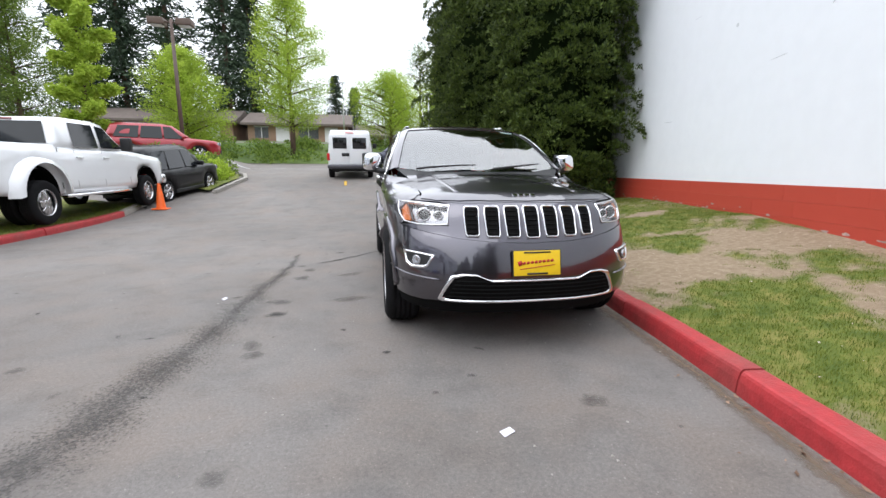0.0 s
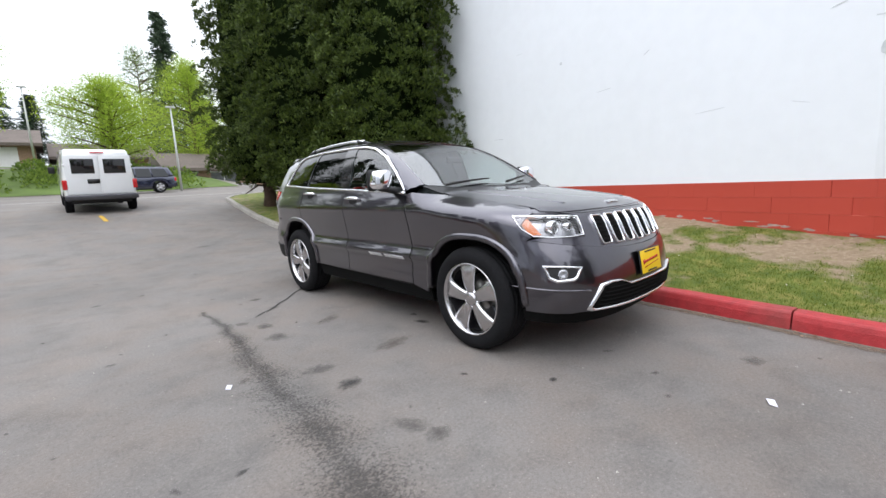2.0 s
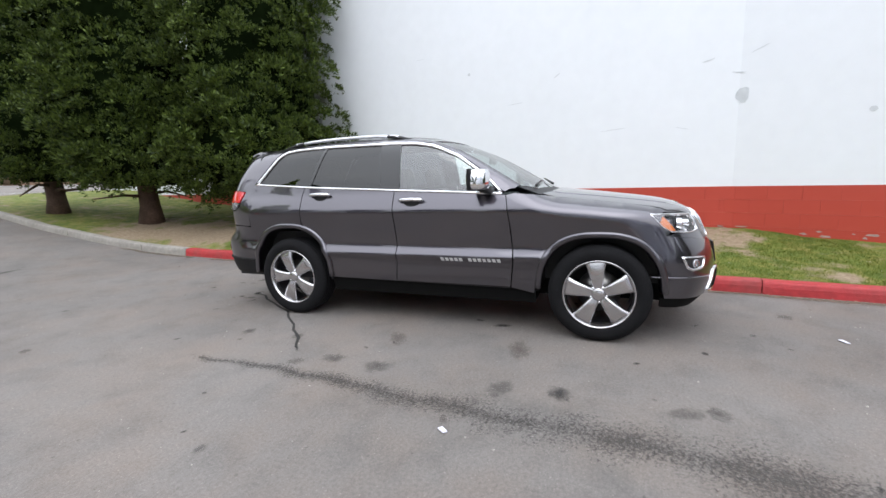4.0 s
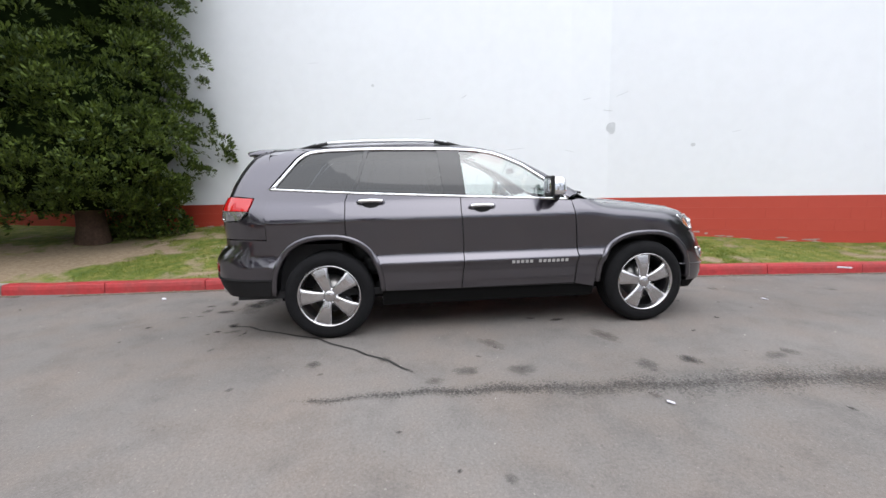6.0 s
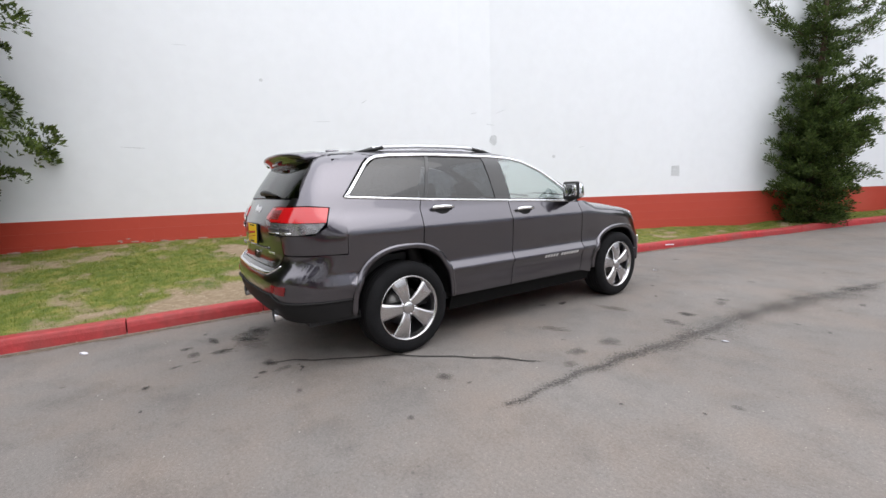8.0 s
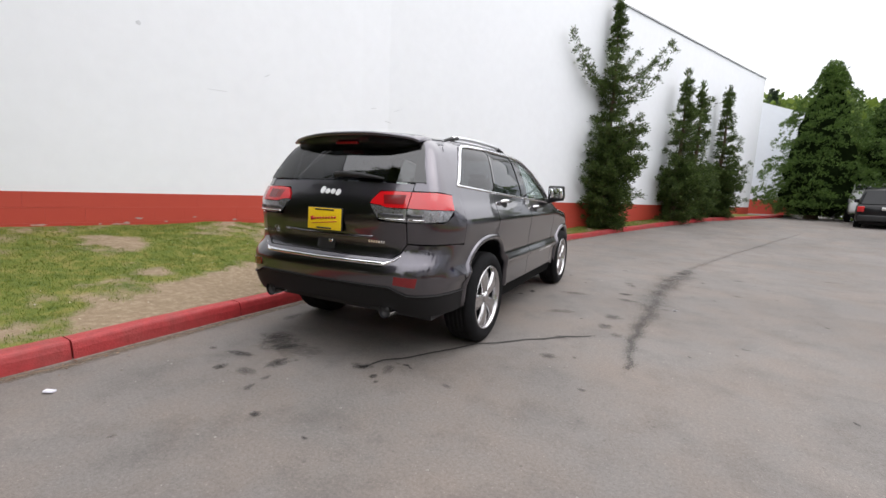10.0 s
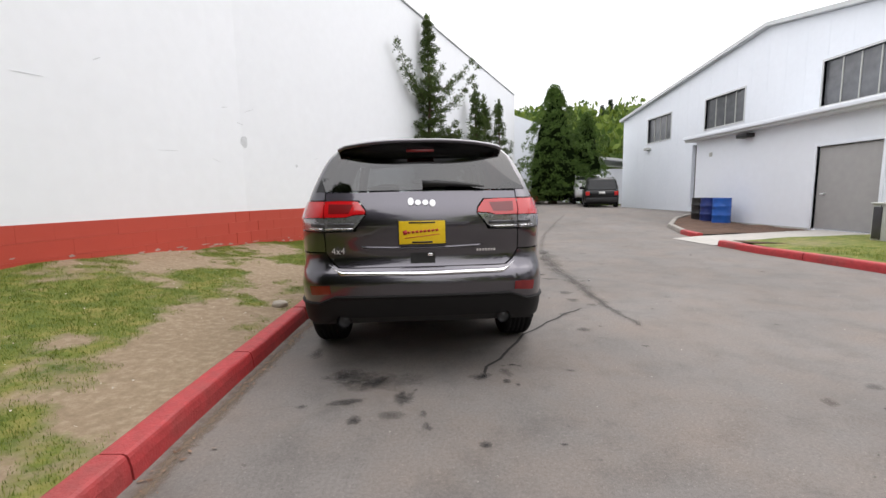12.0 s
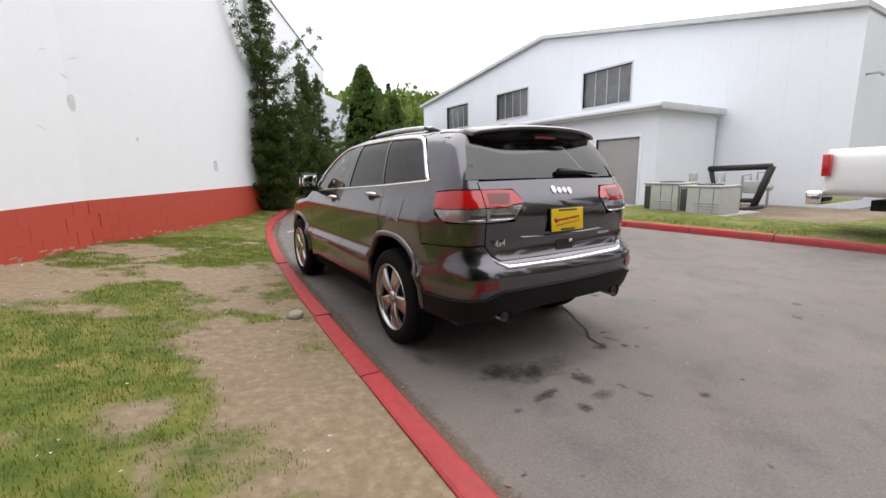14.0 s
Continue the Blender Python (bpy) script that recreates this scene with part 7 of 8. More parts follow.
def pickup_truck(at):
    t = thing("pickup_truck", "white crew cab pickup truck with dual rear wheels on the grass", "truck", at=at)
    L = 9.2
    body = [(-3.0, .55), (-3.12, .70), (-3.12, 1.10), (-3.0, 1.24), (-1.75, 1.36), (-1.35, 1.38), (1.0, 1.40), (1.02, 1.44), (4.45, 1.46), (4.47, .72), (3.2, .66)] + arc(1.65, .56, .55)[::-1] + [(1.05, .52), (-1.4, .50)] + arc(-2.2, .52, .52)[::-1]
    bm, w = hull(body, 2.0, 1.2, .10, L, .05)
    part("body", bm, M_WHITEPAINT, t)
    cab = [(-1.42, 1.36), (-.78, 1.93), (-.45, 1.985), (.62, 1.985), (.85, 1.93), (1.0, 1.38)]
    bm, wc = hull(cab, 1.94, 1.36, .24, L, .05)
    part("cab", bm, M_WHITEPAINT, t)
    side_panes(t, [[(-1.22, 1.42), (-.72, 1.86), (-.45, 1.90), (-.42, 1.42)], [(-.32, 1.42), (-.34, 1.90), (.42, 1.90), (.50, 1.42)]], wc, M_CARGLASS, .008, "side_window", "dark cab side window")
    cross_pane(t, -1.36, 1.42, -.80, 1.90, .80, .68, M_CARGLASS, "windscreen")
    cross_pane(t, .985, 1.47, .872, 1.885, .80, .70, M_CARGLASS, "rear_window", .016, "dark cab rear window")
    part("high_brake_light", box(-.16, .16, .84, .875, 1.915, 1.945, .006), M_REDIN, t)
    for y, r in ((-2.2, .50), (1.65, .54)):
        # near-black liner and block paint the shade inside the wheel arch
        liner = bmesh.new()
        rows = [[liner.verts.new((x, q, z)) for q, z in arc(y, r, .53, 14)] for x in (-.985, .985)]
        for k in range(13):
            liner.faces.new((rows[0][k], rows[0][k + 1], rows[1][k + 1], rows[1][k]))
        part("arch_liner", liner, M_VOID, t)
        part("wheel_well", box(-.62, .62, y - .55, y + .55, .50, 1.18), M_VOID, t, smooth=False)
    side_panes(t, [[(-.37, .62), (-.36, .62), (-.36, 1.36), (-.37, 1.36)], [(.55, .62), (.56, .62), (.56, 1.36), (.55, 1.36)], [(-1.38, .62), (-1.37, .62), (-1.37, 1.34), (-1.38, 1.34)], [(1.02, .62), (1.04, .62), (1.04, 1.40), (1.02, 1.40)]], w, M_INKBLACK, .003, "door_gap")
    for sx in (-1, 1):
        for y in (-.48, .42):
            part("door_handle", box(min(sx * .99, sx * 1.03), max(sx * .99, sx * 1.03), y - .1, y + .1, 1.20, 1.235, .01), M_WHITEPAINT, t)
        fl = bmesh.new()
        pts = arc(1.65, .56, .55, 16)
        pts2 = arc(1.65, .70, .52, 16)
        a = [fl.verts.new((sx * .98, y, z)) for y, z in pts2]
        b = [fl.verts.new((sx * 1.16, y, z)) for y, z in arc(1.65, .66, .52, 16)]
        c = [fl.verts.new((sx * 1.18, y, z)) for y, z in pts]
        for q, r in ((a, b), (b, c)):
            for k in range(15):
                fl.faces.new((q[k], q[k + 1], r[k + 1], r[k]))
        bmesh.ops.recalc_face_normals(fl, faces=list(fl.faces))
        part("wheel_flare", fl, M_WHITEPAINT, t, "wide white rear wheel flare")
        mirror = part("door_mirror", box(min(sx * 1.06, sx * 1.28), max(sx * 1.06, sx * 1.28), -1.12, -.98, 1.38, 1.68, .03), M_BLACK, t)
        part("mirror_arm", tube([(sx * .95, -1.05, 1.45), (sx * 1.1, -1.05, 1.47)], .03, 6), M_BLACK, mirror)
        part("running_board", box(min(sx * .86, sx * 1.02), max(sx * .86, sx * 1.02), -1.35, .95, .44, .50, .02), M_CHROME, t)
        part("tail_light", box(min(sx * .80, sx * .985), max(sx * .80, sx * .985), 4.37, 4.48, 1.02, 1.38, .02), M_RED, t, "red tail light")
        part("headlight", box(min(sx * .62, sx * .95), max(sx * .62, sx * .95), -3.14, -2.98, .92, 1.14, .03), M_CLEARLENS, t)
        part("badge_bar", box(min(sx * .965, sx * .985), max(sx * .965, sx * .985), -1.75, -1.48, 1.10, 1.15, .004), M_DARKALLOY, t)
    part("rear_bumper", box(-.98, .98, 4.43, 4.67, .55, .78, .04), M_CHROME, t, "chrome rear bumper")
    part("front_bumper", box(-.98, .98, -3.28, -3.08, .55, .80, .05), M_CHROME, t, "chrome front bumper")
    part("grille", box(-.58, .58, -3.17, -3.08, .84, 1.18, .03), M_BLACK, t)
    part("bed_floor", box(-.85, .85, 1.05, 4.4, 1.0, 1.05), M_DARKALLOY, t)
    part("frame", box(-.55, .55, -2.9, 3.9, .45, .62), M_BLACK, t)
    for x, y in ((-.86, -2.2), (.86, -2.2), (-.98, 1.65), (.98, 1.65), (-.68, 1.65), (.68, 1.65)):
        make_wheel(t, x, y, .40, .235, .25, random.Random(int(x * 10 + y)).uniform(0, 1), 8)
    return t


pickup_truck(pose(-8.10, 6.08, .20, -1.0, 0, 178) @ Matrix.Diagonal((1, 1, 1.05, 1)))


def estate_car(name, label, at, paint, L=4.5, W=1.82, H=1.68, wb=2.65, r=.345, nose=.95, boxy=0.0, rear_glass=True, dark_rim=False, category="car"):
    """A small estate or sport utility body with windows, lamps, bumpers and wheels."""
    t = thing(name, label, category, at=at)
    f, b = -L / 2, L / 2
    fa, ra = -wb / 2 - .02, wb / 2 - .02
    bz = H * .60
    body = [(f + .10, .30), (f, .45), (f + .01, .72), (f + .10, nose - .08), (f + .35, nose), (fa + .45, nose + .07), (b - .35, bz + .02), (b - .06, bz), (b, .80), (b - .02, .42), (b - .12, .34)] + arc(ra, r + .07, .32)[::-1] + [(ra - r - .12, .26), (fa + r + .12, .26)] + arc(fa, r + .07, .32)[::-1]
    bm, w = hull(body, W, bz - .15, .12, L, .05)
    part("body", bm, paint, t)
    cab = [(fa + .32, nose + .05), (fa + 1.05 - boxy * .2, H - .07), (fa + 1.45 - boxy * .3, H), (b - .75 + boxy * .3, H - .02), (b - .38 + boxy * .22, H - .10), (b - .10, bz)]
    bm, wc = hull(cab, W - .04, bz - .05, .26, L, .05)
    part("cabin", bm, paint, t)
    y0, y1, top = fa + .62, b - .42 + boxy * .2, H - .13
    m1, m2 = fa + 1.42, fa + 2.35
    side_panes(t, [[(y0, bz), (fa + 1.12, top), (m1, top + .01), (m1, bz)], [(m1 + .07, bz), (m1 + .07, top + .01), (m2 - .1, top), (m2, bz)], [(m2 + .08, bz), (m2 - .02, top), (y1 - .22, top - .02), (y1, bz + .02)]], wc, M_CARGLASS, .008, "side_window")
    side_panes(t, [[(y - .005, .40), (y + .005, .40), (y + .005, bz - .02), (y - .005, bz - .02)] for y in (fa + .55, m1 + .03, m2 + .02)], w, M_INKBLACK, .003, "door_gap")
    cross_pane(t, fa + .40, nose + .10, fa + 1.02 - boxy * .2, H - .09, W * .41, W * .35, M_CARGLASS, "windscreen")
    if rear_glass:
        cross_pane(t, b - .12, bz + .03, b - .36 + boxy * .22, H - .13, W * .40, W * .34, M_CARGLASS, "rear_window")
    h = W / 2
    for sx in (-1, 1):
        part("headlight", box(min(sx * h * .52, sx * h * .90), max(sx * h * .52, sx * h * .90), f - .005, f + .16, nose - .24, nose - .08, .02), M_CLEARLENS, t)
        part("tail_light", box(min(sx * h * .68, sx * h * .90), max(sx * h * .68, sx * h * .90), b - .12, b + .005, bz - .28, bz - .06, .02), M_RED, t, "red tail light")
        part("door_mirror", box(min(sx * h * .96, sx * (h + .16)), max(sx * h * .96, sx * (h + .16)), fa + .62, fa + .74, bz + .0, bz + .15, .03), paint, t)
        part("sill", box(min(sx * h * .86, sx * h * .985), max(sx * h * .86, sx * h * .985), fa + r + .1, ra - r - .1, .24, .36, .02), M_BLACK, t)
        part("roof_rail", tube([(sx * h * .66, fa + 1.5, H - .01), (sx * h * .66, fa + 1.6, H + .03), (sx * h * .66, b - .85, H + .02), (sx * h * .66, b - .75, H - .02)], .015, 6), M_DARKALLOY, t)
    part("front_bumper", box(-h * .86, h * .86, f - .03, f + .1, .30, .56, .04), M_BLACK, t)
    part("rear_bumper", box(-h * .86, h * .86, b - .1, b + .04, .36, .60, .04), M_BLACK, t)
    part("grille", box(-h * .5, h * .5, f - .02, f + .05, nose - .26, nose - .12, .01), M_BLACK, t)
    part("plate_bar", box(-.15, .15, b + .0, b + .02, .80, .92), M_WHITEBOARD, t)
    part("underside", box(-h * .8, h * .8, f + .3, b - .3, .22, .34), M_BLACK, t)
    for x, y in ((-h + .13, fa), (h - .13, fa), (-h + .13, ra), (h - .13, ra)):
        make_wheel(t, x, y, r, r * .66, .22, random.Random(int(x * 30 + y * 7)).uniform(0, 1), 5, dark_rim)
    return t


estate_car("compact_suv", "small black sport utility car parked beyond the pickup", pose(-7.75, 10.9, .33, -5.0, 0, 172), M_BLACKPAINT, 4.23, 1.80, 1.69, 2.57, .345, 1.0, .5)
estate_car("crossover_car", "dark red crossover car parked beside the planted island", pose(-10.7, 18.2, rise(-10.7, 18.2) - .05, 0, 0, 118), M_REDPAINT, 4.7, 1.85, 1.66, 2.75, .36, .98)
estate_car("estate_car", "dark blue car parked beyond the planted island", pose(-14.5, 24.0, rise(-14.5, 24), 0, 0, 100), M_NAVYPAINT, 4.4, 1.78, 1.5, 2.65, .32, .85)
estate_car("street_suv", "dark blue sport utility car on the cross street", pose(1.2, 31.5, rise(1.2, 31.5), 0, 0, -95), M_NAVYPAINT, 4.65, 1.85, 1.7, 2.75, .36, 1.0)
estate_car("parked_suv", "black sport utility car parked at the bend of the road", pose(-10.4, -19.4, .48, -2.0, 0, -19), M_BLACKPAINT, 4.4, 1.84, 1.66, 2.65, .36, .98, .4)


def cargo_van(at, label, W=2.0, L=5.5, H=2.08):
    t = thing("cargo_van", label, "van", at=at)
    f, b = -L / 2, L / 2
    body = [(f + .05, .50), (f, .75), (f + .05, 1.02), (f + .75, 1.20), (f + 1.35, 1.86), (f + 1.75, H), (b - .15, H), (b - .02, H - .14), (b, 1.2), (b, .52)] + arc(b - 1.0, .44, .42)[::-1] + arc(f + 1.0, .44, .42)[::-1]
    bm, w = hull(body, W, 1.15, .13, L, .06)
    part("body", bm, M_WHITEPAINT, t)
    side_panes(t, [[(f + .95, 1.22), (f + 1.42, 1.78), (f + 1.95, 1.80), (f + 1.95, 1.22)]], w, M_CARGLASS, .008, "side_window")
    cross_pane(t, f + .80, 1.22, f + 1.32, 1.82, W * .43, W * .38, M_CARGLASS, "windscreen")
    for sx in (-1, 1):
        door_ = part("rear_door", box(min(sx * .012, sx * .86), max(sx * .012, sx * .86), b - .01, b + .02, .66, H - .18, .012), M_WHITEPAINT, t)
        part("door_window", box(min(sx * .12, sx * .70), max(sx * .12, sx * .70), b + .018, b + .027, 1.32, 1.78, .01), M_GLOSSBLACK, door_, "dark rear door window")
        part("hinge", box(min(sx * .85, sx * .90), max(sx * .85, sx * .90), b + .0, b + .04, 1.55, 1.62), M_WHITEPAINT, door_)
        part("tail_light", box(min(sx * .84, sx * .97), max(sx * .84, sx * .97), b - .06, b + .025, .82, 1.12, .02), M_RED, t, "red tail light")
        part("door_mirror", box(min(sx * 1.02, sx * 1.22), max(sx * 1.02, sx * 1.22), f + 1.15, f + 1.25, 1.25, 1.5, .03), M_BLACK, t)
    part("plate_bar", box(.02, .34, b + .02, b + .03, 1.0, 1.14), M_INKBLACK, t)
    part("rear_bumper", box(-.95, .95, b - .05, b + .16, .48, .64, .03), M_DARKALLOY, t, "grey rear step bumper")
    part("high_brake_light", box(-.18, .18, b - .02, b + .015, H - .12, H - .08, .008), M_RED, t)
    part("underside", box(-.8, .8, f + .3, b - .3, .34, .54), M_BLACK, t)
    for x, y in ((-.86, f + 1.0), (.86, f + 1.0), (-.86, b - 1.0), (.86, b - 1.0)):
        make_wheel(t, x, y, .37, .21, .23, .3, 8)
    return t


cargo_van(pose(-1.8, 17.2, 1.02, -4.0, 0, 180), "plain white cargo van seen from behind on the road")
cargo_van(pose(-11.3, -23.8, .52, 0, 0, 165), "white van standing behind a parked car", 1.9, 4.8, 1.95)

# traffic cone
cone = thing("traffic_cone", "orange plastic traffic cone at the end of the red kerb", "cone", at=pose(-6.72, 8.1, rise(-6.7, 8.1)))
part("base", box(-.18, .18, -.18, .18, 0, .035, .012), M_ORANGE, cone)
part("body", lathe([(.135, .03), (.12, .06), (.036, .70), (.03, .715), (.001, .715)], Matrix(), 24), M_ORANGE, cone)


# ---- marks and litter on the ground ----
def mark_material(name, color, strength, scale, lo, hi, grit=0.0):
    """A stain that soaks into the surface: its edges fray by noise."""
    m = bpy.data.materials.new(name)
    m.use_nodes = True
    n, l = m.node_tree.nodes, m.node_tree.links
    b = n["Principled BSDF"]
    b.inputs["Base Color"].default_value, b.inputs["Roughness"].default_value = (*color, 1), .75
    tc = n.new("ShaderNodeTexCoord")
    at = n.new("ShaderNodeAttribute")
    at.attribute_name = "soak"
    t = n.new("ShaderNodeTexNoise")
    t.inputs["Scale"].default_value, t.inputs["Detail"].default_value, t.inputs["Roughness"].default_value = scale, 8, .75
    l.new(tc.outputs["Object"], t.inputs["Vector"])
    a = n.new("ShaderNodeMath")
    a.operation = 'ADD'
    l.new(at.outputs["Fac"], a.inputs[0])
    l.new(t.outputs["Fac"], a.inputs[1])
    if grit:
        for size, amount in ((3.0, .9), (70.0, 1.6)):
            g = n.new("ShaderNodeTexNoise")
            g.inputs["Scale"].default_value, g.inputs["Detail"].default_value = size, 3
            l.new(tc.outputs["Object"], g.inputs["Vector"])
            k = n.new("ShaderNodeMath")
            k.operation = 'MULTIPLY_ADD'
            k.inputs[1].default_value = grit * amount
            k.inputs[2].default_value = -.5 * grit * amount
            l.new(g.outputs["Fac"], k.inputs[0])
            b2 = n.new("ShaderNodeMath")
            b2.operation = 'ADD'
            l.new(a.outputs[0], b2.inputs[0])
            l.new(k.outputs[0], b2.inputs[1])
            a = b2
    r = n.new("ShaderNodeMapRange")
    r.inputs["From Min"].default_value, r.inputs["From Max"].default_value, r.inputs["To Max"].default_value = lo, hi, strength
    l.new(a.outputs[0], r.inputs["Value"])
    tr = n.new("ShaderNodeBsdfTransparent")
    mx = n.new("ShaderNodeMixShader")
    l.new(r.outputs[0], mx.inputs["Fac"])
    l.new(tr.outputs[0], mx.inputs[1])
    l.new(b.outputs[0], mx.inputs[2])
    l.new(mx.outputs[0], n["Material Output"].inputs["Surface"])
    return m


M_OIL = mark_material("oil_stain", (.035, .033, .032), .72, 14, .85, 1.25)
M_DAMP = mark_material("faded_stain", (.06, .056, .053), .5, 9, .80, 1.30)
M_TAR = mark_material("tar_streak", (.05, .046, .043), .62, 40, .82, 1.35, 1.0)
M_CRACK = mark_material("sealed_crack", (.02, .019, .018), .95, 30, .55, .75)
M_SILT = mark_material("gutter_silt", (.17, .125, .085), .75, 18, .80, 1.25)
ground_marks = ground


def mark_strip(name, pts, widths, mat, z=.004, dense=.06, jitter=.0):
    """A strip of staining along a line; soak falls from its middle to both edges."""
    line = densify(pts, dense, False)
    ds = np.cumsum([0] + [math.dist(a, b) for a, b in zip(pts, pts[1:])])
    run = np.cumsum([0] + [math.dist(a, b) for a, b in zip(line, line[1:])])
    vs, fs, soak = [], [], []
    for i, (x, y) in enumerate(line):
        d = (Vector(line[min(i + 1, len(line) - 1)]) - Vector(line[max(i - 1, 0)])).normalized()
        nrm = Vector((-d.y, d.x))
        w = float(np.interp(run[i], ds, widths))
        jx = jitter * nz(x, y, 3.0, 5.0)
        end = min(1, run[i] / .25, (run[-1] - run[i]) / .25)
        for t in (-1, -.5, 0, .5, 1):
            p = Vector((x, y)) + nrm * (w * t + jx)
            vs.append((p.x, p.y, rise(p.x, p.y) + z))
            soak.append((1 - abs(t)) * .75 * end)
    for i in range(len(line) - 1):
        for k in range(4):
            fs.append((i * 5 + k, i * 5 + k + 1, (i + 1) * 5 + k + 1, (i + 1) * 5 + k))
    me = bpy.data.meshes.new(name)
    me.from_pydata(vs, [], fs)
    me.attributes.new("soak", 'FLOAT', 'POINT').data.foreach_set("value", soak)
    me.materials.append(mat)
    ob = new(name, me)
    ob.parent = ground_marks
    return ob


def mark_blot(name, x, y, rx_, ry_, mat, z=.006, turn=0.0):
    vs, fs, soak = [(0, 0)], [], [.75]
    rng = random.Random(int(x * 1000 + y * 77))
    for ring, s in ((.5, .5), (1.0, 0.0)):
        for k in range(18):
            a = k * math.tau / 18
            q = ring * rng.uniform(.75, 1.2)
            vs.append((rx_ * q * math.cos(a), ry_ * q * math.sin(a)))
            soak.append(s)
    for k in range(18):
        j = (k + 1) % 18
        fs += [(0, 1 + k, 1 + j), (1 + k, 19 + k, 19 + j, 1 + j)]
    c, s_ = math.cos(turn), math.sin(turn)
    me = bpy.data.meshes.new(name)
    me.from_pydata([(x + p * c - q * s_, y + p * s_ + q * c, rise(x, y) + z) for p, q in vs], [], fs)
    me.attributes.new("soak", 'FLOAT', 'POINT').data.foreach_set("value", soak)
    me.materials.append(mat)
    ob = new(name, me)
    ob.parent = ground_marks
    return ob


mark_strip("tar_streak", [(-2.09, 1.6), (-2.05, .7), (-2.10, 0), (-2.18, -.9), (-2.28, -1.9), (-2.40, -2.6), (-2.52, -3.1), (-2.75, -4.2)], [.06, .10, .16, .24, .32, .36, .36, .2], M_TAR, jitter=.06)
mark_strip("tyre_mark", [(-2.3, -2.6), (-2.62, -3.9), (-3.2, -5.9), (-3.9, -8.0), (-5.2, -11.0), (-6.4, -13.6)], [.06, .14, .16, .15, .14, .08], mark_material("faded_tyre_mark", (.06, .056, .053), .36, 30, .85, 1.4, .7), .005)
crack_pts = [(-.42, 2.50), (-.46, 2.30), (-.58, 2.16), (-.68, 1.98), (-.80, 1.80), (-.90, 1.58), (-1.05, 1.44), (-1.24, 1.24), (-1.38, 1.14), (-1.52, .96), (-1.66, .84), (-1.77, .74)]
mark_strip("crack", crack_pts, [.02, .016, .014, .014, .016, .014, .014, .013, .014, .015, .016, .022], M_CRACK, .005, .03, .03)
mark_strip("crack", [(-.56, 2.30), (-.66, 2.28), (-.74, 2.33)], [.012, .02, .006], M_CRACK, .005, .03, .02)
# stains; the broad blot at (.2, .6) also paints shade under the car
for x, y, a, b, mt, tn in ((-1.86, -1.26, .17, .12, M_OIL, .4), (-1.90, -.90, .18, .13, M_DAMP, 0), (-1.82, .0, .14, .20, M_DAMP, .2), (-1.79, .40, .12, .16, M_DAMP, 0), (-1.50, 1.52, .10, .10, M_DAMP, 0), (-.76, -.66, .07, .14, M_OIL, .3), (-.67, -.43, .06, .08, M_OIL, 0), (-1.88, -1.94, .10, .16, M_DAMP, .5), (-1.84, -2.10, .12, .10, M_DAMP, 0), (.54, 2.38, .30, .24, M_OIL, 0), (.30, 2.5, .45, .22, M_DAMP, 0), (.51, 2.77, .18, .07, M_OIL, .2), (.77, 2.81, .07, .05, M_OIL, 0), (.21, 2.96, .15, .08, M_DAMP, 0), (-.39, 2.47, .14, .09, M_OIL, .2), (-.56, 2.56, .05, .06, M_OIL, 0), (-.62, 2.62, .03, .04, M_OIL, 0), (-.97, -2.19, .05, .04, M_OIL, 0), (.1, -3.0, .13, .10, M_DAMP, 0), (-.2, -4.3, .12, .09, M_DAMP, 0), (-3.2, -2.1, .09, .07, M_DAMP, 0), (-2.95, .4, .07, .05, M_DAMP, 0), (-.3, 3.3, .07, .05, M_OIL, 0), (.2, .6, .6, 1.2, M_DAMP, 0), (-1.7, -3.3, .10, .08, M_DAMP, 0), (.9, 1.9, .10, .2, M_DAMP, 0), (-3.4, -3.5, .14, .10, M_DAMP, 0), (-1.1, 9.5, .3, .2, M_DAMP, 0), (-.6, 7.4, .4, .2, M_DAMP, .4)):
    mark_blot("stain", x, y, a, b, mt, .0045 + .0004 * abs(math.sin(x * 9 + y)), tn)
srng = random.Random(63)
M_BROWN = mark_material("brown_damp_stain", (.085, .066, .054), .42, 9, .80, 1.25)
for _ in range(70):
    x, y = srng.uniform(-5.5, .9), srng.uniform(-5.5, 7.5)
    if x > along(KERB, y) - .25:
        continue
    r = srng.choice((.03, .04, .05, .07, .11))
    mark_blot("stain", x, y, r, r * srng.uniform(.35, .8), srng.choice((M_OIL, M_DAMP, M_DAMP, M_BROWN)), .0045 + .0004 * srng.random(), srng.uniform(0, 3))
for x, y, a, b in ((-1.30, .1, .24, .12), (-1.25, -.9, .30, .14), (.15, 2.75, .16, .12), (.42, 3.0, .10, .07), (.0, 3.1, .08, .05), (.35, 2.5, .22, .10)):
    mark_blot("stain", x, y, a, b, M_BROWN if x < -1 else M_OIL, .0050, srng.uniform(0, 3))
gut = [(along(KERB, y) - .07, y) for y in np.arange(8, -9, -.5)]
mark_strip("gutter_silt", gut, [.12] * len(gut), M_SILT, .0042, .2, .05)
mark_strip("road_line", [(-1.95, 12.6), (-2.0, 14.0)], [.07, .07], mark_material("worn_yellow_line", (.62, .38, .04), .8, 20, .40, .8), .005)
mark_strip("road_line", [(-14, 23.0), (-2, 23.2), (8, 23.6)], [.09, .09, .09], mark_material("worn_white_line", (.7, .7, .68), .8, 12, .35, .7), .006, .5)


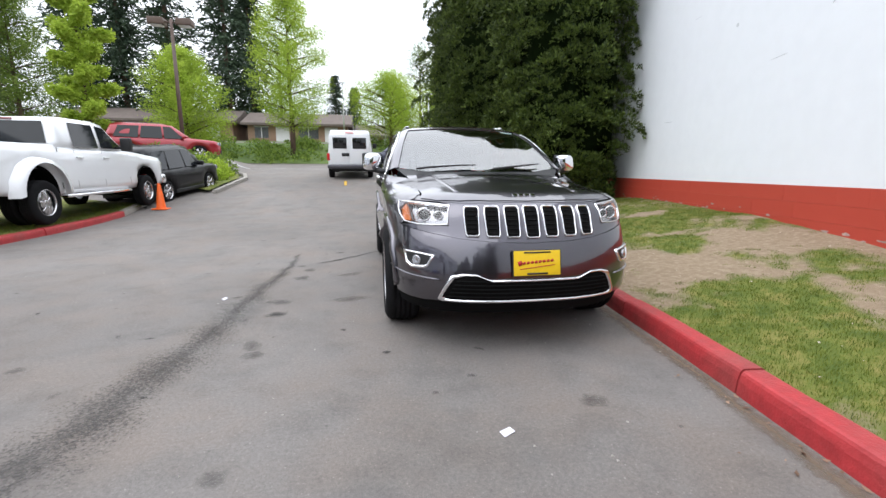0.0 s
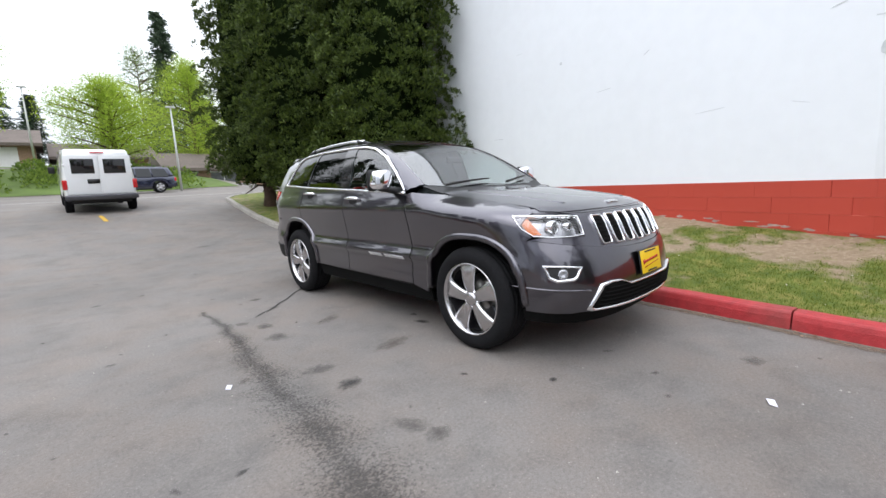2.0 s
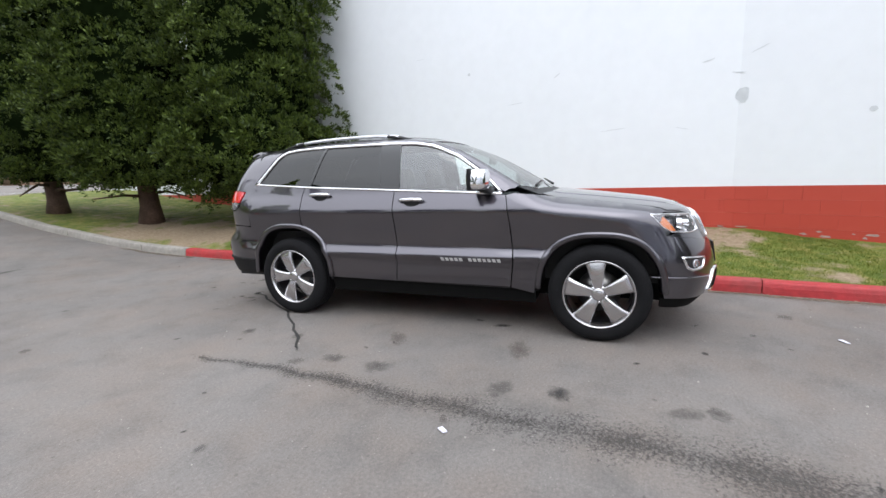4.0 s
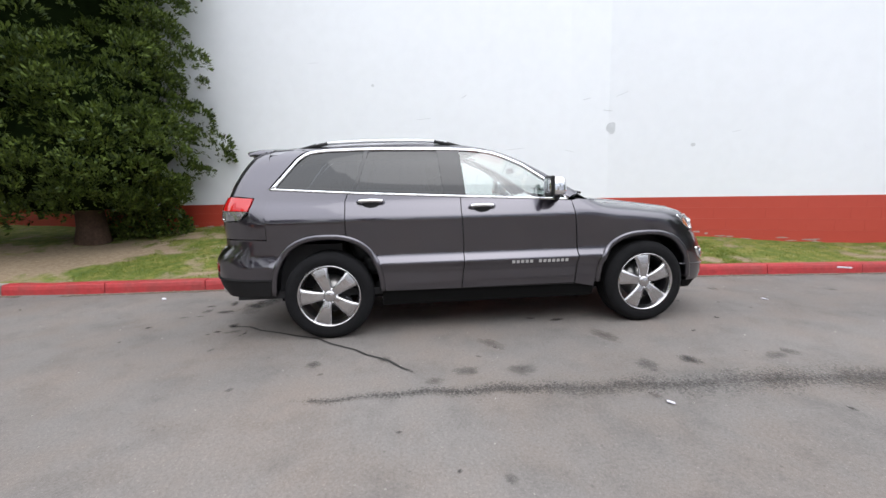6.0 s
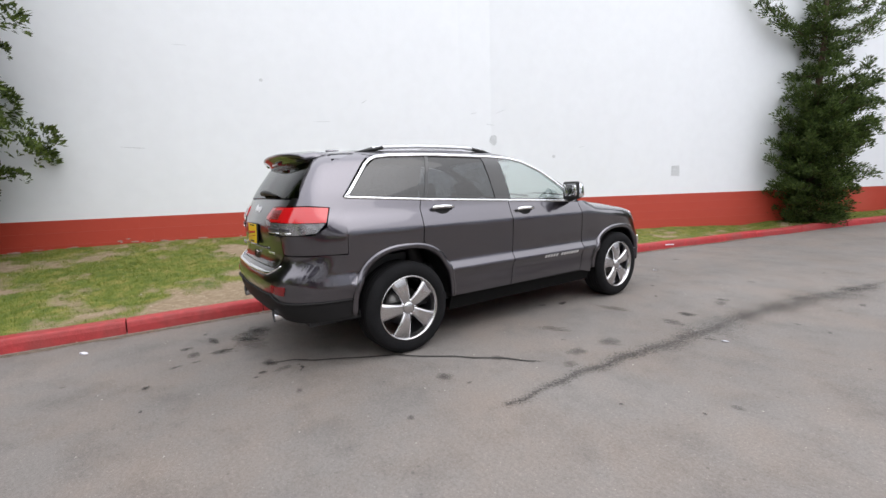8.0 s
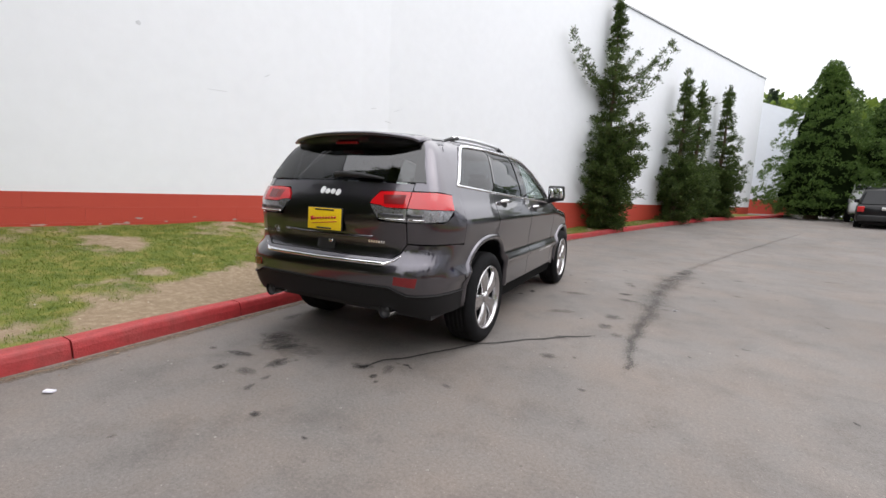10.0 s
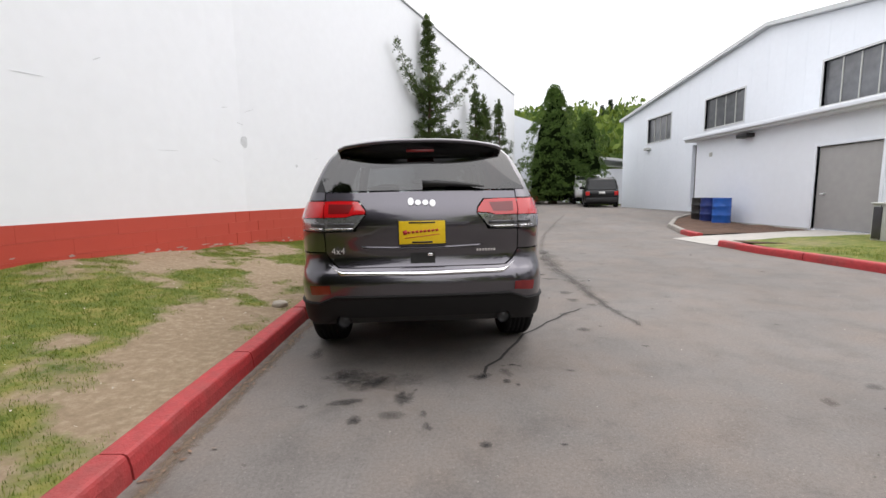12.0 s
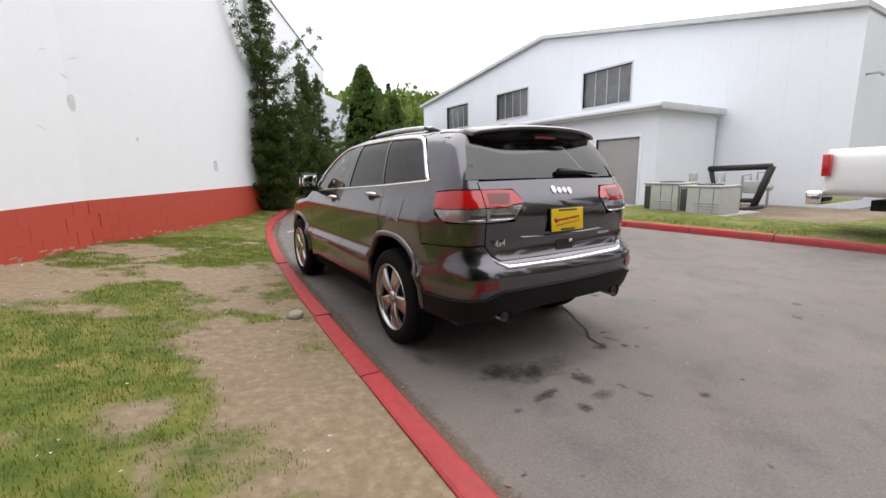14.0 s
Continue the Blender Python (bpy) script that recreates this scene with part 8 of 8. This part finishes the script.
def litter(x, y, z, sx_, sy_, h, mat, label, turn, name="litter"):
    m = pose(x, y, z, 4, 3, turn)
    bm = box(-sx_, sx_, -sy_, sy_, 0, h, h * .3)
    for v in bm.verts:
        v.co.z += .012 * nz(v.co.x * 20, v.co.y * 20, 1.0) + .004
    bm.transform(m)
    return tagged(mesh_object(name, bm, mat, False), label, "litter" if name == "litter" else name)


M_PAPER = material("pale_paper", (.72, .70, .78), .7, vary=.08, scale=40)
litter(-.45, -3.19, .001, .032, .019, .004, M_PAPER, "small scrap of pale paper on the asphalt", 25)
litter(-2.43, -.72, .001, .022, .016, .006, M_PAPER, "tiny pale paper fleck on the asphalt", 60)
litter(.30, -5.05, .135, .07, .03, .02, M_PAPER, "crumpled white scrap on the red kerb", 10)
litter(.90, 3.75, .001, .025, .02, .012, M_PAPER, "small white scrap in the gutter", 40)
M_ROCK = material("pale_stone", (.36, .33, .28), .85, vary=.2, scale=20, bump=.5)
bm = bmesh.new()
bmesh.ops.create_icosphere(bm, subdivisions=3, radius=1)
for v in bm.verts:
    v.co = Vector((v.co.x * .085, v.co.y * .055, v.co.z * .045)) * (1 + .25 * noise.noise(v.co * 1.6))
bm.transform(pose(1.55, .78, .155, 0, 0, 30))
tagged(mesh_object("stone", bm, M_ROCK), "pale fist-sized stone on the bare soil", "stone")
# pale petals and twigs strewn over the verge
prng = random.Random(19)
vs, fs = [], []
for _ in range(240):
    y = prng.uniform(-7, 6)
    x = prng.uniform(along(KERB, y) + .2, along(WALL, y) - .1)
    s, a, z = prng.uniform(.004, .012), prng.uniform(0, 3), lawn_height(x, y) + .012
    i = len(vs)
    vs += [(x + s * math.cos(a + k * 1.571) * (1 if k % 2 else .6), y + s * math.sin(a + k * 1.571) * (1 if k % 2 else .6), z + prng.uniform(0, .012)) for k in range(4)]
    fs.append((i, i + 1, i + 2, i + 3))
me = bpy.data.meshes.new("fallen_petals")
me.from_pydata(vs, [], fs)
me.materials.append(material("dry_petal", (.55, .50, .42), .8, vary=.3, scale=3))
tagged(new("fallen_petals", me), "pale dry petals strewn over the verge", "petals", kind="stuff")
vs, fs = [], []
for _ in range(700):
    x, y = prng.uniform(-7, 1), prng.uniform(-7, 9)
    if x > along(KERB, y) - .05:
        continue
    s, a = prng.choice((.003, .004, .006, .009)), prng.uniform(0, 3)
    i = len(vs)
    z = rise(x, y) + .001
    vs += [(x + s * math.cos(a + k * 2.1), y + s * math.sin(a + k * 2.1), z) for k in range(3)] + [(x, y, z + s * .8)]
    fs += [(i, i + 1, i + 3), (i + 1, i + 2, i + 3), (i + 2, i, i + 3)]
me = bpy.data.meshes.new("grit")
me.from_pydata(vs, [], fs)
me.materials.append(material("pale_grit", (.34, .32, .29), .8, vary=.4, scale=2))
tagged(new("grit", me), "loose pale grit on the asphalt", "grit", kind="stuff")


vs, fs = [], []
for _ in range(360):
    y = prng.uniform(-6, 7)
    x = along(KERB, y) - abs(prng.gauss(.0, .09)) - .015
    s, a = prng.choice((.006, .009, .013, .02)), prng.uniform(0, 3)
    i = len(vs)
    z = rise(x, y) + .006
    vs += [(x + s * math.cos(a + k * 1.571) * (1 if k % 2 else .45), y + s * math.sin(a + k * 1.571) * (1 if k % 2 else .45), z + prng.uniform(0, .010)) for k in range(4)]
    fs.append((i, i + 1, i + 2, i + 3))
me = bpy.data.meshes.new("gutter_litter")
me.from_pydata(vs, [], fs)
me.materials.append(leaf_material("dry_leaf_bits", (.09, .05, .03), (.34, .22, .15), .1))
tagged(new("gutter_litter", me), "dry leaf bits and red paint chips along the kerb", "debris", kind="stuff")


# ---- pieces of the wall and of the kerbs ----
# red blocks, course by course
block = bmesh.new()
add_box(block, -.1998, .1998, -.006, .006, -.0992, .0992, .001)
block_me = bpy.data.meshes.new("block")
block.to_mesh(block_me)
block.free()
block_me.materials.append(M_WALLRED)
dense_wall = densify(WALL, .01, False)
lengths = np.cumsum([0] + [math.dist(a, b) for a, b in zip(dense_wall, dense_wall[1:])])
brng = random.Random(11)
made = 0
for course in range(5):
    z = BAND_TOP - .1 - .2 * course
    s = .2 * (course % 2)
    while s < lengths[-1] - .4:
        i = int(np.searchsorted(lengths, s + .2))
        x, y = dense_wall[i]
        s += .4
        if not (-9.5 < y < 8.5) or z + .1 < wall_foot(y) - .05 or made >= 300:
            continue
        j = min(i + 12, len(dense_wall) - 1)
        d = Vector(dense_wall[j]) - Vector(dense_wall[max(i - 12, 0)])
        ob = new("block", block_me)
        ob.parent = wall_2
        ob.matrix_basis = Matrix.Translation((x - .0, y, z)) @ Matrix.Rotation(math.atan2(d.y, d.x), 4, 'Z') @ Matrix.Translation((0, brng.uniform(-.0015, .0015) - .002, 0))
        made += 1
# paint flaked off along the foot of the red band
M_CHIP = material("bare_flaked_block", (.40, .29, .26), .9, vary=.25, scale=25, bump=.5)
crng = random.Random(31)
for _ in range(60):
    y = crng.uniform(-6.5, 5.5)
    x = along(WALL, y)
    d = Vector((along(WALL, y - .2) - along(WALL, y + .2), -.4, 0)).normalized()
    m = Matrix.Translation((x, y, wall_foot(y) + abs(crng.gauss(.02, .035)))) @ Matrix.Rotation(math.atan2(d.y, d.x), 4, 'Z') @ Matrix.Rotation(radians(90), 4, 'X')
    w, h = crng.uniform(.02, .11), crng.uniform(.006, .02)
    pts = [(w * math.cos(k * .5236) * crng.uniform(.5, 1.2), h * math.sin(k * .5236) * crng.uniform(.5, 1.3)) for k in range(12)]
    part("paint_flake", extrude_shape(pts, .0095, m), M_CHIP, wall_2, smooth=False)
kerb_line(KERB, 1.3, 1, "kerb_1", "red painted concrete kerb with worn edges", lambda x, y: -24 < y < 6.6)
kerb_line([(-7.35, 8.6), (-7.12, 7.0), (-6.98, 4.2), (-6.95, 1.5), (-6.80, -1.5), (-6.72, -3.0), (-6.80, -4.15)], 1.5, -1, "kerb_2", "red painted concrete kerb along the far side", lambda x, y: y < 7.6)
kerb_line([(-7.45, -5.9), (-7.7, -7.0), (-8.4, -8.9), (-9.6, -10.6), (-11.0, -11.9)], 1.2, -1, "kerb_3", "low concrete kerb round the planting bed, partly red", lambda x, y: y > -7.2)
kerb_line([(-6.35, 11.0), (-6.25, 12.6), (-6.15, 14.2), (-6.6, 15.8), (-8.4, 17.2), (-12, 18)], 1.6, -1, "kerb_4", "bare concrete kerb round a planted island", lambda x, y: False)
